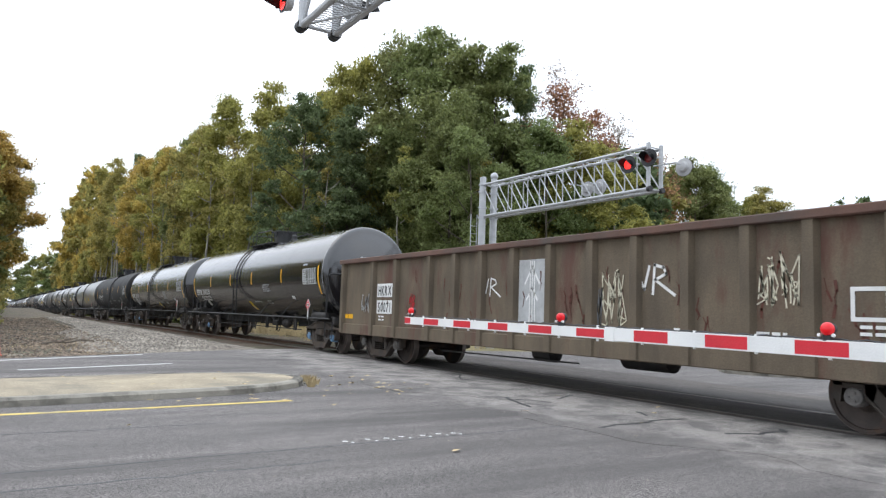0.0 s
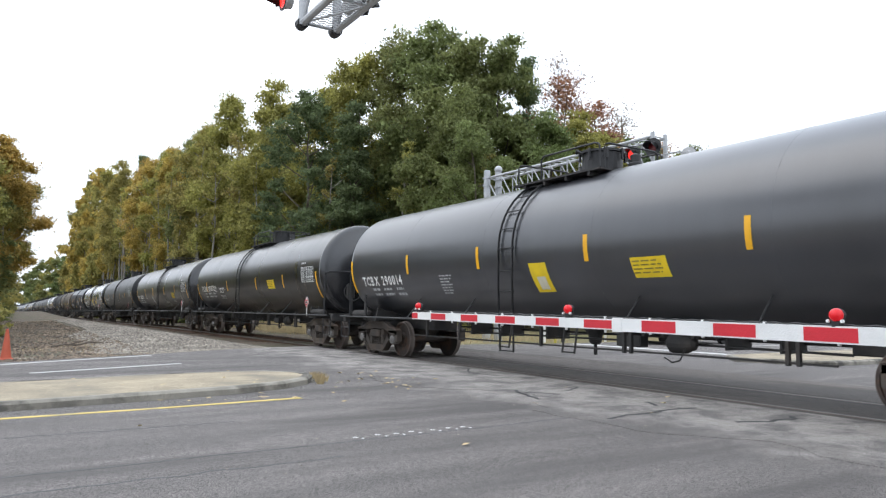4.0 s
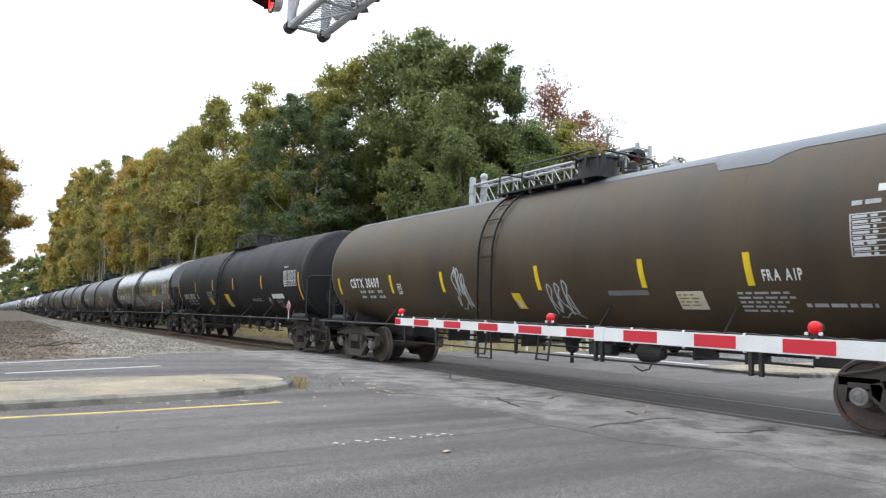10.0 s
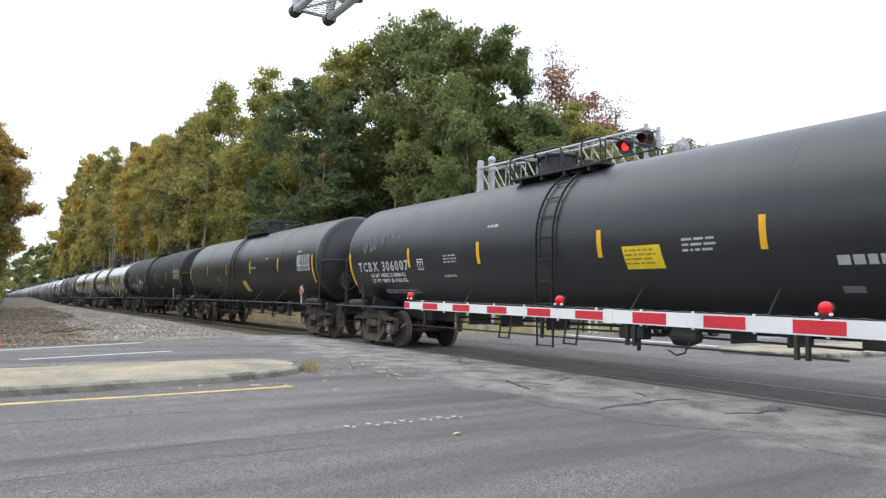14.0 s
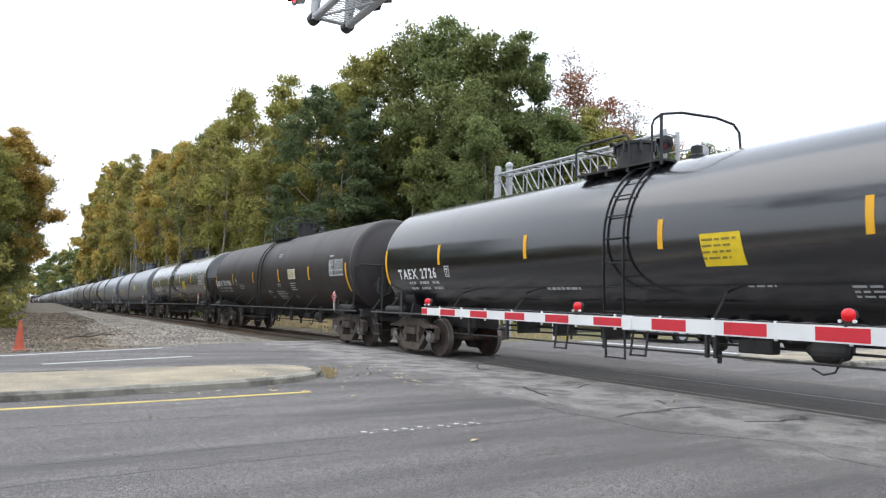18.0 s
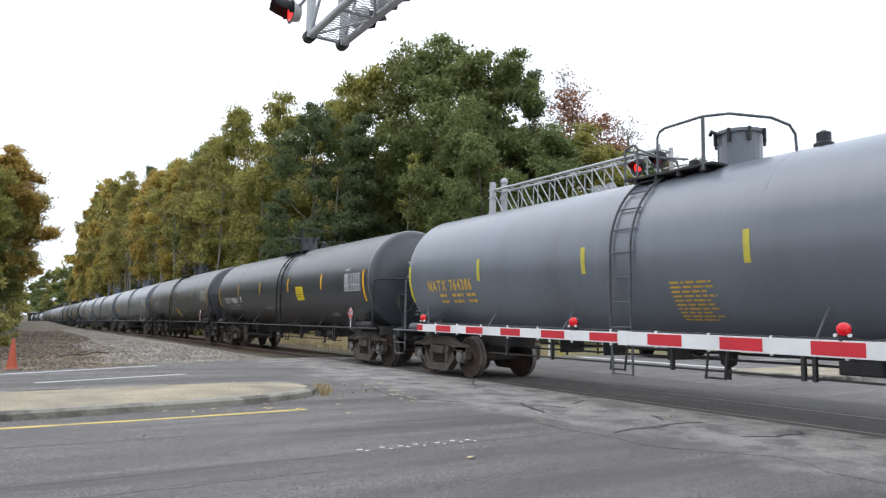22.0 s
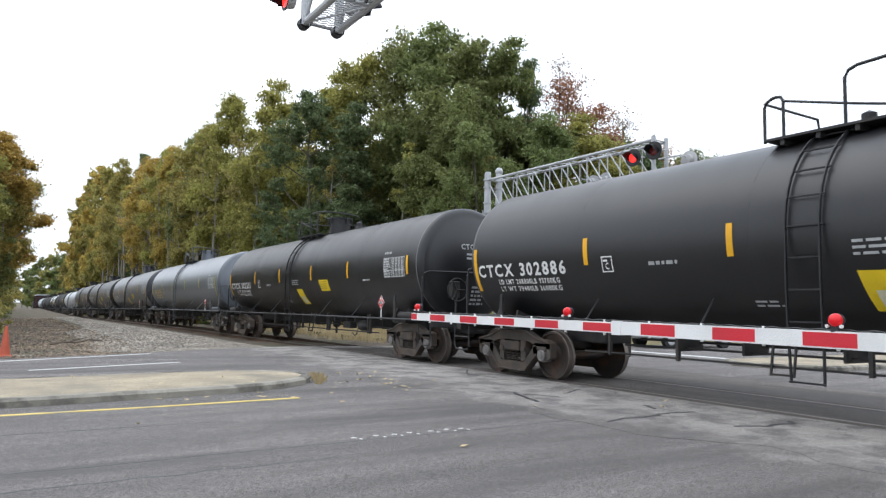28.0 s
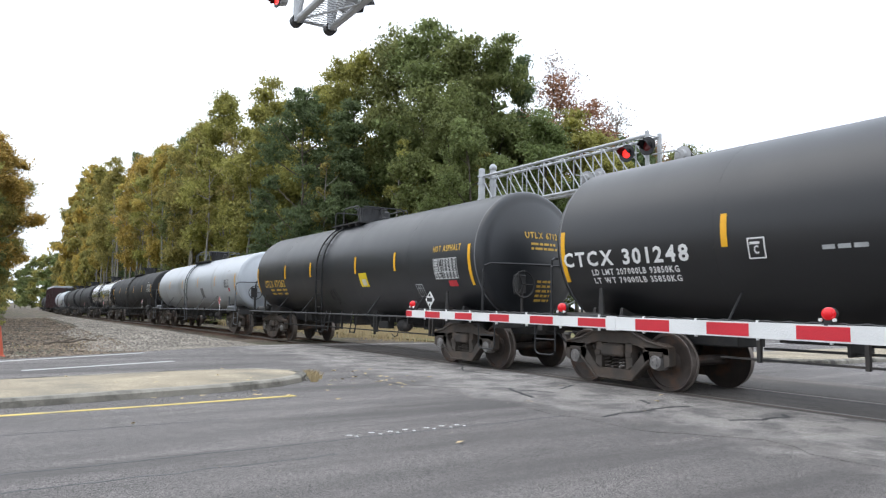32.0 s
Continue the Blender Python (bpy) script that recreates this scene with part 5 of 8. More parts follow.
rnd = random.Random(3)
left = [(-1.0, 14.2), (-1.25, 16.5), (-1.0, 20.6), (-2.0, 21.2), (-3.3, 21.3), (-3.0, 19.0), (-2.1, 16.5), (-3.25, 13.4), (-4.0, 11.6), (-4.15, 10.3), (-3.3, 9.3), (-2.9, 8.4), (-3.4, 7.7), (-4.0, 6.8), (-3.9, 5.4), (-3.3, 4.2), (-3.5, 3.0), (-3.2, -5.9), (-0.95, -5.9)]
fine = []
for (x0, y0), (x1, y1) in zip(left, left[1:] + left[:1]):
    n = max(1, int(math.hypot(x1 - x0, y1 - y0) / 0.25))
    for k in range(n):
        f, j = k / n, 0.09 if x0 < -1.4 or x1 < -1.4 else 0.0
        fine.append((x0 + (x1 - x0) * f + rnd.uniform(-j, j), y0 + (y1 - y0) * f + rnd.uniform(-j, j)))
bm = bmesh.new()
slab(bm, fine, -0.03, -0.006)
solo("crossing_apron", bm, M["asphalt"], "paler cracked old asphalt beside the rails", "pavement", "structure")
bm = bmesh.new()
slab(bm, [(0.95, -5.9), (3.2, -5.9), (3.0, 4), (3.4, 12), (3.0, 20.8), (0.95, 20.8)], -0.03, -0.006)
solo("crossing_apron", bm, M["infill"], "old asphalt beyond the rails, stained and painted darker for train shade", "pavement", "structure")
bm = bmesh.new()
slab(bm, [(-0.62, -5.9), (0.62, -5.9), (0.62, 20.8), (-0.62, 20.8)], -0.03, -0.008)
solo("crossing_panel", bm, M["infill"], "asphalt infill between the rails", "pavement", "structure")

# inner strips paint the shaded groove flat, outer ones are asphalt filler
for s in (-1, 1):
    for x0, x1 in ((0.622, 0.714), (0.791, 0.948)):
        bm = bmesh.new()
        box(bm, *sorted((s * x0, s * x1)), -5.9, 20.8, -0.03, -0.0105)
        solo("flangeway", bm, M["tar" if x0 < 0.7 else "infill"], "dark strip beside the rail, painted groove shade inside, filler outside", "pavement", "structure")

track = thing("railway_track", "steel rails on dark ties", "railway track", kind="structure")
LINE_Y = [-700, 10, 20] + [24 + 4 * k for k in range(45)] + [220, 260, 300, 340, 380, 420, 900]


def along_line(bm, section):
    """A bar of that closed (x, z) section laid along the line."""
    rings = [[bm.verts.new((x, y, z + track_z(y))) for x, z in section] for y in LINE_Y]
    for a, b in zip(rings, rings[1:]):
        for i in range(len(section)):
            j = (i + 1) % len(section)
            bm.faces.new((a[i], a[j], b[j], b[i]))
    bm.faces.new(rings[0])
    bm.faces.new(rings[-1][::-1])
    bmesh.ops.recalc_face_normals(bm, faces=bm.faces[:])
    return bm


for s in (-1, 1):
    c = s * 0.7525
    bm = bmesh.new()
    along_line(bm, [(c - 0.036, -0.045), (c + 0.036, -0.045), (c + 0.036, -0.006), (c + 0.03, 0.0), (c - 0.03, 0.0), (c - 0.036, -0.006)])
    part("rail", bm, M["rail"], track)
    bm = bmesh.new()
    along_line(bm, [(c - 0.07, -0.17), (c + 0.07, -0.17), (c + 0.07, -0.15), (c + 0.01, -0.14), (c + 0.01, -0.045), (c - 0.01, -0.045), (c - 0.01, -0.14), (c - 0.07, -0.15)])
    part("rail_web", bm, M["rust_rail"], track)
bm = bmesh.new()
box(bm, -1.3, 1.3, -0.115, 0.115, -0.3, -0.165, 0.012)
tie = link_mesh("tie", bm, M["tie"])
for k in range(150):
    part_of("tie", tie, track, pose(rnd.uniform(-0.03, 0.03), 22.6 + k * 0.55, track_z(22.6 + k * 0.55) + rnd.uniform(-0.01, 0.01), 0, 0, rnd.uniform(-0.6, 0.6)))

# ballast bed and its shoulder beyond the road
bm = bmesh.new()
prof = [(-9.0, -0.3), (-7.2, -0.12), (-5.5, 0.0), (-4.0, 0.02), (-2.6, -0.1), (-1.7, -0.19), (0, -0.2), (1.7, -0.19), (2.6, -0.35), (4.5, -0.3)]
rows = []
for y in [21.4 + 0.5 * k for k in range(60)] + [52 + 6 * k for k in range(30)] + [260, 400, 900]:
    grow = min(1, max(0, (y - 21.4) / 5))
    row = []
    for i, (x, z) in enumerate(prof):
        xx = x if x > -2 else x * (0.55 + 0.45 * min(1, (y - 20) / 6)) * (1 if y < 60 else max(0.55, 1 - (y - 60) / 200))
        zz = -0.1 + (z + 0.1) * grow if x < -2 else (-0.05 * (1 - grow) + z * grow if abs(x) > 2 else z)
        fall = min(1.0, max(0.0, (x + 4.6) / 2.0, (y - 140) / 160))
        row.append(bm.verts.new((xx, y, zz + track_z(y) * fall + 0.05 * noise.noise((xx * 1.5, y * 1.5, 3)))))
    rows.append(row)
for a, b in zip(rows, rows[1:]):
    for i in range(len(prof) - 1):
        bm.faces.new((a[i], a[i + 1], b[i + 1], b[i])).material_index = 1 if i < 1 or (i < 3 and a[0].co.y > 44) or (i < 2 and a[0].co.y > 32) else 0
bank_bed = solo("ballast_bed", bm, M["ballast"], "grey-brown crushed stone ballast bank", "ballast", "structure", smooth=True)
bank_bed.data.materials.append(M["soil"])
bm = bmesh.new()
box(bm, -2.4, 2.4, -700, -7, -0.4, -0.19)
solo("ballast_bed", bm, M["ballast"], "crushed stone ballast under the rails", "ballast", "structure")


bm = bmesh.new()
rows = []
for y in [21.0 + 0.6 * k for k in range(60)] + [60 + 8 * k for k in range(25)] + [400, 900]:
    rows.append([bm.verts.new((x, y, track_z(y) - 0.185 + 0.03 * noise.noise((x * 3, y * 3, 5)))) for x in (-2.55, -1.7, -0.6, 0.6, 1.6, 2.2)])
for a, b in zip(rows, rows[1:]):
    for i in range(5):
        bm.faces.new((a[i], a[i + 1], b[i + 1], b[i]))
solo("track_bed", bm, M["rustbed"], "rust-brown stone bed between the rails", "ballast", "structure", smooth=True)


def stones(name, count, place, size, material, label, seed):
    r = random.Random(seed)
    verts, faces = [], []
    for _ in range(count):
        x, y, z = place(r)
        s = size * r.uniform(0.6, 1.5)
        base = len(verts)
        q = Euler((r.uniform(0, 6), r.uniform(0, 6), r.uniform(0, 6))).to_matrix()
        for p in ((1, 0, 0), (-1, 0, 0), (0, 1, 0), (0, -1, 0), (0, 0, 1), (0, 0, -1)):
            v = q @ (Vector(p) * s * r.uniform(0.7, 1.2))
            verts.append((x + v.x, y + v.y, z + v.z * 0.7))
        for f in ((0, 2, 4), (2, 1, 4), (1, 3, 4), (3, 0, 4), (2, 0, 5), (1, 2, 5), (3, 1, 5), (0, 3, 5)):
            faces.append([base + i for i in f])
    me = bpy.data.meshes.new(name)
    me.from_pydata(verts, [], faces)
    me.materials.append(material)
    return tagged(new(name, me), label, "gravel", kind="stuff")


def bank(r):
    y = 20.6 + 44 * r.random() ** 1.5
    u = r.random() ** 0.85
    x = -2.2 - (7.9 - 4.2 * min(1.0, max(0.0, (y - 24) / 16))) * u * (0.55 + 0.45 * min(1, (y - 20) / 6))
    g = min(1, max(0, (y - 21.4) / 5))
    z = np.interp(x, [-9, -7.2, -5.5, -4, -2.6, -1.7], [-0.3, -0.12, 0.0, 0.02, -0.1, -0.19])
    return x, y, -0.08 + (z + 0.1) * g + 0.02 + track_z(y) * min(1.0, max(0.0, (x + 4.6) / 2.0))


def between(r):
    y = 22 + 40 * r.random()
    return r.uniform(-2.0, 2.2), y, track_z(y) - 0.17


def verge(r):
    x, y = r.uniform(-17, -6.2), 19.2 + 44 * r.random() ** 1.7
    while y < 18.9 - (x + 9.5) * 0.42 * (-1):
        y += 0.7
    g = min(1, max(0, (y - 21.4) / 5))
    return x, y, max(-0.06, -0.08 + (float(np.interp(x, [-9, -7.2, -6], [-0.3, -0.12, 0.0])) + 0.1) * g + 0.01)


stones("soil_clods", 16000, verge, 0.048, M["clod"], "brown clods and gravel on the bare bank", 9)
def road_grit(r):
    return (r.uniform(-9, -1), r.uniform(3.5, 13), -0.009) if r.random() < 0.4 else (r.gauss(-3.6, 0.5), r.uniform(4.5, 14), -0.006)


stones("road_grit", 420, road_grit, 0.009, M["stone"], "small pale stones scattered on the asphalt", 12)
stones("ballast_stones", 34000, bank, 0.043, M["stone"], "loose grey ballast stones", 1)
stones("ballast_stones", 5000, between, 0.04, M["rustbed"], "ballast stones between the ties", 2)
stones("kerb_rubble", 26, lambda r: (r.gauss(-4.98, 0.09), r.gauss(11.75, 0.3), -0.005), 0.035, M["kerb"], "broken bits of kerb at the median's nose", 17)
bm = bmesh.new()
tube(bm, [(-8.4, 24.3, 0.0), (-8.05, 24.55, 0.06), (-7.7, 24.6, 0.03), (-7.3, 24.95, 0.1), (-6.9, 24.95, 0.07)], 0.03, 6)
tube(bm, [(-7.9, 24.6, 0.05), (-7.6, 24.45, 0.14), (-7.4, 24.5, 0.2)], 0.018, 5)
tube(bm, [(-7.3, 24.95, 0.1), (-7.1, 25.2, 0.16)], 0.016, 5)
solo("fallen_branch", bm, M["bark"], "dark fallen branch on the ballast bank", "branch")

# painted lines
def road_line(pts, w, material, label):
    bm = bmesh.new()
    ribbon(bm, pts, w, -0.012, 0.004)
    return solo("road_marking", bm, M[material], label, "road marking", "structure")


road_line([(-30, 9.1), (-14, 9.35), (-9.6, 9.46), (-8.05, 9.51), (-6.1, 9.65)], 0.11, "paint_yellow", "yellow edge line along the median")
road_line([(-9.25, 15.38), (-6.3, 16.55)], 0.11, "paint_white", "white lane dash")
road_line([(-24, 10.9), (-21, 11.6)], 0.11, "paint_white", "white lane dash")
road_line([(-22, 13.6), (-14, 15.7), (-9.52, 17.9), (-6.4, 19.55)], 0.12, "paint_white", "white edge line")
road_line([(8.75, 12.3), (8.75, 20.0)], 0.4, "paint_white", "white stop line")
road_line([(-12.8, 9.0), (-11.6, 7.4)], 0.3, "paint_white", "white lane arrow edge")
for x in range(14, 58, 9):
    road_line([(x, 16.2), (x + 3, 16.2)], 0.11, "paint_white", "white lane dash")
for pts, w in (([(-2.75, 8.98), (-2.9, 8.75), (-3.17, 7.9)], 0.035), ([(-2.9, 8.75), (-2.65, 8.55), (-2.5, 8.2)], 0.025), ([(-2.1, 8.5), (-1.8, 8.66), (-1.5, 8.82)], 0.03),
               ([(-3.62, 6.1), (-3.2, 6.2), (-2.8, 6.18), (-2.3, 6.3), (-1.88, 6.2)], 0.035), ([(-2.45, 5.2), (-2.1, 5.02), (-1.85, 5.06), (-1.6, 5.0), (-1.43, 5.14)], 0.04),
               ([(-2.0, 6.98), (-2.05, 6.8), (-2.18, 6.62)], 0.03), ([(-1.2, 12.6), (-1.7, 11.8), (-1.6, 11.0)], 0.025), ([(-2.9, 12.9), (-2.4, 12.3)], 0.03)):
    bm = bmesh.new()
    fr = random.Random(int(pts[0][0] * 100))
    line = []
    for (x0, y0), (x1, y1) in zip(pts, pts[1:]):
        line += [(x0 + (x1 - x0) * k / 5 + fr.uniform(-0.025, 0.025), y0 + (y1 - y0) * k / 5 + fr.uniform(-0.025, 0.025)) for k in range(5)]
    ribbon(bm, line + [pts[-1]], w * 1.5, -0.007, 0.004)
    solo("pavement_crack", bm, M["tar"], "dark tar-filled crack", "crack", "structure")
for y0, y1, x0, x1 in ((6.15, 6.4, -16, -3.9), (5.55, 5.75, -14, -7.2), (8.1, 8.05, -10.5, -7.5)):
    bm = bmesh.new()
    n = 60
    ribbon(bm, [(x0 + (x1 - x0) * k / n, y0 + (y1 - y0) * k / n + 0.05 * noise.noise((k * 0.4, y0, 0))) for k in range(n + 1)], 0.028, -0.0125, 0.0025)
    solo("pavement_seam", bm, M["seam"], "dark seam in the asphalt", "seam", "structure")

# medians
def island(outline, label):
    top = thing("median", label, "traffic island", kind="structure")
    cx, cy = sum(p[0] for p in outline) / len(outline), sum(p[1] for p in outline) / len(outline)
    inner = []
    for i, (x, y) in enumerate(outline):
        a, b = Vector(outline[i - 1]), Vector(outline[(i + 1) % len(outline)])
        d = (b - a).normalized()
        inner.append((x - d.y * 0.16, y + d.x * 0.16))
    bm = bmesh.new()
    lo = [bm.verts.new((x, y, -0.05)) for x, y in outline]
    mid = [bm.verts.new((x, y, 0.065)) for x, y in outline]
    hi = [bm.verts.new((x + (u - x) * 0.25, y + (v - y) * 0.25, 0.1)) for (x, y), (u, v) in zip(outline, inner)]
    end = [bm.verts.new((u, v, 0.1)) for u, v in inner]
    bot = [bm.verts.new((u, v, -0.05)) for u, v in inner]
    for r0, r1 in ((lo, mid), (mid, hi), (hi, end), (end, bot)):
        for i in range(len(outline)):
            j = (i + 1) % len(outline)
            bm.faces.new((r0[i], r0[j], r1[j], r1[i]))
    part("kerb", bm, M["kerb"], top, "worn grey concrete kerb")
    bm = bmesh.new()
    slab(bm, inner, -0.04, 0.096)
    part("paving", bm, M["concrete"], top, "tan concrete top")
    return top


nose = [(-40, 10.0), (-14, 9.95), (-9.6, 10.08), (-8.35, 10.25), (-6.8, 10.5), (-5.9, 10.85), (-5.35, 11.3), (-5.05, 11.85), (-5.1, 12.4), (-5.6, 12.9), (-6.4, 13.08), (-7.2, 13.1), (-9.6, 12.8), (-14, 12.3), (-40, 12.2)]
island(nose, "raised concrete median with a rounded nose")
island([(6.3, 11.4), (6.6, 10.4), (7.4, 9.4), (12, 9.1), (45, 9.1), (45, 12.3), (12, 12.3), (7.2, 12.3)], "raised median beyond the tracks")

bm = bmesh.new()
slab(bm, [(4.2, 21.2), (7.0, 20.55), (60, 20.4), (60, 60), (5, 60)], -0.12, -0.02)
solo("grass_verge", bm, M["grass"], "dry straw-coloured grass verge", "grass", "structure")


def tufts(name, spots, material, label, count, high, seed):
    r = random.Random(seed)
    verts, faces = [], []
    for cx, cy, cz, rad in spots:
        for _ in range(count):
            a, d = r.uniform(0, math.tau), rad * math.sqrt(r.random())
            x, y, h, b = cx + d * math.cos(a), cy + d * math.sin(a), high * r.uniform(0.4, 1.1), r.uniform(0, math.tau)
            base, w = len(verts), 0.012
            tip = (x + 0.4 * h * math.cos(b), y + 0.4 * h * math.sin(b), cz + h)
            verts += [(x - w, y, cz), (x + w, y, cz), ((x + tip[0]) / 2 - w * 0.6, (y + tip[1]) / 2, cz + h * 0.65), ((x + tip[0]) / 2 + w * 0.6, (y + tip[1]) / 2, cz + h * 0.65), tip]
            faces += [(base, base + 1, base + 3, base + 2), (base + 2, base + 3, base + 4)]
    me = bpy.data.meshes.new(name)
    me.from_pydata(verts, [], faces)
    me.materials.append(material)
    return tagged(new(name, me), label, "grass", kind="stuff")


tufts("weed_tuft", [(-4.93, 11.95, -0.02, 0.16), (-4.82, 12.2, -0.02, 0.13), (-4.98, 11.6, -0.02, 0.1), (-5.15, 11.25, -0.02, 0.06)], M["weed"], "dry straw-coloured weeds at the median's nose", 70, 0.13, 4)
r4 = random.Random(8)
tufts("verge_grass", [(r4.uniform(3.2, 9), r4.uniform(21.5, 48), -0.15, 0.9) for _ in range(90)], M["weed"], "tall dry grass beside the track", 60, 0.55, 5)
tufts("verge_grass", [(r4.uniform(-11, -6.5), r4.uniform(21, 26), -0.12, 0.8) for _ in range(26)], M["weed"], "short dry weeds by the roadside", 14, 0.12, 6)


def leaves_on_road(r, spots):
    verts, faces = [], []
    for x, y, z in spots:
        s, a = r.uniform(0.022, 0.058), r.uniform(0, 6)
        base = len(verts)
        for k in range(5):
            b = a + k * math.tau / 5
            verts.append((x + s * math.cos(b), y + s * 0.7 * math.sin(b), z + r.uniform(0.002, 0.03)))
        faces.append([base + k for k in range(5)])
    me = bpy.data.meshes.new("fallen_leaves")
    me.from_pydata(verts, [], faces)
    me.materials.append(M["leaf_fallen"])
    return tagged(new("fallen_leaves", me), "scattered yellow fallen leaves on the asphalt", "leaves", kind="stuff")


r5 = random.Random(21)
spots = [(r5.gauss(-4.3, 0.6), r5.gauss(11.3, 0.9), -0.008) for _ in range(26)] + [(r5.uniform(-8, -4), r5.gauss(10.0, 0.15), -0.008) for _ in range(14)]
spots += [(r5.uniform(-9, -1), r5.uniform(4.5, 9), -0.008) for _ in range(8)] + [(r5.uniform(-9, -6), r5.uniform(10.5, 12.7), 0.125) for _ in range(8)]
leaves_on_road(r5, spots)
for i in range(7):
    bm = bmesh.new()
    x = -6.72 + 0.215 * i
    x += r5.uniform(-0.04, 0.04)
    ribbon(bm, [(x, 6.5 + 0.04 * (i % 2)), (x + 0.02, 6.51), (x + 0.045, 6.48 + 0.04 * (i % 2))], 0.024, -0.012, 0.003)
    ribbon(bm, [(x + 0.06, 6.43), (x + 0.075, 6.4)], 0.02, -0.012, 0.003)
    solo("paint_fleck", bm, M["white"], "small white paint flecks on the asphalt", "road marking", "structure")


def traffic_cone(m):
    cone = thing("traffic_cone", "faded orange traffic cone on the road edge", "traffic cone", m=m)
    bm = bmesh.new()
    lathe(bm, [(0.03, 0.13), (0.06, 0.115), (0.72, 0.03), (0.74, 0.018)], "z", 20)
    part("cone_body", bm, M["cone"], cone)
    bm = bmesh.new()
    box(bm, -0.145, 0.145, -0.145, 0.145, 0.0, 0.035, 0.01)
    part("cone_base", bm, M["cone"], cone)


traffic_cone(pose(-9.6, 20.0, -0.06))
bm = bmesh.new()
slab(bm, [(-9.4, 19.75), (-9.05, 19.8), (-9.0, 20.15), (-9.35, 20.2)], -0.08, -0.035)
solo("concrete_scrap", bm, M["concrete"], "broken flat piece of concrete by the cone", "rubble")


# ---- crossing signals ----
def signal_lamp(parent, m, lit, name="signal_lamp", board=True):
    """A round red flasher with a black backboard and visor; it looks along its -x."""
    bm = bmesh.new()
    rim = 0.27 if board else 0.185
    lathe(bm, [(0.0, rim), (0.012, rim), (0.03, 0.16), (0.14, 0.13), (0.16, 0.02)], "x", 28)
    lamp = part(name, bm, M["lampback"], parent, "round black signal lamp with red lens")
    lamp.matrix_basis = m
    bm = bmesh.new()
    edge = 0.275 if board else 0.19
    lathe(bm, [(-0.006, 0.155), (-0.008, 0.155), (-0.008, edge), (-0.001, edge)], "x", 28)
    part("backboard", bm, M["black"], lamp, "black backboard ring")
    bm = bmesh.new()
    lathe(bm, [(-0.03, 0.02), (-0.025, 0.09), (-0.005, 0.15), (0.0, 0.15)], "x", 24)
    part("lens", bm, M["lens_lit" if lit else "lens_dark"], lamp, "red lens")
    bm = bmesh.new()
    ring0, ring1, ring2 = [], [], []
    for k in range(19):
        a = math.pi * (k / 18 * 1.3 - 0.15)
        ln = 0.3 * min(1, max(0.25, 2 * math.sin(a) + 0.7))
        ring0.append(bm.verts.new((0, 0.165 * math.cos(a), 0.165 * math.sin(a))))
        ring1.append(bm.verts.new((-ln, 0.165 * math.cos(a), 0.165 * math.sin(a) - 0.02)))
    for k in range(18):
        bm.faces.new((ring0[k], ring0[k + 1], ring1[k + 1], ring1[k]))
    bmesh.ops.solidify(bm, geom=bm.faces[:], thickness=0.006)
    part("visor", bm, M["black"], lamp)
    return lamp


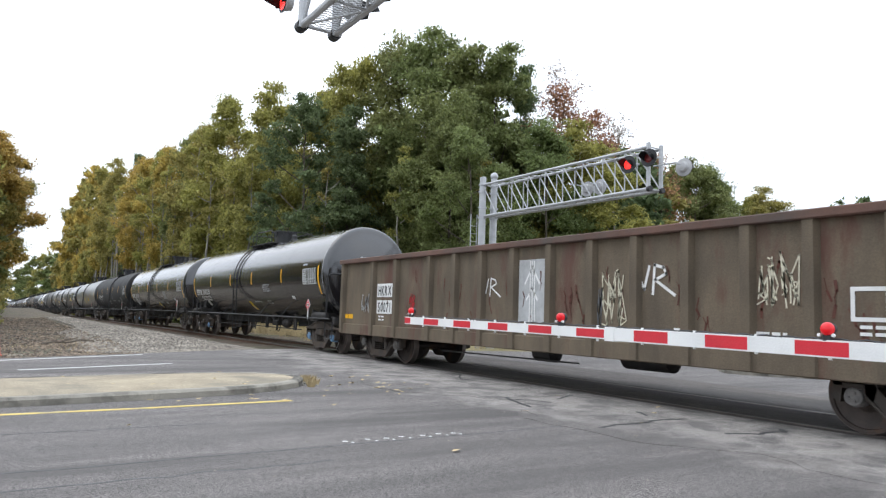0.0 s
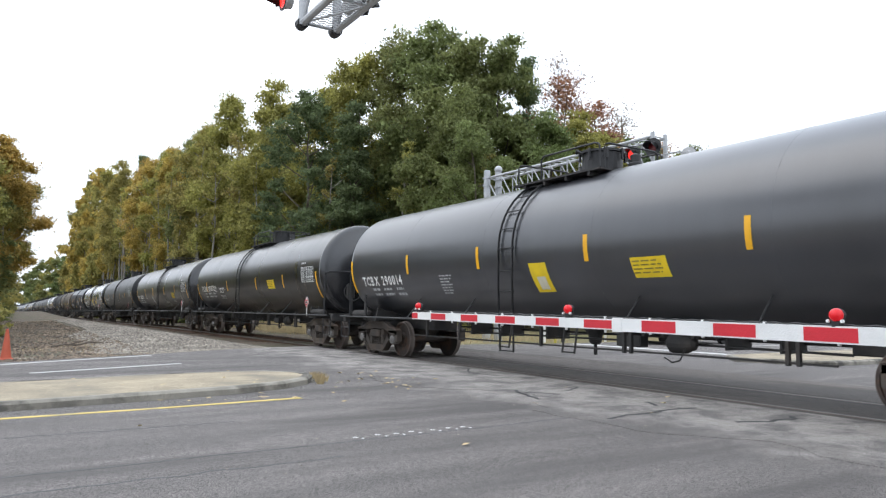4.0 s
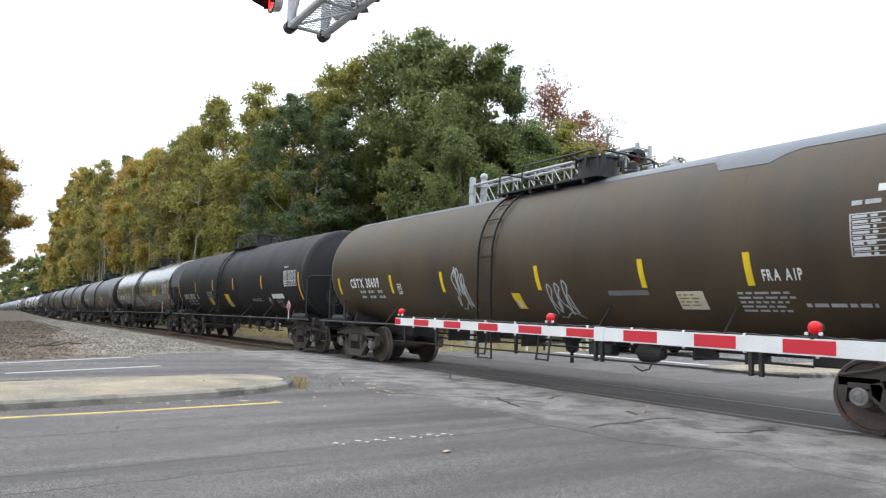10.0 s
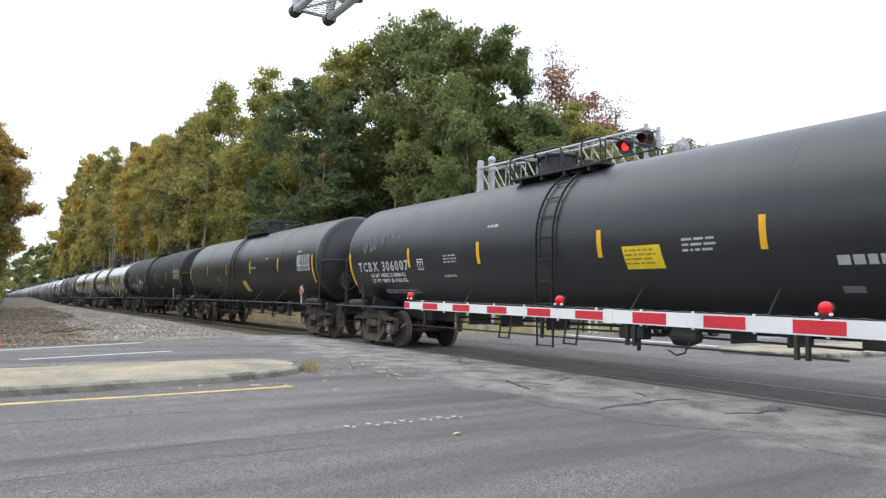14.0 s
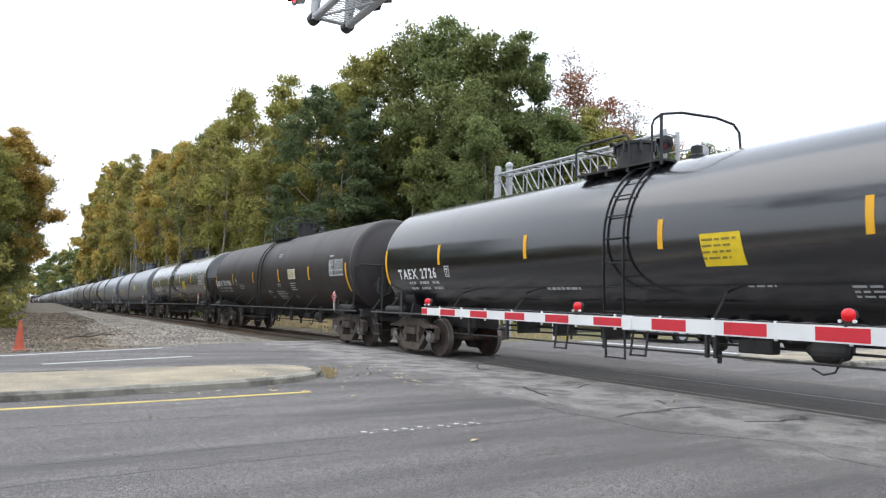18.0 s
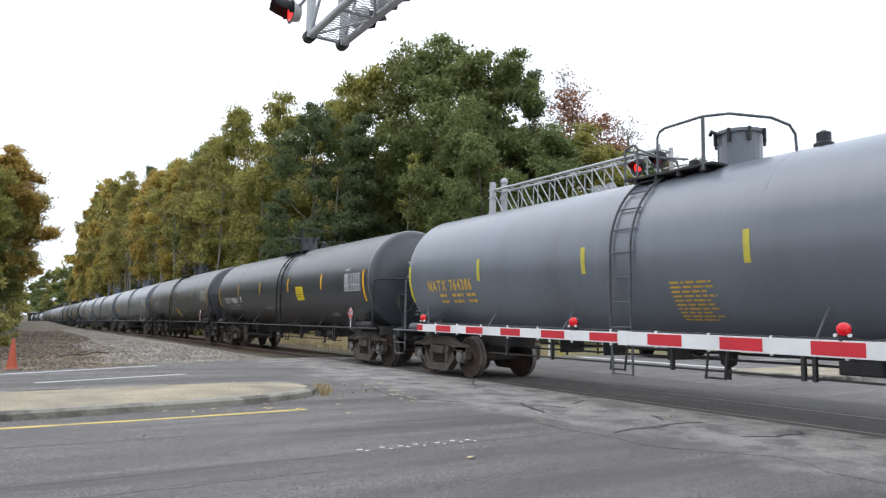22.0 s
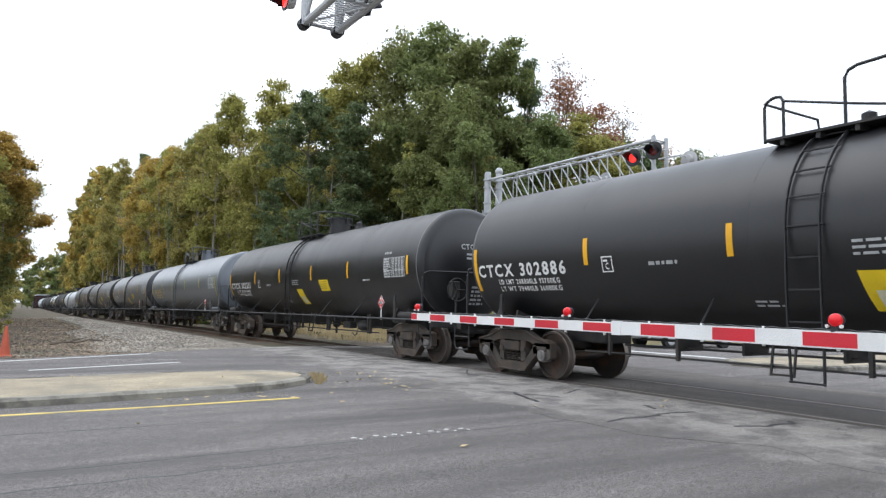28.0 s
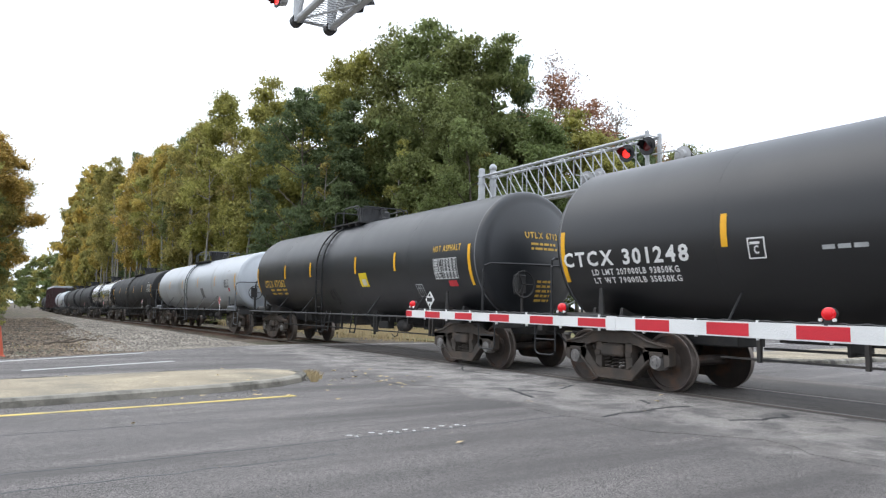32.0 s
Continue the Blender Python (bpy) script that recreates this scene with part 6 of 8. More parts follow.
def cantilever(name, x, w, y_tip, y_base, z_low, high, mast_y, label, bays, lamps):
    top = thing(name, label, "signal gantry")
    xs = (x - w / 2, x + w / 2)
    for xx in xs:
        for z in (z_low, z_low + high):
            bm = bmesh.new()
            tube(bm, [(xx, y_tip, z), (xx, y_base, z)], 0.05, 10)
            part("chord", bm, M["galv"], top)
        bm = bmesh.new()
        for i in range(bays):
            y0, y1 = y_base + (y_tip - y_base) * i / bays, y_base + (y_tip - y_base) * (i + 1) / bays
            tube(bm, [(xx, y0, z_low), (xx, y0, z_low + high)], 0.022, 6)
            if i < bays:
                tube(bm, [(xx, y0, z_low + high), (xx, y1, z_low)], 0.022, 6)
        part("lattice", bm, M["galv"], top)
        bm = bmesh.new()
        tube(bm, [(xx, y_tip, z_low - 0.04), (xx, y_tip, z_low + high + 0.12)], 0.065, 12)
        part("end_post", bm, M["galv"], top)
    for z in (z_low, z_low + high):
        bm = bmesh.new()
        for i in range(bays + 1):
            y0 = y_base + (y_tip - y_base) * i / bays
            tube(bm, [(xs[0], y0, z), (xs[1], y0, z)], 0.022, 6)
            if i < bays:
                y1 = y_base + (y_tip - y_base) * (i + 1) / bays
                tube(bm, [(xs[i % 2], y0, z), (xs[1 - i % 2], y1, z)], 0.016, 5)
        part("cross_bracing", bm, M["galv"], top)
    for xx in xs:
        bm = bmesh.new()
        lathe(bm, [(-0.06, 0.085), (0.06, 0.085), (0.065, 0.02)], "y", 14, (xx, y_tip + math.copysign(0.04, y_tip - y_base), z_low))
        part("end_cap", bm, M["black"], top)
    bm = bmesh.new()
    step = 0.07
    n = int(abs(y_base - y_tip) / step)
    for k in range(n):
        y = y_tip + (y_base - y_tip) * (k + 0.5) / n
        tube(bm, [(xs[0] + w * j / 8, y + (0.02 if j % 2 else -0.02), z_low + 0.01) for j in range(9)], 0.007, 4)
    part("grating", bm, M["grating"], top, "zigzag steel grating walkway")
    for xx in xs:
        bm = bmesh.new()
        lathe(bm, [(-0.1, 0.2), (0.0, 0.17), (z_low + high + 0.3, 0.13), (z_low + high + 0.32, 0.1)], "z", 18, (xx, mast_y, 0))
        part("mast", bm, M["galv"], top)
        for z in (z_low - 0.05, z_low + 0.35, z_low + high - 0.3, z_low + high):
            bm = bmesh.new()
            lathe(bm, [(z - 0.03, 0.175), (z + 0.03, 0.175)], "z", 18, (xx, mast_y, 0))
            part("collar", bm, M["galv"], top)
    bm = bmesh.new()
    bmesh.ops.create_uvsphere(bm, u_segments=18, v_segments=12, radius=0.16, matrix=Matrix.Translation((xs[1], mast_y, z_low + high + 0.42)))
    part("bell", bm, M["galv"], top, smooth=True)
    bm = bmesh.new()
    for xx in (xs[0] - 0.35, xs[0] - 0.05):
        tube(bm, [(xx, mast_y + 0.28, 0.3), (xx, mast_y + 0.28, z_low + 0.1)], 0.02, 6)
    for k in range(15):
        tube(bm, [(xs[0] - 0.35, mast_y + 0.28, 0.5 + 0.31 * k), (xs[0] - 0.05, mast_y + 0.28, 0.5 + 0.31 * k)], 0.012, 5)
    part("ladder", bm, M["galv"], top)
    for y, dx, z, turn, lit in lamps:
        bm = bmesh.new()
        inside = min(max(y, min(y_tip, y_base) + 0.05), max(y_tip, y_base) - 0.05)
        tube(bm, [(x + dx, y, z + 0.05), (x, y, z + 0.08), (x, inside, z + 0.1)], 0.025, 6)
        part("lamp_bracket", bm, M["galv"], top)
        signal_lamp(top, pose(x + dx, y, z, 0, 0, turn), lit, board=x > 0)
    return top


cantilever("cantilever_signal", 6.8, 0.56, 14.15, 22.6, 5.22, 1.28, 22.6, "galvanised steel truss cantilever with red flashing lamps beyond the train", 9,
           [(14.75, -0.5, 6.02, 8, True), (13.95, -0.5, 6.1, 8, False), (13.4, 0.4, 5.85, 188, False), (16.9, 0.5, 5.75, 188, False), (17.5, 0.5, 5.75, 188, False)])
cantilever("cantilever_signal", -6.22, 0.5, 9.0, -3.0, 5.2, 1.3, -3.2, "galvanised steel truss cantilever overhead with grating walkway", 12,
           [(10.3, -0.1, 6.08, -2, True), (8.62, 0.36, 5.44, 184, False), (7.95, 0.36, 5.46, 184, False)])


def gate():
    top = thing("crossing_gate", "lowered red and white striped crossing gate arm with red lamps", "crossing gate")
    x, z, step = -4.46, 1.17, 0.4064
    tip, joint, root = 9.32, 9.15 - 10.2 * step, -1.6
    xat = lambda y: x - (9.15 - y) * 0.0272
    zat = lambda y: z - (9.15 - y) * 0.0077
    def rod(bm, y0, y1, h, w, grow=0.0):
        vs = []
        for y in (y0, y1):
            for dx, dz in ((-w / 2, -h / 2 - grow), (w / 2, -h / 2 - grow), (w / 2, h / 2 + grow), (-w / 2, h / 2 + grow)):
                vs.append(bm.verts.new((xat(y) + dx, y, zat(y) + dz)))
        bm.faces.new(vs[:4])
        bm.faces.new(vs[4:][::-1])
        for i in range(4):
            bm.faces.new((vs[i], vs[i + 4], vs[(i + 1) % 4 + 4], vs[(i + 1) % 4]))
    bm = bmesh.new()
    rod(bm, tip, joint, 0.108, 0.05)
    outer = part("arm_tip_section", bm, M["gate_white"], top)
    bm = bmesh.new()
    rod(bm, joint + 0.05, root, 0.128, 0.06)
    inner = part("arm_base_section", bm, M["gate_white"], top)
    for i in range(-1, 26, 2):
        y0, y1 = min(9.15 - i * step, tip + 0.002), 9.15 - (i + 1) * step
        bm = bmesh.new()
        big = y1 < joint
        rod(bm, y0, y1, (0.128 if big else 0.108) - 0.024, (0.06 if big else 0.05) + 0.006)
        part("red_stripe", bm, M["gate_red"], inner if big else outer)
    bm = bmesh.new()
    rod(bm, joint + 0.06, joint - 0.06, 0.14, 0.075)
    part("joint_collar", bm, M["gate_white"], top)
    bm = bmesh.new()
    pts = []
    for k in range(170):
        y = tip - 0.3 - k * (tip - 0.3 + 1.0) / 170
        pts.append((xat(y), y, zat(y) + 0.072 + 0.006 * math.sin(k * 1.9)))
    tube(bm, pts, 0.0065, 4)
    part("cable", bm, M["black"], top)
    for k in range(14):
        bm = bmesh.new()
        y = 8.8 - k * 0.6
        rod(bm, y + 0.01, y - 0.01, 0.16, 0.02)
        part("cable_clip", bm, M["gate_white"], top)
    for y in (9.15, 5.76, 2.81):
        for_z = zat(y) + 0.06
        bm = bmesh.new()
        box(bm, xat(y) - 0.03, xat(y) + 0.03, y - 0.035, y + 0.035, for_z - 0.01, for_z + 0.045, 0.008)
        lathe(bm, [(-0.03, 0.042), (0.0, 0.05), (0.03, 0.042)], "x", 18, (xat(y) + 0.018, y, for_z + 0.085))
        lamp = part("gate_lamp", bm, M["black"], top, "red gate arm lamp in black housing")
        bm = bmesh.new()
        bmesh.ops.create_uvsphere(bm, u_segments=18, v_segments=10, radius=0.05, matrix=Matrix.Translation((xat(y) - 0.012, y, for_z + 0.085)))
        part("lens", bm, M["lens"], lamp, "red domed lens", smooth=True)
        for d in (-1, 1):
            bm = bmesh.new()
            lathe(bm, [(-0.01, 0.013), (0.01, 0.013)], "x", 10, (xat(y) - 0.03, y + d * 0.052, for_z + 0.04))
            part("clamp_nut", bm, M["gate_white"], lamp)
    bm = bmesh.new()
    lathe(bm, [(-0.05, 0.2), (0.0, 0.16), (0.05, 0.075), (2.9, 0.065), (2.92, 0.02)], "z", 16, (-4.62, -2.0, 0))
    part("gate_mast", bm, M["galv"], top)
    bm = bmesh.new()
    box(bm, -4.8, -4.42, -1.95, -1.5, 0.85, 1.5, 0.03)
    part("gate_mechanism", bm, M["galv"], top)


gate()


# ---- trees ----
def tree_mesh(seed, high, spread, leaf, count, base=0.12, conic=False, lobes=17, clumps=420, trunk=0.16, fine=0.16):
    """Trunk with limbs; each limb carries a lobe of leaf sprays, so that the crown has an uneven outline and gaps."""
    r = random.Random(seed)
    bm = bmesh.new()
    bend = [(0, 0)] + [(r.uniform(-0.35, 0.35) * k / 3, r.uniform(-0.35, 0.35) * k / 3) for k in range(1, 6)]
    spine = [(bend[k][0], bend[k][1], high * 0.95 * k / 5) for k in range(6)]
    rings = []
    for k, p in enumerate(spine):
        rad = trunk * (1 - 0.16 * k) * (1.35 if k == 0 else 1)
        rings.append([bm.verts.new((p[0] + rad * math.cos(j * math.tau / 8), p[1] + rad * math.sin(j * math.tau / 8), p[2])) for j in range(8)])
    for a, b in zip(rings, rings[1:]):
        for j in range(8):
            bm.faces.new((a[j], a[(j + 1) % 8], b[(j + 1) % 8], b[j]))
    boughs = []
    for i in range(lobes):
        g = (i + r.random()) / lobes
        wide = spread * ((1.08 - g) if conic else 0.5 + 0.62 * math.sin(math.pi * min(1, 0.1 + 0.85 * g)))
        size = spread * r.uniform(0.26, 0.46) * (0.75 if conic else 1.0) * (1 - 0.45 * g ** 3)
        a, d = i * 2.399 + r.uniform(-0.6, 0.6), max(0.0, wide - size) * r.uniform(0.45, 1.1) * (1 - 0.75 * g ** 5)
        c = Vector((d * math.cos(a), d * math.sin(a), min(high * (base + (1 - base) * (0.06 + 0.9 * g)) + r.uniform(-0.5, 0.5), high - size * 0.45)))
        boughs.append((c, size))
        z = max(high * base * 0.8, c.z - d * r.uniform(0.5, 0.95))
        tube(bm, [(0, 0, z), (c.x * 0.45, c.y * 0.45, z + (c.z - z) * 0.4), tuple(c)], trunk * 0.3, 5)
    for k in range(3):
        boughs.append((Vector((r.uniform(-0.12, 0.12) * spread, r.uniform(-0.12, 0.12) * spread, high * (0.985 - 0.055 * k))), spread * (0.15 + 0.07 * k)))
    sprays = []
    for i in range(clumps):
        c, size = boughs[i % lobes] if i < lobes else r.choices(boughs, [b[1] ** 2 for b in boughs])[0]
        u = Vector((r.gauss(0, 1), r.gauss(0, 1), r.gauss(0, 0.85) + 0.15)).normalized() * size * r.uniform(0.25, 1.12)
        p = c + Vector((u.x, u.y, u.z * (0.55 if conic else 0.8)))
        sprays.append((p, spread * fine * r.uniform(0.55, 1.3)))
        if i % 5 == 0:
            tube(bm, [tuple(c), tuple(c + (p - c) * 0.5 + Vector((0, 0, 0.1))), tuple(p)], trunk * 0.1, 3)
    verts, faces = [], []
    for _ in range(count):
        c, rad = sprays[r.randrange(len(sprays))]
        p = c + Vector((r.gauss(0, 0.5), r.gauss(0, 0.5), r.gauss(-0.1, 0.33))) * rad
        s = leaf * r.uniform(0.5, 1.4)
        q = Euler((r.uniform(-1.2, 1.2), r.uniform(-1.2, 1.2), r.uniform(0, 6.28))).to_matrix()
        base_i = len(verts)
        for x, y in ((-0.5, -0.3), (0.6, 0.0), (-0.35, 0.42)):
            v = q @ Vector((x * s, y * s, 0.12 * s * (abs(x) - 0.3)))
            verts.append((p.x + v.x, p.y + v.y, p.z + v.z))
        faces.append((base_i, base_i + 1, base_i + 2))
    return bm, verts, faces


def make_tree(name, seed, high, spread, leaf_material, leaf=0.235, count=34000, bark="bark", label="", category="tree", **kw):
    top = thing(name, label, category)
    wood, verts, faces = tree_mesh(seed, high, spread, leaf, count, **kw)
    part("trunk", wood, M[bark], top)
    me = bpy.data.meshes.new("crown")
    me.from_pydata(verts, [], faces)
    me.materials.append(M[leaf_material])
    crown = new("crown", me)
    crown.parent = top
    return top


KIND = {
    "green": [make_tree("broadleaf_tree", 11 + k, 20, 4.6, "leaf_green", label="tall green broadleaf tree in early autumn") for k in range(3)],
    "olive": [make_tree("broadleaf_tree", 21 + k, 20, 4.3, "leaf_olive", label="tall olive-green broadleaf tree turning yellow", bark="palebark", base=0.2) for k in range(3)],
    "gold": [make_tree("broadleaf_tree", 31 + k, 20, 3.9, "leaf_gold", label="tall slender tree with golden autumn leaves", bark="palebark", base=0.27) for k in range(2)],
    "pine": [make_tree("pine_tree", 41 + k, 20, 4.6, "leaf_pine", leaf=0.22, count=38000, label="dense dark green pine", base=0.06, lobes=30, clumps=640, conic=k == 1, fine=0.11) for k in range(2)],
    "red": [make_tree("broadleaf_tree", 51, 20, 4.0, "leaf_red", leaf=0.2, count=8500, label="thin russet autumn tree", base=0.3, clumps=240, fine=0.2)],
    "bare": [make_tree("broadleaf_tree", 61, 20, 3.6, "leaf_bare", leaf=0.15, count=5000, label="nearly bare grey-brown tree", base=0.4, bark="palebark", clumps=300, fine=0.2)],
    "pole": [make_tree("broadleaf_tree", 91 + k, 20, 2.0, "leaf_olive", leaf=0.22, count=2200, label="slender pale trunk with sparse leaves", base=0.5, bark="palebark", lobes=8, clumps=60, trunk=0.19, fine=0.25) for k in range(2)],
    "bush": [make_tree("bush", 71 + k, 4.0, 2.4, "leaf_green" if k else "leaf_olive", leaf=0.2, count=5000, base=0.02, lobes=9, clumps=70, trunk=0.05, label="leafy green bush beside the railway", category="bush") for k in range(2)],
}
FAR = {k: [make_tree("pine_tree" if k == "pine" else "broadleaf_tree", s, 20, 4.6, m, leaf=0.6, count=7000, base=0.06, clumps=200, label=t) for s in (81, 82)]
       for k, m, t in (("green", "leaf_green", "green tree deep in the wood"), ("olive", "leaf_olive", "olive-green tree deep in the wood"), ("gold", "leaf_gold", "golden autumn tree in the distance"),
                       ("pine", "leaf_pine", "dark pine in the distance"), ("red", "leaf_red", "russet tree in the distance"))}
PLANTED = 0


def plant(kind, x, y, high, wide=1.0, far=False):
    """Another tree of that kind, scaled to its height."""
    global PLANTED
    store = FAR if (far or math.hypot(x, y) > 150) and kind in FAR else KIND
    src = store[kind][PLANTED % len(store[kind])]
    PLANTED += 1
    m = pose(x, y, ground_height(x, y) - 0.13, 0, 0, PLANTED * 97 % 360)
    ob = copy_thing(src, m)
    full = 4.0 if kind == "bush" else 20.0
    s = high / full
    ob.scale = (s * wide, s * wide, s * (1.0 if kind == "bush" else 1.045))
    return tagged(ob, group="trees of the wood" if kind != "bush" else "bushes")


# the wood's front, from the near corner into the distance
for row in (("olive", 9.0, 69, 21.6, 1.0), ("olive", 10.2, 60, 21.0, 1.0), ("pine", 9.5, 50, 17.4, 1.0), ("pine", 11, 45, 15.5, 1.15), ("olive", 13, 54, 20.4, 0.95), ("olive", 14.5, 51, 22.0, 0.9),
            ("green", 16, 48.5, 22.8, 0.9), ("green", 17.2, 45, 22.8, 0.95), ("green", 18.2, 41.5, 20.6, 1.05), ("green", 15, 38, 15.5, 1.05), ("green", 20.5, 40.2, 20.6, 0.95), ("pine", 23.5, 41, 20.0, 0.7),
            ("bare", 29, 43.5, 22, 1.0), ("red", 26, 40, 19, 1.1), ("red", 30, 40.5, 18, 1.2), ("bare", 33.5, 41, 18, 1.2), ("olive", 24.5, 36, 15, 1.2), ("red", 34, 37.5, 14.5, 1.2), ("green", 19, 33, 13.5, 1.1), ("green", 13, 33, 12, 1.1), ("olive", 23, 31, 11, 1.2)):
    plant(*row)
for row in (("olive", 8.5, 78, 20.6, 0.95), ("green", 9.2, 84, 21.6, 0.9), ("gold", 8.0, 91, 20.8, 0.9), ("olive", 8.3, 99, 21.6, 0.9), ("gold", 7.9, 107, 22.2, 0.9), ("gold", 8.5, 115, 23.4, 0.85),
            ("pine", 9.4, 124, 26.0, 0.75), ("olive", 7.9, 133, 26.4, 0.8), ("gold", 8.4, 145, 26.4, 0.8), ("olive", 8.2, 155, 29.5, 0.75), ("gold", 7.8, 166, 30.5, 0.75), ("olive", 7.6, 177, 31.0, 0.75), ("gold", 7.4, 190, 31.0, 0.75), ("olive", 7.6, 203, 30.0, 0.7),
            ("green", 8, 215, 16, 1.2), ("olive", 8, 238, 17, 1.2), ("green", 8, 262, 18.5, 1.2), ("green", 8, 295, 20.5, 1.2), ("olive", 8, 340, 23, 1.1), ("green", 7, 390, 25, 1.1), ("green", 6.5, 450, 24, 1.0), ("green", 6.5, 520, 25, 1.0), ("green", 6, 620, 27, 1.0), ("green", -2, 640, 25, 1.0), ("olive", -10, 640, 23, 1.0), ("green", -18, 640, 22, 1.0)):
    plant(*row)
for x, y, h in ((6.6, 66, 15), (6.9, 73, 16), (6.7, 80, 14), (6.4, 92, 17), (6.6, 99, 15), (6.3, 110, 18), (6.5, 121, 18), (8.0, 58, 14), (9.8, 46, 12), (12.5, 40, 12), (6.4, 137, 20), (16.5, 36, 11),
                (6.7, 86, 18), (7.2, 95.5, 16), (6.9, 104, 20), (7.4, 113, 17), (6.2, 116, 20), (7.0, 127, 21), (6.6, 132, 18), (7.3, 141, 21), (7.2, 150, 22), (8.2, 160, 22), (7.8, 63, 17), (7.4, 76, 19)):
    plant("pole", x, y, h)
for kind, x, y, h in (("olive", 14, 62, 16.5), ("gold", 13, 70, 18), ("green", 15, 76, 17), ("olive", 12.5, 66, 17.5), ("green", 14, 86, 18)):
    plant(kind, x, y, h, 1.1)
# deeper rows that close the gaps
rw = random.Random(77)
for k in range(46):
    y = 40 + k * 4.0
    plant(rw.choice(("green", "olive", "green", "gold" if y > 90 else "green")), rw.uniform(14, 19) + (6 if y < 60 else 0), y, rw.uniform(14, 18) if y < 120 else rw.uniform(17, 21), 1.15, far=True)
for k in range(24):
    plant(rw.choice(("green", "olive", "pine")), rw.uniform(21, 34), 34 + k * 2.0, rw.uniform(11, 15), 1.2, far=True)
# undergrowth along the track
for k in range(40):
    y = 31 + k * 3.4
    plant("bush", rw.uniform(5.6, 8.5) + (4 if y < 44 else 0), y, rw.uniform(2.5, 5.0), 1.2)
# woods beyond the road
for x, y, h, kind in ((40, 47, 17.5, "green"), (44, 47, 17, "green"), (48, 44, 17, "green"), (52, 45, 17, "green"), (56, 42, 15, "olive"), (42, 50, 18, "green"), (46, 48, 17.5, "olive"), (50, 47.5, 17.5, "green"), (54, 46, 16, "green"), (58, 45, 14.5, "olive"), (60, 41, 13, "green"), (64, 43, 12.5, "red"), (68, 40, 11.5, "green"), (47, 52, 16, "olive"),
                      (100, 58, 20.3, "pine"), (108, 57, 21.5, "pine"), (113, 60, 22, "green"), (120, 54, 23, "pine"), (128, 52, 23.5, "green"), (136, 48, 24, "pine"), (80, 52, 12, "green"), (86, 50, 12, "olive"),
                      (140, 40, 22, "green"), (150, 30, 22, "olive"), (150, 15, 22, "green"), (150, 0, 21, "green")):
    plant(kind, x, y, h, 1.1 if x < 75 else 0.8, far=x > 75)
# the near side of the line
for kind, x, y, h, w in (("olive", -9.9, 41, 9.0, 1.05), ("gold", -9.9, 40, 9.2, 1.15), ("red", -10.6, 45, 9.6, 1.2), ("green", -11.5, 39, 9.0, 1.1), ("gold", -11.3, 46, 9.8, 1.1), ("green", -12.6, 35, 9.5, 1.0), ("olive", -12.3, 52, 10.5, 1.1), ("olive", -11.2, 36, 8.6, 1.0), ("gold", -13.0, 44, 10.8, 1.1), ("olive", -10.4, 50, 9.8, 1.0), ("olive", -10.7, 57, 10.5, 1.0), ("green", -13.2, 31, 9.0, 1.0),
                         ("green", -12.2, 72, 12, 1.0), ("olive", -12.4, 92, 12, 1.1), ("green", -12.6, 120, 13, 1.1), ("green", -12.8, 160, 14, 1.2), ("olive", -13, 210, 15, 1.2), ("green", -12.5, 280, 15, 1.3),
                         ("bush", -11.6, 28.5, 3.6, 1.0), ("bush", -12.2, 25, 3.4, 1.0), ("bush", -10.2, 34, 1.7, 0.9), ("bush", -11.0, 40, 3.4, 0.8), ("bush", -10.6, 53, 4.5, 0.9), ("bush", -10.4, 85, 4.5, 1.0), ("bush", -10.2, 105, 5.5, 1.0), ("bush", -10, 130, 6.5, 1.0), ("bush", -9.5, 170, 8, 1.0), ("bush", -10.7, 62, 5, 0.9), ("bush", -10.8, 74, 5.5, 1.0), ("bush", -11.4, 31, 2.6, 0.9), ("bush", -12.6, 21.5, 3.0, 0.9), ("bush", -10.9, 48, 3.6, 0.8), ("bush", -13.2, 23, 3.5, 1.1)):
    plant(kind, x, y, h, w)
for group in (*KIND.values(), *FAR.values()):
    for ob in group:
        for o in (*ob.children_recursive, ob):
            bpy.data.objects.remove(o)


# ---- beyond the crossing: fence, posts, cars, a low building ----
def rail_fence():
    top = thing("rail_fence", "low dark pipe rail fence on the verge", "fence", kind="structure")
    for k in range(14):
        bm = bmesh.new()
        y = 21.4 + 0.25 * k
        x = 9.4 + 1.9 * k
        tube(bm, [(x, y, -0.1), (x, y, 0.75)], 0.05, 6)
        part("post", bm, M["black"], top)
    for z in (0.28, 0.68):
        bm = bmesh.new()
        tube(bm, [(9.4, 21.4, z), (9.4 + 1.9 * 13, 21.4 + 0.25 * 13, z)], 0.04, 6)
        part("rail", bm, M["black"], top)


rail_fence()
for x, y, c in ((8.3, 21.2, "gate_white"), (8.6, 20.9, "fadeyellow"), (11.0, 21.0, "gate_white"), (11.4, 21.0, "gate_white")):
    bm = bmesh.new()
    lathe(bm, [(-0.1, 0.05), (0.9, 0.05), (0.95, 0.02)], "z", 12, (x, y, 0))
    solo("marker_post", bm, M[c], "slim utility marker post in the grass", "post")


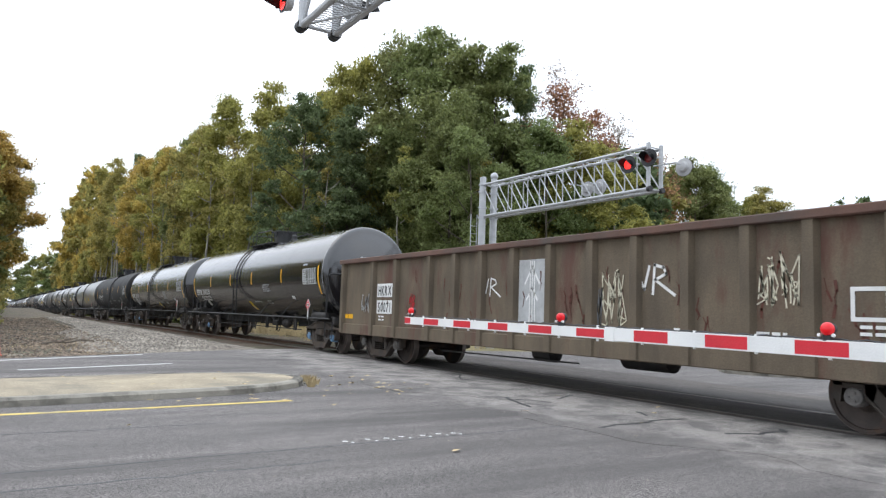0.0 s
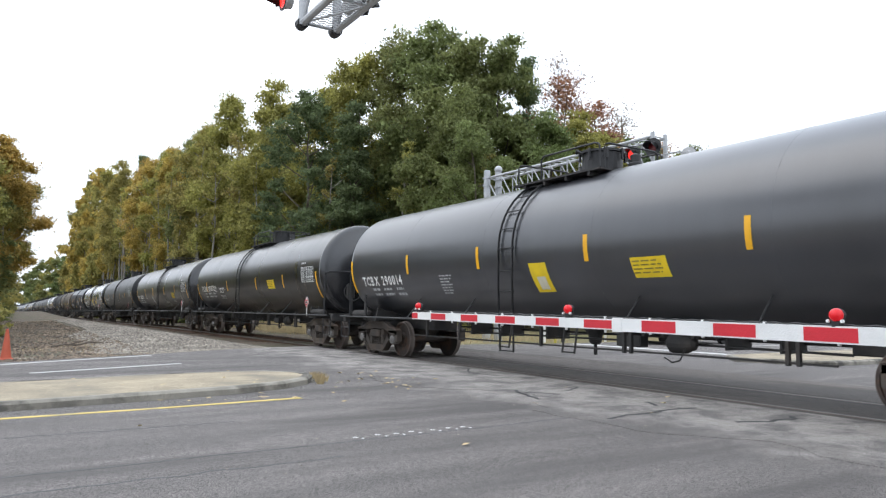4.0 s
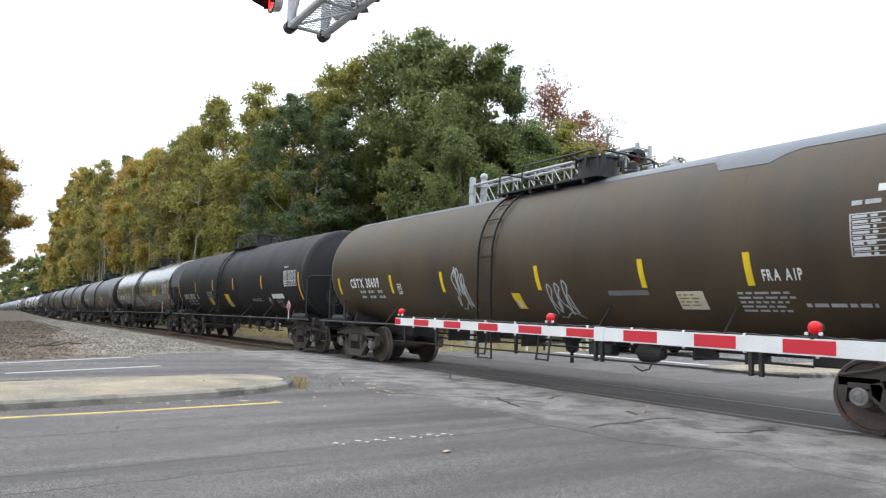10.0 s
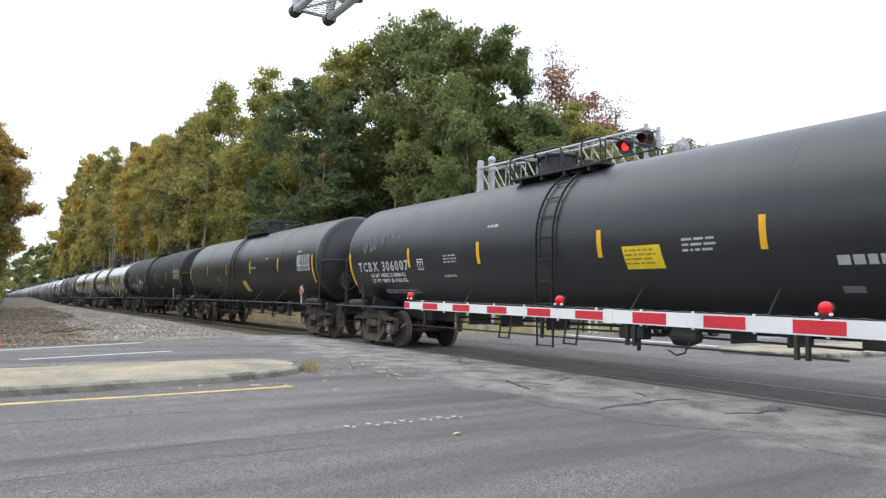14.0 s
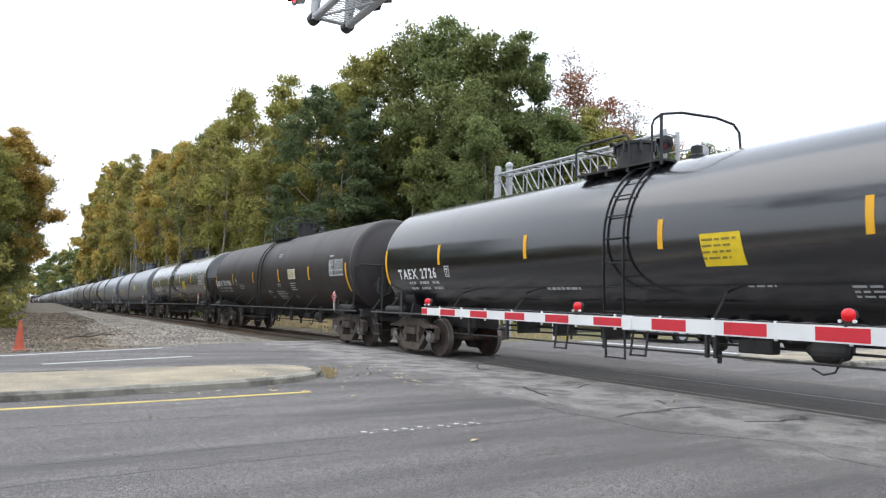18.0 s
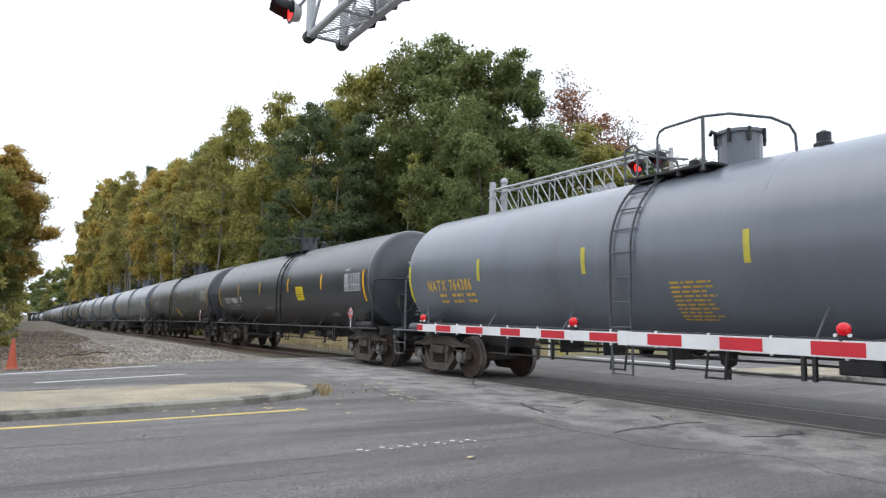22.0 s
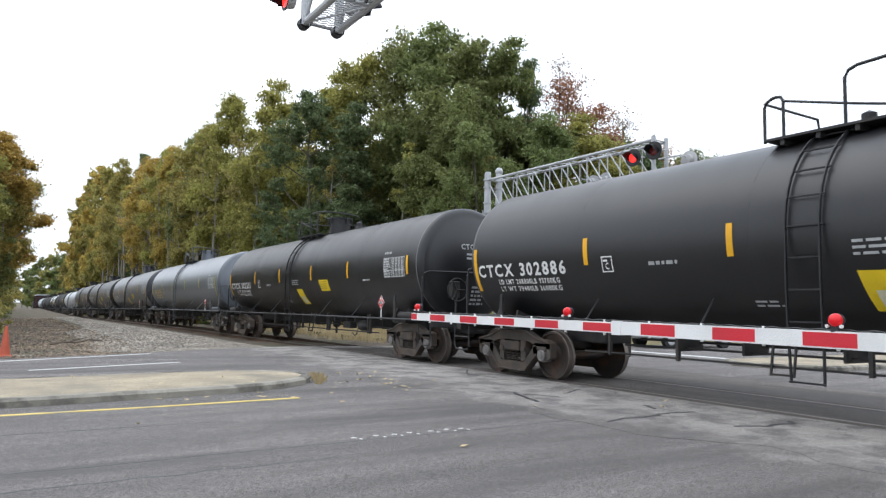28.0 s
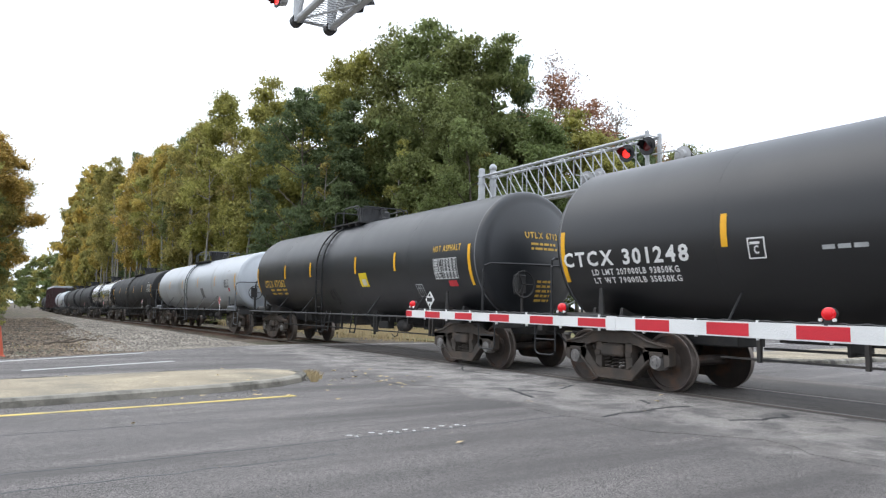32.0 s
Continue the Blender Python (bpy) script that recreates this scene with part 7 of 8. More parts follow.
def parked_car(name, paint, m, label):
    top = thing(name, label, "car", m=m)
    body = [(-2.2, 0.35), (-2.25, 0.7), (-1.9, 0.92), (-1.1, 0.98), (-0.45, 1.42), (0.9, 1.45), (1.6, 1.05), (2.15, 0.98), (2.25, 0.6), (2.2, 0.35)]
    bm = bmesh.new()
    plate_x(bm, body, -0.88, 0.88)
    bmesh.ops.bevel(bm, geom=bm.edges[:], offset=0.07, segments=2, affect="EDGES")
    part("body", bm, M[paint], top)
    for s in (-1, 1):
        bm = bmesh.new()
        plate_x(bm, [(-0.95, 1.0), (-0.4, 1.36), (0.85, 1.38), (1.35, 1.03)], s * 0.885, s * 0.895)
        part("side_window", bm, M["glass"], top)
    bm = bmesh.new()
    v = [bm.verts.new(p) for p in ((-0.75, -1.08, 1.01), (0.75, -1.08, 1.01), (0.65, -0.5, 1.41), (-0.65, -0.5, 1.41))]
    bm.faces.new(v)
    part("windscreen", bm, M["glass"], top)
    for y in (-1.4, 1.4):
        for s in (-1, 1):
            bm = bmesh.new()
            lathe(bm, [(s * 0.7, 0.1), (s * 0.7, 0.32), (s * 0.9, 0.32), (s * 0.91, 0.2), (s * 0.91, 0.02)], "x", 20, (0, y, 0.32))
            wheel = part("wheel", bm, M["rubber"], top)
            bm = bmesh.new()
            lathe(bm, [(s * 0.912, 0.19), (s * 0.93, 0.17), (s * 0.93, 0.02)], "x", 16, (0, y, 0.32))
            part("rim", bm, M["galv"], wheel)


parked_car("parked_car", "car_silver", pose(13.2, 18.6, -0.02, 0, 0, 84), "silver saloon waiting beyond the crossing")
parked_car("parked_car", "car_dark", pose(24.5, 17.4, -0.02, 0, 0, 86), "dark saloon waiting beyond the crossing")
parked_car("parked_car", "car_silver", pose(31.0, 17.0, -0.02, 0, 0, 86), "pale grey saloon in the queue")


def low_building(m):
    top = thing("low_building", "long tan single-storey building with dark roof edge", "building", m=m)
    bm = bmesh.new()
    box(bm, -6, 6, -22, 22, -0.3, 4.0)
    part("wall", bm, M["wall_tan"], top)
    bm = bmesh.new()
    box(bm, -6.3, 6.3, -22.3, 22.3, 4.0, 4.35, 0.03)
    part("roof", bm, M["roof_grey"], top)
    for k in range(9):
        y = -19 + 4.7 * k
        win = bmesh.new()
        box(win, -6.06, -6.0, y - 0.8, y + 0.8, 1.2, 2.6)
        w = part("window", win, M["black"], top)
        for d in (-0.38, 0.38):
            bm = bmesh.new()
            box(bm, -6.075, -6.06, y + d - 0.33, y + d + 0.33, 1.28, 2.52)
            part("pane", bm, M["white" if k % 3 == 0 else "glass"], w)


low_building(pose(62, 38, 0, 0, 0, 35))

# ---- the train ----
CARS = {}
CARS[0] = gondola_car(0)
CARS[1] = tank_car(1, "tank_gloss", number="ETPX 200219", number_at=(7.34, -0.25, 2.22), stripes=(7.75, 4.72, 1.69, -1.09, -4.33, -7.55), stripe_a=0.1, ladder=0.75, dome=-0.55, caps='cap_blue', weights=('LD LMT 198300 89950KG', 'LT WT 87700 39800KG'), signs=(
        ("yellow", -0.02, -0.68, 0.25, 0.44), ("text", -2.29, -0.22, 0.81, 0.3), ("text", -2.26, -0.64, 0.5, 0.18), ("white", -4.97, -0.53, 0.24, 0.11), ("white", 6.13, -0.65, 0.35, 0.27), ("line", -0.82, -0.65, 0.82, 0.05),))
CARS[2] = tank_car(2, "tank_gloss", number="ETPX 200224", number_at=(7.41, -0.26, 2.31), stripes=(7.75, 4.78, 1.77, -1.16, -4.19, -7.55), stripe_a=0.08, ladder=0.84, dome=-0.4, caps='cap_blue', weights=('LD LMT 198400 89950KG', 'LT WT 87600 39750KG'), signs=(
        ("yellow", -0.32, -0.72, 0.24, 0.42), ("text", -2.63, -0.25, 0.73, 0.48), ("text", -2.58, -0.68, 0.5, 0.17), ("white", -5.06, -0.55, 0.24, 0.09), ("white", 6.44, -0.65, 0.35, 0.26), ("line", -1.19, -0.67, 0.85, 0.05),))
CARS[3] = tank_car(3, "tank_matte", number="TCBX 192627", number_at=(6.88, -0.17, 2.0), stripes=(7.75, 4.75, 1.6, -1.31, -4.06, -7.55), stripe_a=0.19, ladder=-0.43, dome=0.5, signs=(
        ("grid", -5.92, 0, 0.26, 0.5), ("box", 4.51, -0.16, 0.17, 0.27), ("scrawl", 1.16, -0.47, 0.52, 0.38), ("grey", -0.84, -0.19, 0.23, 0.53), ("grey", -4.82, -0.38, 0.41, 0.24), ("grid2", -5.3, -0.54, 0.42, 0.33), ("text", -3.29, -0.53, 0.86, 0.2), ("line", -1.39, -0.52, 0.79, 0.08),))
CARS[4] = tank_car(4, "tank_sheen", number="TCBX 290014", number_at=(7.2, -0.24, 2.15), signs=(
        ("yellow", 0.1, -0.23, 0.48, 0.59), ("yellow", -2.4, -0.25, 0.7, 0.34), ("grid", -6.2, 0, 0.6, 0.5), ("text", 3.3, -0.3, 0.5, 0.5),))
CARS[5] = tank_car(5, "tank_black", number="TCBX 290072", number_at=(6.96, -0.15, 2.31), stripes=(7.75, 6.0, 2.58, -1.45, -4.5, -7.55), stripe_a=-0.06, signs=(
        ("yellow", -2.8, -0.15, 0.75, 0.33), ("box", 4.62, -0.18, 0.26, 0.27), ("thermal", 3.92, -0.25, 0.86, 0.2), ("text", 3.9, -0.47, 0.8, 0.21),))
CARS[6] = tank_car(6, "tank_black", number="TCBX 290081", number_at=(7.73, -0.26, 2.19), stripes=(7.75, 4.59, 1.9, -1.55, -4.63, -7.55), stripe_a=-0.01, ladder=-0.25, dome=1.45, signs=(
        ("yellow", -3.54, -0.28, 0.75, 0.32), ("grid", -6.19, 0.05, 0.45, 0.59), ("box", 4.45, -0.26, 0.16, 0.29), ("text", 2.5, -0.33, 0.51, 0.69), ("line", -1.34, -0.64, 0.82, 0.08), ("text", -3.63, -0.57, 0.64, 0.17), ("text", -3.61, -0.8, 0.36, 0.09), ("text", -5.69, -0.66, 0.17, 0.06), ("text", -5.61, -0.78, 0.33, 0.06),))
CARS[7] = tank_car(7, "tank_char", number="GBRX 704808", number_at=(7.59, -0.22, 2.65), stripes=(7.75, 4.65, 1.74, -1.65, -4.54, -7.55), stripe_a=-0.03, ladder=0.53, dome=-0.41, signs=(
        ("grid", -6.44, 0.03, 0.48, 0.47), ("box", 4.26, -0.19, 0.17, 0.24), ("text", 3.06, -0.16, 0.76, 0.21), ("text", -0.31, -0.14, 0.47, 0.29), ("text", -3.22, -0.15, 0.7, 0.24), ("line", -0.33, 0.18, 0.51, 0.11), ("line", 3.09, -0.44, 0.49, 0.06), ("box", -0.37, -0.41, 0.56, 0.2), ("text", -5.54, -0.67, 0.46, 0.09), ("line", -6.41, 0.15, 0.33, 0.08),))
CARS[8] = tank_car(8, "tank_gloss", number="TCBX 290041", number_at=(7.62, -0.31, 2.11), stripes=(7.75, 1.97, -1.27, -3.94, -7.55), stripe_a=-0.01, ladder=0.68, dome=-0.65, signs=(
        ("yellow", 0.14, -0.22, 0.48, 0.6), ("yellow", -2.34, -0.29, 0.68, 0.32), ("grid", -6.3, -0.05, 0.53, 0.5), ("box", 4.41, -0.29, 0.16, 0.26), ("text", 3.77, -0.23, 0.45, 0.69), ("line", 0.37, -0.64, 1.07, 0.09), ("line", -2.31, -0.67, 0.82, 0.08), ("text", -3.85, -0.59, 0.66, 0.15), ("line", -3.75, -0.83, 0.58, 0.05), ("white", -6.28, 0.02, 0.48, 0.09),))
# pale_top here paints the sky's reflection onto the black shell
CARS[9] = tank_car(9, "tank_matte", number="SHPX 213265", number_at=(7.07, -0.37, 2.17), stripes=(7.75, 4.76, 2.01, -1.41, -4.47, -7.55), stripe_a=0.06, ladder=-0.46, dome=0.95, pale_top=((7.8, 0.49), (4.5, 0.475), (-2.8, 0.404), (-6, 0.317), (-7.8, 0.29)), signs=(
        ("orange", 2.37, -0.46, 0.6, 0.41), ("words", -1.64, -0.09, 1.36, 0.63), ("grid", -6.19, -0.01, 0.63, 0.5), ("box", 4.49, -0.35, 0.19, 0.26), ("grid2", -4.5, -0.58, 0.49, 0.39), ("diamond", -4, -0.59, 0.12, 0.26), ("text", -2.27, -0.57, 1.17, 0.15), ("srn", -6.41, 0.12, 0.58, 0.21), ("text", -6.2, -0.6, 0.28, 0.23),))
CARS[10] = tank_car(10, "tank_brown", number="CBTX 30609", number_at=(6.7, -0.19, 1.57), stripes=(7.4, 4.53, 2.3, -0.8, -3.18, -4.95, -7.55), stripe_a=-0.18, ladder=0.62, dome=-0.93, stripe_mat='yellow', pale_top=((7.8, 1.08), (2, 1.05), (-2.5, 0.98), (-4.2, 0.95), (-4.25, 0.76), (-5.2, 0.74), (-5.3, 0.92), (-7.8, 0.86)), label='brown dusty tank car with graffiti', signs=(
        ("yellow", 0.06, -0.52, 0.24, 0.36), ("scrawl", 1.92, -0.1, 0.5, 0.99), ("scrawl", -0.95, -0.33, 0.6, 0.83), ("grid", -6.01, 0.23, 0.8, 0.53), ("words1", -5.13, -0.34, 0.53, 0.12), ("cream", -3.71, -0.53, 0.46, 0.32), ("text", -4.7, -0.54, 0.8, 0.36), ("box", 4.26, -0.33, 0.14, 0.26), ("line", -5.59, -0.66, 0.87, 0.05), ("grey", -2.4, -0.51, 0.82, 0.09), ("white", -6.58, 0.28, 0.29, 0.09),))
CARS[11] = tank_car(11, "tank_matte", number="SHPX 213251", number_at=(6.99, -0.34, 1.96), stripes=(7.75, 4.71, 1.96, -0.85, -4.12, -7.55), stripe_a=0.01, ladder=0.85, dome=-0.34, signs=(
        ("orange", 2.92, -0.51, 0.53, 0.36), ("yellow", 0.46, -0.4, 0.51, 0.59), ("grid", -6.14, -0.05, 0.46, 0.5), ("box", 4.66, -0.35, 0.14, 0.24), ("white", -4.91, -0.44, 1.08, 0.17), ("grid2", -5.2, -0.56, 0.48, 0.36), ("diamond", -4.51, -0.54, 0.14, 0.21), ("text", 2.97, -0.31, 0.95, 0.29), ("text", -2.71, -0.54, 1.17, 0.15),))
CARS[12] = tank_car(12, "tank_gloss", number="TCBX 290028", number_at=(7.0, -0.23, 1.88), stripes=(7.75, 4.86, 2.13, -2.13, -4.76, -7.55), stripe_a=0.06, ladder=0.71, dome=-0.49, caps='cap_blue', signs=(
        ("yellow", -3.82, -0.12, 0.77, 0.33), ("box", 4.64, -0.21, 0.18, 0.27), ("text", 3.63, -0.11, 0.29, 0.45), ("text", 3.71, -0.53, 0.29, 0.35), ("hook", 0.15, -0.54, 0.5, 0.41), ("line", -2.23, 0.26, 0.35, 0.12), ("line", -2.25, -0.53, 0.22, 0.12), ("text", -4.89, -0.53, 0.33, 0.11), ("line", -4.03, -0.91, 0.7, 0.03),))
CARS[13] = tank_car(13, "tank_char", number="TCBX 306057", number_at=(7.73, -0.2, 2.55), stripes=(7.75, 4.8, 1.89, -1.51, -4.39, -7.55), stripe_a=-0.02, ladder=0.68, dome=1.46, caps='cap_blue', signs=(
        ("yellow", -0.56, -0.41, 0.52, 0.59), ("yellow", -1.93, -0.22, 0.72, 0.38), ("scrawl", -2.16, -0.44, 2.55, 0.63), ("box", 4.42, -0.17, 0.22, 0.27), ("text", 3.27, -0.15, 0.74, 0.2), ("text", -0.75, 0.16, 0.49, 0.17), ("text", -0.58, -0.18, 0.47, 0.27), ("text", -3, -0.17, 0.72, 0.15), ("line", 3.21, -0.43, 0.52, 0.06), ("bigline", -5.25, -0.39, 0.69, 0.14), ("grey", -5.2, -0.68, 0.26, 0.12),))
CARS[14] = tank_car(14, "tank_char", number="TCBX 306007", number_at=(7.23, -0.18, 2.63), weights=("LD LMT 186300 LB 84500 KG", "LT WT 90800 LB 41200 KG"), ink="dullwhite", stripes=(7.7, 4.54, 1.73, -1.65, -4.54, -7.55), stripe_a=-0.02, ladder=-0.37, dome=0.91, signs=(
        ("blotch", 7.1, 0.2, 1.0, 0.25), ("blotch", 6.0, 0.3, 0.9, 0.3), ("yellow", -2.13, -0.22, 0.74, 0.38), ("text", 6.2, -0.72, 2.0, 0.15), ("box", 4.17, -0.2, 0.26, 0.26), ("text", 3.04, -0.16, 0.59, 0.21), ("line", 1.44, 0.2, 0.49, 0.14), ("text", -3.27, -0.17, 0.68, 0.24), ("bigline", -5.43, -0.39, 0.67, 0.15), ("grey", -5.38, -0.69, 0.26, 0.11), ("line", 3.12, -0.46, 0.52, 0.05),))
CARS[15] = tank_car(15, "tank_satin", signs=(
        ("yellow", -0.2, -0.45, 0.5, 0.5), ("line", -1.6, -0.1, 0.6, 0.06), ("line", -3.2, 0.1, 0.3, 0.06), ("grid", -6.1, 0, 0.6, 0.5), ("text", 3.3, -0.3, 0.6, 0.2),))
CARS[16] = tank_car(16, "tank_matte", number="GATX 232132", number_at=(6.82, -0.33, 2.28), stripes=(7.7, 4.53, 1.72, -1.45, -4.5, -7.55), stripe_a=0.0, weights=("LD LMT 184500 LB 88200 KG", "LT WT 91500 LB 41500 KG"), caps='cap_blue', signs=(
        ("box", 4.25, -0.34, 0.25, 0.26), ("spray", 4.05, -0.36, 0.9, 0.75), ("grid", -6.1, 0, 0.6, 0.5), ("text", -2.4, -0.5, 0.8, 0.2),))
CARS[17] = tank_car(17, "tank_gloss", number="TAEX 2062", number_at=(6.99, -0.22, 1.78), stripes=(7.75, 4.89, 1.82, -1.43, -4.57, -7.55), stripe_a=0.1, ladder=0.98, dome=0.14, tall=True, signs=(
        ("yellow", -2.14, -0.08, 0.67, 0.48), ("yellow", -0.38, -0.59, 0.47, 0.62), ("box", 4.75, -0.21, 0.16, 0.27), ("text", 2.61, -0.59, 0.44, 0.18), ("line", -0.11, -0.34, 1.08, 0.11), ("line", -2.75, -0.61, 0.55, 0.05), ("text", -4.15, -0.61, 0.72, 0.24), ("grid", -6, 0.05, 0.75, 0.6), ("text", -4.6, -0.75, 0.8, 0.15),))
CARS[18] = tank_car(18, "tank_gloss", number="TAEX 2726", number_at=(7.12, -0.22, 1.83), stripes=(7.75, 5.1, 1.91, -1.39, -4.45, -7.55), stripe_a=0.11, ladder=-0.48, dome=0.47, tall=True, signs=(
        ("yellow", -2.1, -0.08, 0.66, 0.48), ("box", 4.89, -0.22, 0.16, 0.26), ("line", 1.49, -0.59, 1.03, 0.08), ("text", -2.72, -0.6, 0.56, 0.06), ("text", -4.11, -0.61, 0.51, 0.23), ("grid", -6, 0.05, 0.75, 0.6), ("text", -4.6, -0.75, 0.8, 0.15),))
CARS[19] = tank_car(19, "tank_umber", number="GBRX 701996", number_at=(7.79, -0.19, 2.56), stripes=(7.75, 4.84, 1.8, -1.41, -4.5, -7.55), stripe_a=-0.03, ladder=0.7, dome=-0.49, tall=True, label='dark umber tank car with white stencils', signs=(
        ("cream", -2.46, -0.05, 0.74, 0.36), ("box", 4.43, -0.18, 0.18, 0.29), ("text", 3.9, -0.35, 0.7, 0.24), ("text", -1.17, 0.37, 0.51, 0.18), ("box", 0.18, -0.58, 0.34, 0.32), ("text", -1.13, -0.38, 0.42, 0.15), ("text", -0.76, -0.58, 1.09, 0.41), ("text", -2.53, -0.37, 0.61, 0.33), ("grey", -2.48, -0.72, 0.24, 0.14),))
CARS[20] = tank_car(20, "tank_gloss", number="TAEX 2719", number_at=(6.94, -0.24, 1.85), stripes=(7.75, 4.91, 1.78, -1.49, -4.5, -7.55), stripe_a=0.14, ladder=0.92, dome=0.05, tall=True, signs=(
        ("yellow", -2.24, -0.1, 0.66, 0.47), ("yellow", -0.42, -0.59, 0.5, 0.62), ("box", 4.69, -0.22, 0.17, 0.26), ("text", 2.55, -0.57, 0.49, 0.21), ("line", -0.21, -0.33, 1.07, 0.12), ("line", -2.82, -0.61, 0.55, 0.05), ("scrawlg", 4.55, -0.32, 1.56, 0.5), ("grid", -6, 0.05, 0.75, 0.6), ("text", -4.6, -0.75, 0.8, 0.15),))
CARS[21] = tank_car(21, "tank_grey", number="NATX 301749", number_at=(6.8, -0.17, 1.81), stripes=(7.75, 4.71, 1.79, -1.11, -4.5, -7.55), stripe_a=0.06, ladder=0.79, dome=0.05, tall=True, ink='brassletter', stripe_mat='fadeyellow', pipe='greypipe', caps='cap_blue', label='mid-grey tank car with faded yellow stencils', signs=(
        ("yellow", -1.36, -0.06, 0.75, 0.32), ("faintbox", 4.59, -0.18, 0.27, 0.12), ("ytext", 0.17, -0.49, 0.13, 0.57), ("grid", -6, 0.05, 0.75, 0.6), ("text", -4.6, -0.75, 0.8, 0.15),))
CARS[22] = tank_car(22, "tank_grey", number="NATX 764386", number_at=(6.94, -0.18, 1.79), stripes=(7.75, 4.85, 1.71, -1.42, -4.5, -7.55), stripe_a=0.06, ladder=0.81, dome=-0.33, tall=True, ink='brassletter', stripe_mat='fadeyellow', pipe='greypipe', label='mid-grey tank car with faded yellow stencils', signs=(
        ("ytext", -0.05, -0.38, 0.79, 0.75), ("grey", 1.25, -0.31, 0.26, 0.35), ("grid", -6, 0.05, 0.75, 0.6), ("text", -4.6, -0.75, 0.8, 0.15),))
CARS[23] = tank_car(23, "tank_slate", number="TILX 190861", number_at=(6.82, -0.22, 1.97), stripes=(7.75, 4.68, 1.72, -1.46, -4.5, -7.55), stripe_a=0.11, ladder=-0.7, dome=0.35, tall=True, label='slate grey tank car with yellow stripes', signs=(
        ("yellow", -2.22, -0.1, 0.67, 0.47), ("box", 4.49, -0.22, 0.16, 0.24), ("line", 1.43, -0.56, 1.07, 0.09), ("grid", -6, 0.05, 0.75, 0.6), ("text", -4.6, -0.75, 0.8, 0.15),))
CARS[24] = tank_car(24, "tank_slate", number="TILX 190872", number_at=(6.75, -0.13, 1.8), stripes=(7.75, 4.79, 1.47, -1.18, -4.5, -7.55), stripe_a=0.16, ladder=0.74, dome=0.08, tall=True, label='slate grey tank car with yellow stripes', signs=(
        ("yellow", 0.04, -0.49, 0.57, 0.57), ("box", 4.64, -0.11, 0.22, 0.26), ("text", -0.13, -0.17, 0.28, 0.18), ("line", -1.35, -0.5, 0.68, 0.08), ("grid", -6, 0.05, 0.75, 0.6), ("text", -4.6, -0.75, 0.8, 0.15),))
CARS[25] = tank_car(25, "tank_grey", number="NATX 310118", number_at=(6.91, -0.18, 1.58), stripes=(7.75, 4.98, 1.66, -1.32, -4.5, -7.55), stripe_a=0.06, ladder=-0.4, dome=0.51, tall=True, ink='brassletter', stripe_mat='fadeyellow', pipe='greypipe', caps='cap_blue', label='mid-grey tank car with ochre stencils', signs=(
        ("faintbox", 4.71, -0.19, 0.17, 0.26), ("grid", -6, 0.05, 0.75, 0.6), ("text", -4.6, -0.75, 0.8, 0.15),))
CARS[26] = tank_car(26, "tank_grey", tall=True, ink='brassletter', stripe_mat='fadeyellow', pipe='greypipe', label='mid-grey tank car with white graffiti', signs=(
        ("scrawl", 4.2, -0.5, 0.75, 0.45), ("scrawl", -1.1, -0.44, 0.8, 0.5), ("scrawl", -2.7, -0.43, 1.27, 0.5), ("grid", -6, 0.05, 0.6, 0.6), ("ytext", 6.8, -0.4, 1.2, 0.4),))
CARS[27] = tank_car(27, "tank_grey", tall=True, stripe_mat='fadeyellow', pipe='greypipe', label='mid-grey tank car with faded stencils', signs=(
        ("grid", -6, 0.05, 0.6, 0.6), ("yellow", -2.3, -0.15, 0.6, 0.4), ("yellow", 0, -0.5, 0.5, 0.5), ("text", 6.8, -0.4, 1.2, 0.3),))
CARS[28] = tank_car(28, "tank_satin", number="CTCX 302886", number_at=(7.67, -0.17, 2.62), stripes=(7.75, 4.53, 1.76, -1.3, -4.05, -7.49), stripe_a=0.04, ladder=0.71, dome=-0.25, tall=True, weights=('LD LMT 208800LB 93700KG', 'LT WT 79400LB 36000KG'), signs=(
        ("yellow", 0.15, -0.44, 0.42, 0.59), ("box", 4.17, -0.18, 0.24, 0.27), ("line", 3.19, -0.26, 0.56, 0.09), ("text", 1.6, -0.71, 0.4, 0.15), ("text", 0.15, -0.18, 0.51, 0.23), ("grid", -5.2, 0.1, 1, 0.62), ("text", -5, -0.27, 0.5, 0.1), ("yellow", -1.9, -0.24, 0.7, 0.36),))
CARS[29] = tank_car(29, "tank_satin", number="CTCX 302331", number_at=(7.58, -0.16, 2.57), stripes=(7.73, 4.42, 1.65, -1.3, -4.05, -7.49), stripe_a=0.07, ladder=0.62, dome=-0.25, tall=True, weights=('LD LMT 208900LB 93600KG', 'LT WT 79190LB 35900KG'), signs=(
        ("box", 4.06, -0.16, 0.23, 0.27), ("line", 3.08, -0.26, 0.57, 0.08), ("text", 1.48, -0.7, 0.45, 0.12), ("grid", -5.2, 0.1, 1, 0.62), ("text", -5, -0.27, 0.5, 0.1), ("yellow", -1.9, -0.24, 0.7, 0.36), ("yellow", 0.13, -0.42, 0.5, 0.6), ("text", 0.4, -0.2, 0.7, 0.2),))
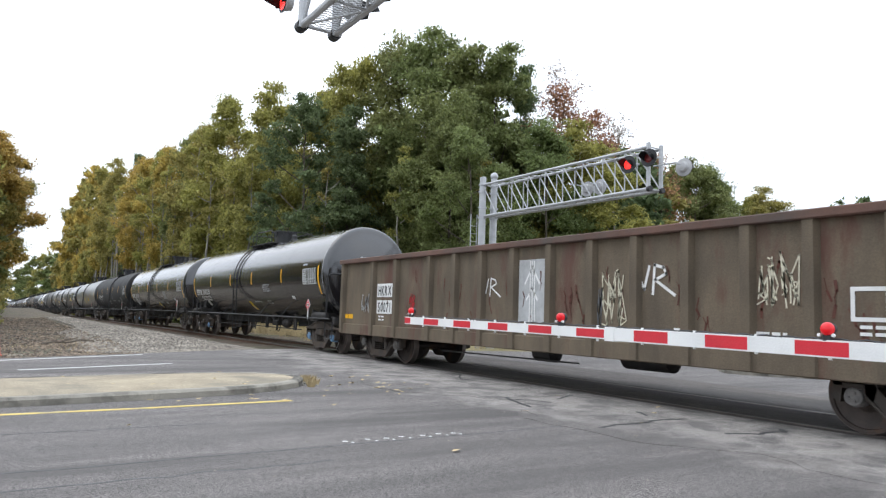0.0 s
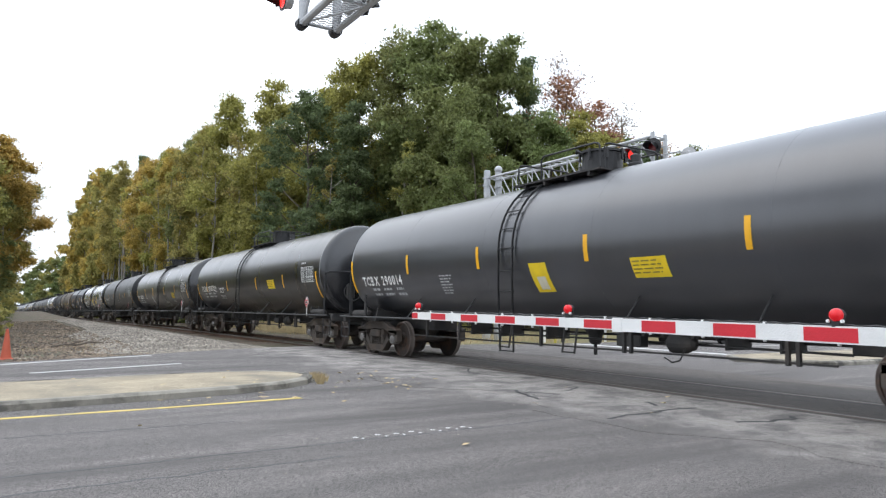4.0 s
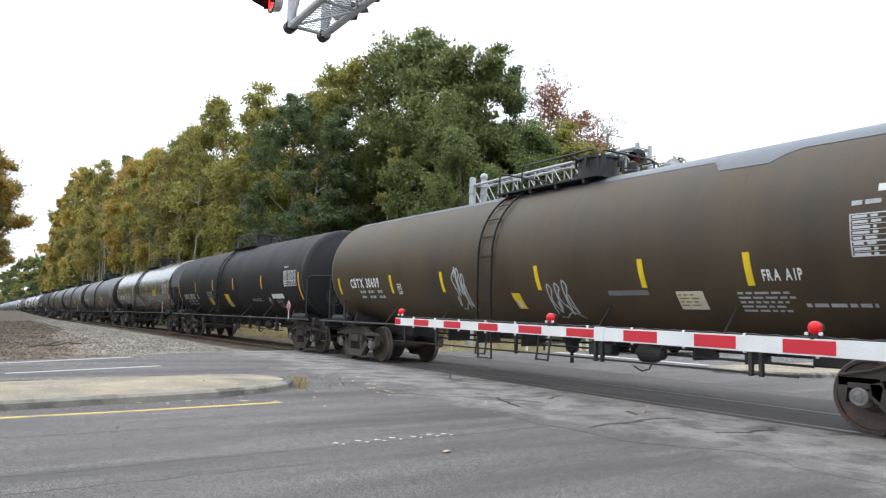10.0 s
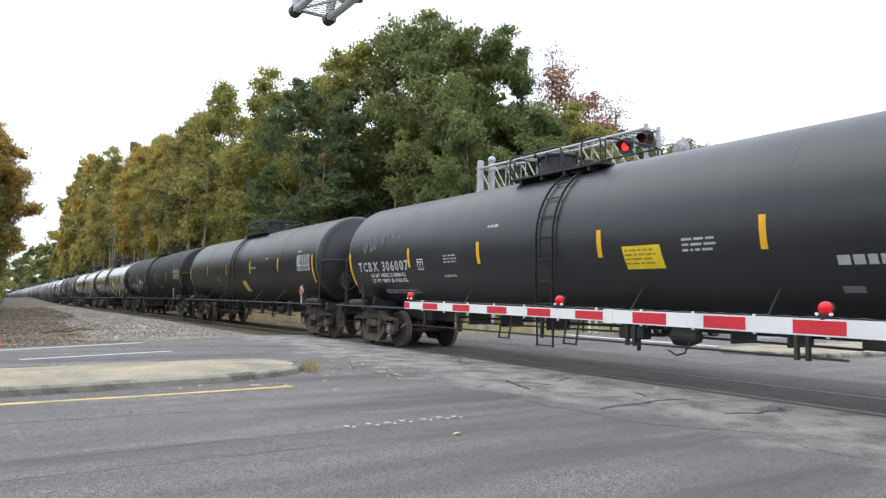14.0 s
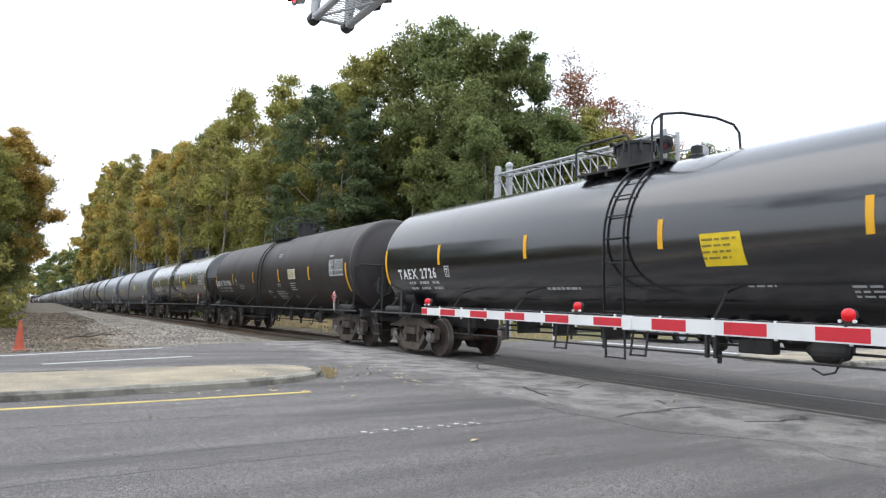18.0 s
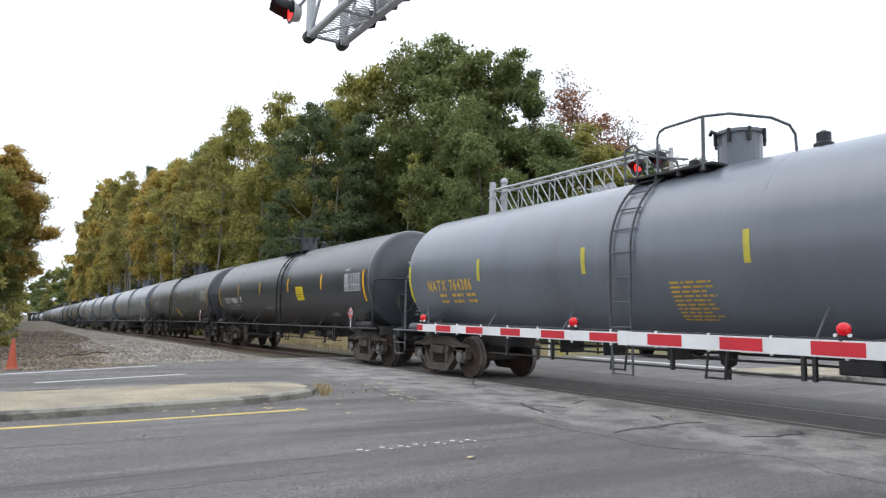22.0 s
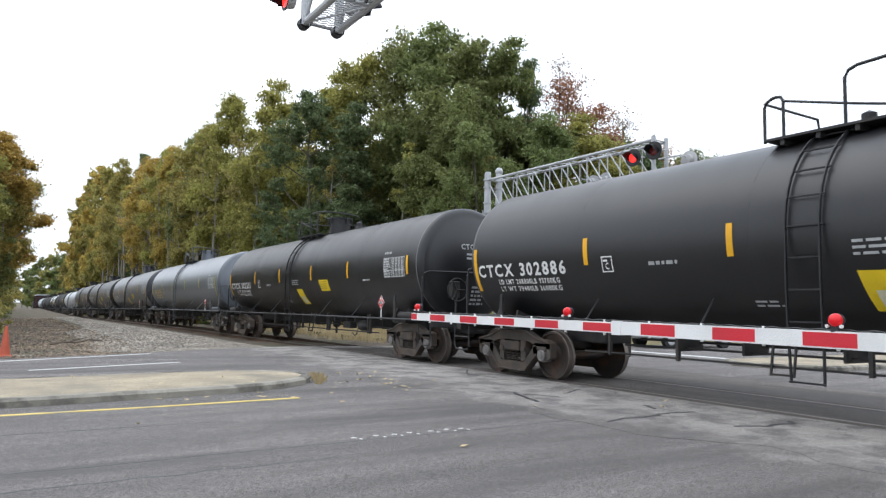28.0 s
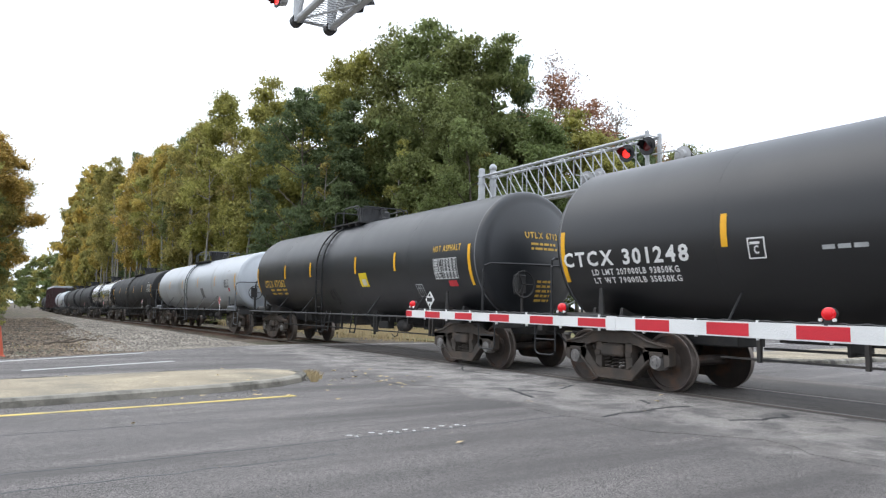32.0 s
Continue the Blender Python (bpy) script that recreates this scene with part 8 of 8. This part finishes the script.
CARS[30] = tank_car(30, "tank_grey", number="UTLX 212573", number_at=(6.9, -0.14, 2.03), stripes=(7.75, 4.61, 1.74, -1.4, -4.5, -7.55), stripe_a=0.07, ladder=0.75, dome=-0.3, tall=True, ink='brassletter', stripe_mat='fadeyellow', pipe='greypipe', label='mid-grey tank car with ochre stencils', signs=(
        ("faintbox", 4.29, -0.15, 0.23, 0.29), ("grid", -6, 0.05, 0.75, 0.6), ("text", -4.6, -0.75, 0.8, 0.15),))
CARS[31] = tank_car(31, "tank_slate", number="TILX 194854", number_at=(6.9, -0.23, 2.07), stripes=(7.75, 4.66, 1.82, -1.4, -4.5, -7.55), stripe_a=0.09, ladder=0.65, dome=-0.2, tall=True, label='slate grey tank car with white stencils', signs=(
        ("box", 4.5, -0.23, 0.22, 0.26), ("text", 2.62, -0.61, 0.56, 0.2), ("grid", -5.2, 0.1, 1, 0.62), ("text", -5, -0.27, 0.5, 0.1), ("yellow", -1.9, -0.24, 0.7, 0.36), ("yellow", 0.13, -0.42, 0.5, 0.6), ("text", 0.4, -0.2, 0.7, 0.2),))
CARS[32] = tank_car(32, "tank_satin", number="CTCX 301248", number_at=(7.75, -0.15, 2.59), stripes=(7.75, 4.56, 1.7, -1.3, -4.05, -7.55), stripe_a=0.08, ladder=0.65, dome=-0.25, weights=('LD LMT 207000LB 93850KG', 'LT WT 79000LB 35850KG'), signs=(
        ("box", 4.22, -0.16, 0.25, 0.29), ("line", 3.24, -0.26, 0.56, 0.09), ("grid", -5.2, 0.1, 1, 0.62), ("text", -5, -0.27, 0.5, 0.1), ("yellow", -1.9, -0.24, 0.7, 0.36), ("yellow", 0.13, -0.42, 0.5, 0.6), ("text", 0.4, -0.2, 0.7, 0.2),))
CARS[33] = tank_car(33, "tank_char", number="UTLX 671262", number_at=(6.12, -0.22, 1.96), stripes=(6.85, 4.02, 1.79, -1.42, -3.64, -6.85), stripe_a=0.08, ladder=0.95, dome=0.44, ink='brassletter', half=6.9, placard_red=False, label='charcoal asphalt tank car with ochre stencils and stains', signs=(
        ("yellow", -1.58, -0.22, 0.47, 0.39), ("grid", -5.44, -0.09, 0.94, 0.47), ("asphalt", -5.43, 0.1, 1.11, 0.2), ("scrawlk", 0.69, -0.48, 0.49, 0.6), ("red", -5.93, -0.43, 0.33, 0.14), ("grid2", -4.47, -0.47, 0.3, 0.35),))
CARS[34] = tank_car(34, "tank_silver", pipe='greypipe', label='pale grey tank car', signs=(
        ("grey", -6, -0.1, 0.7, 0.35), ("red", -6.6, -0.35, 0.2, 0.15), ("grey", 1.5, -0.3, 0.3, 0.6), ("grey", -2, -0.3, 0.5, 0.5),))
CARS[35] = tank_car(35, "tank_matte", signs=(
        ("grid", -6, 0.05, 0.6, 0.6),))
CARS[36] = tank_car(36, "tank_gloss", half=6.07, stripes=(), dome=-0.2, signs=(
        ("yellow", -2, -0.2, 0.7, 0.3), ("grid", -6, 0.05, 0.6, 0.6),))
CARS[37] = tank_car(37, "tank_matte", half=7.0, stripes=())
CARS[38] = tank_car(38, "tank_matte", half=6.2, stripes=())
CARS[39] = tank_car(39, "tank_silver", half=6.2, stripes=(), label='pale grey tank car')
CARS[40] = hopper_car(40)
CARS[41] = tank_car(41, "tank_matte", half=6.9, stripes=())

START_AT = [15.69, 15.88, 16.01, 16.19, 16.3, 16.44, 16.46, 16.75, 16.74, 16.67, 16.53, 16.28, 16.04, 15.95, 16.03, 15.85, 15.66, 15.29, 14.87, 14.52, 14.15,
            13.74, 13.33, 12.84, 12.24, 11.56, 11.15, 10.7, 10.29, 9.77, 8.95, 8.2, 7.45, 6.1, 5.2, 4.5, 2.18, -1.2, -4.2, -8.2, -11.1, -12.2]


def travelled(t):
    """Metres that the train has run since the start; it gathers a little speed."""
    return 17.8 * t + 0.018 * t * t


def car_place(k, t):
    """How far up the line the middle of car k stands: its rear bogie's leading axle passes START_AT at k seconds."""
    back = 5.62 if k == 0 else 6.146
    return START_AT[k] - (travelled(t) - travelled(k)) - back


def motions():
    for k, car in CARS.items():
        rows = []
        for t in np.linspace(0, 32, 65):
            y = car_place(k, float(t))
            fore, aft = track_z(y + 6.2), track_z(y - 6.2)
            rows.append((float(t), pose(0, y, (fore + aft) / 2, math.degrees(math.atan2(fore - aft, 12.4)))))
        walk(car, rows)
    for ws, k in ROLLING:
        y0 = ws.matrix_basis.translation.y
        rows, step = [], 1 / 30
        shown = [f for f in range(0, 961) if -9 < car_place(k, f * step) + ws.parent.matrix_basis.translation.y < 42]
        if not shown:
            shown = [0]
        if shown[0] > 0:
            shown.insert(0, 0)
        turn0 = travelled(shown[min(1, len(shown) - 1)] * step)
        for i, f in enumerate(shown):
            a = 0.0 if i == 0 and f == 0 else math.degrees((travelled(f * step) - turn0) / 0.457)
            rows.append((f * step, pose(0, y0, 0.457, a % 360 if a else 0, 0, 0)))
        if shown[-1] < 960:
            rows.append((32.0, rows[-1][1]))
        walk(ws, rows)


motions()
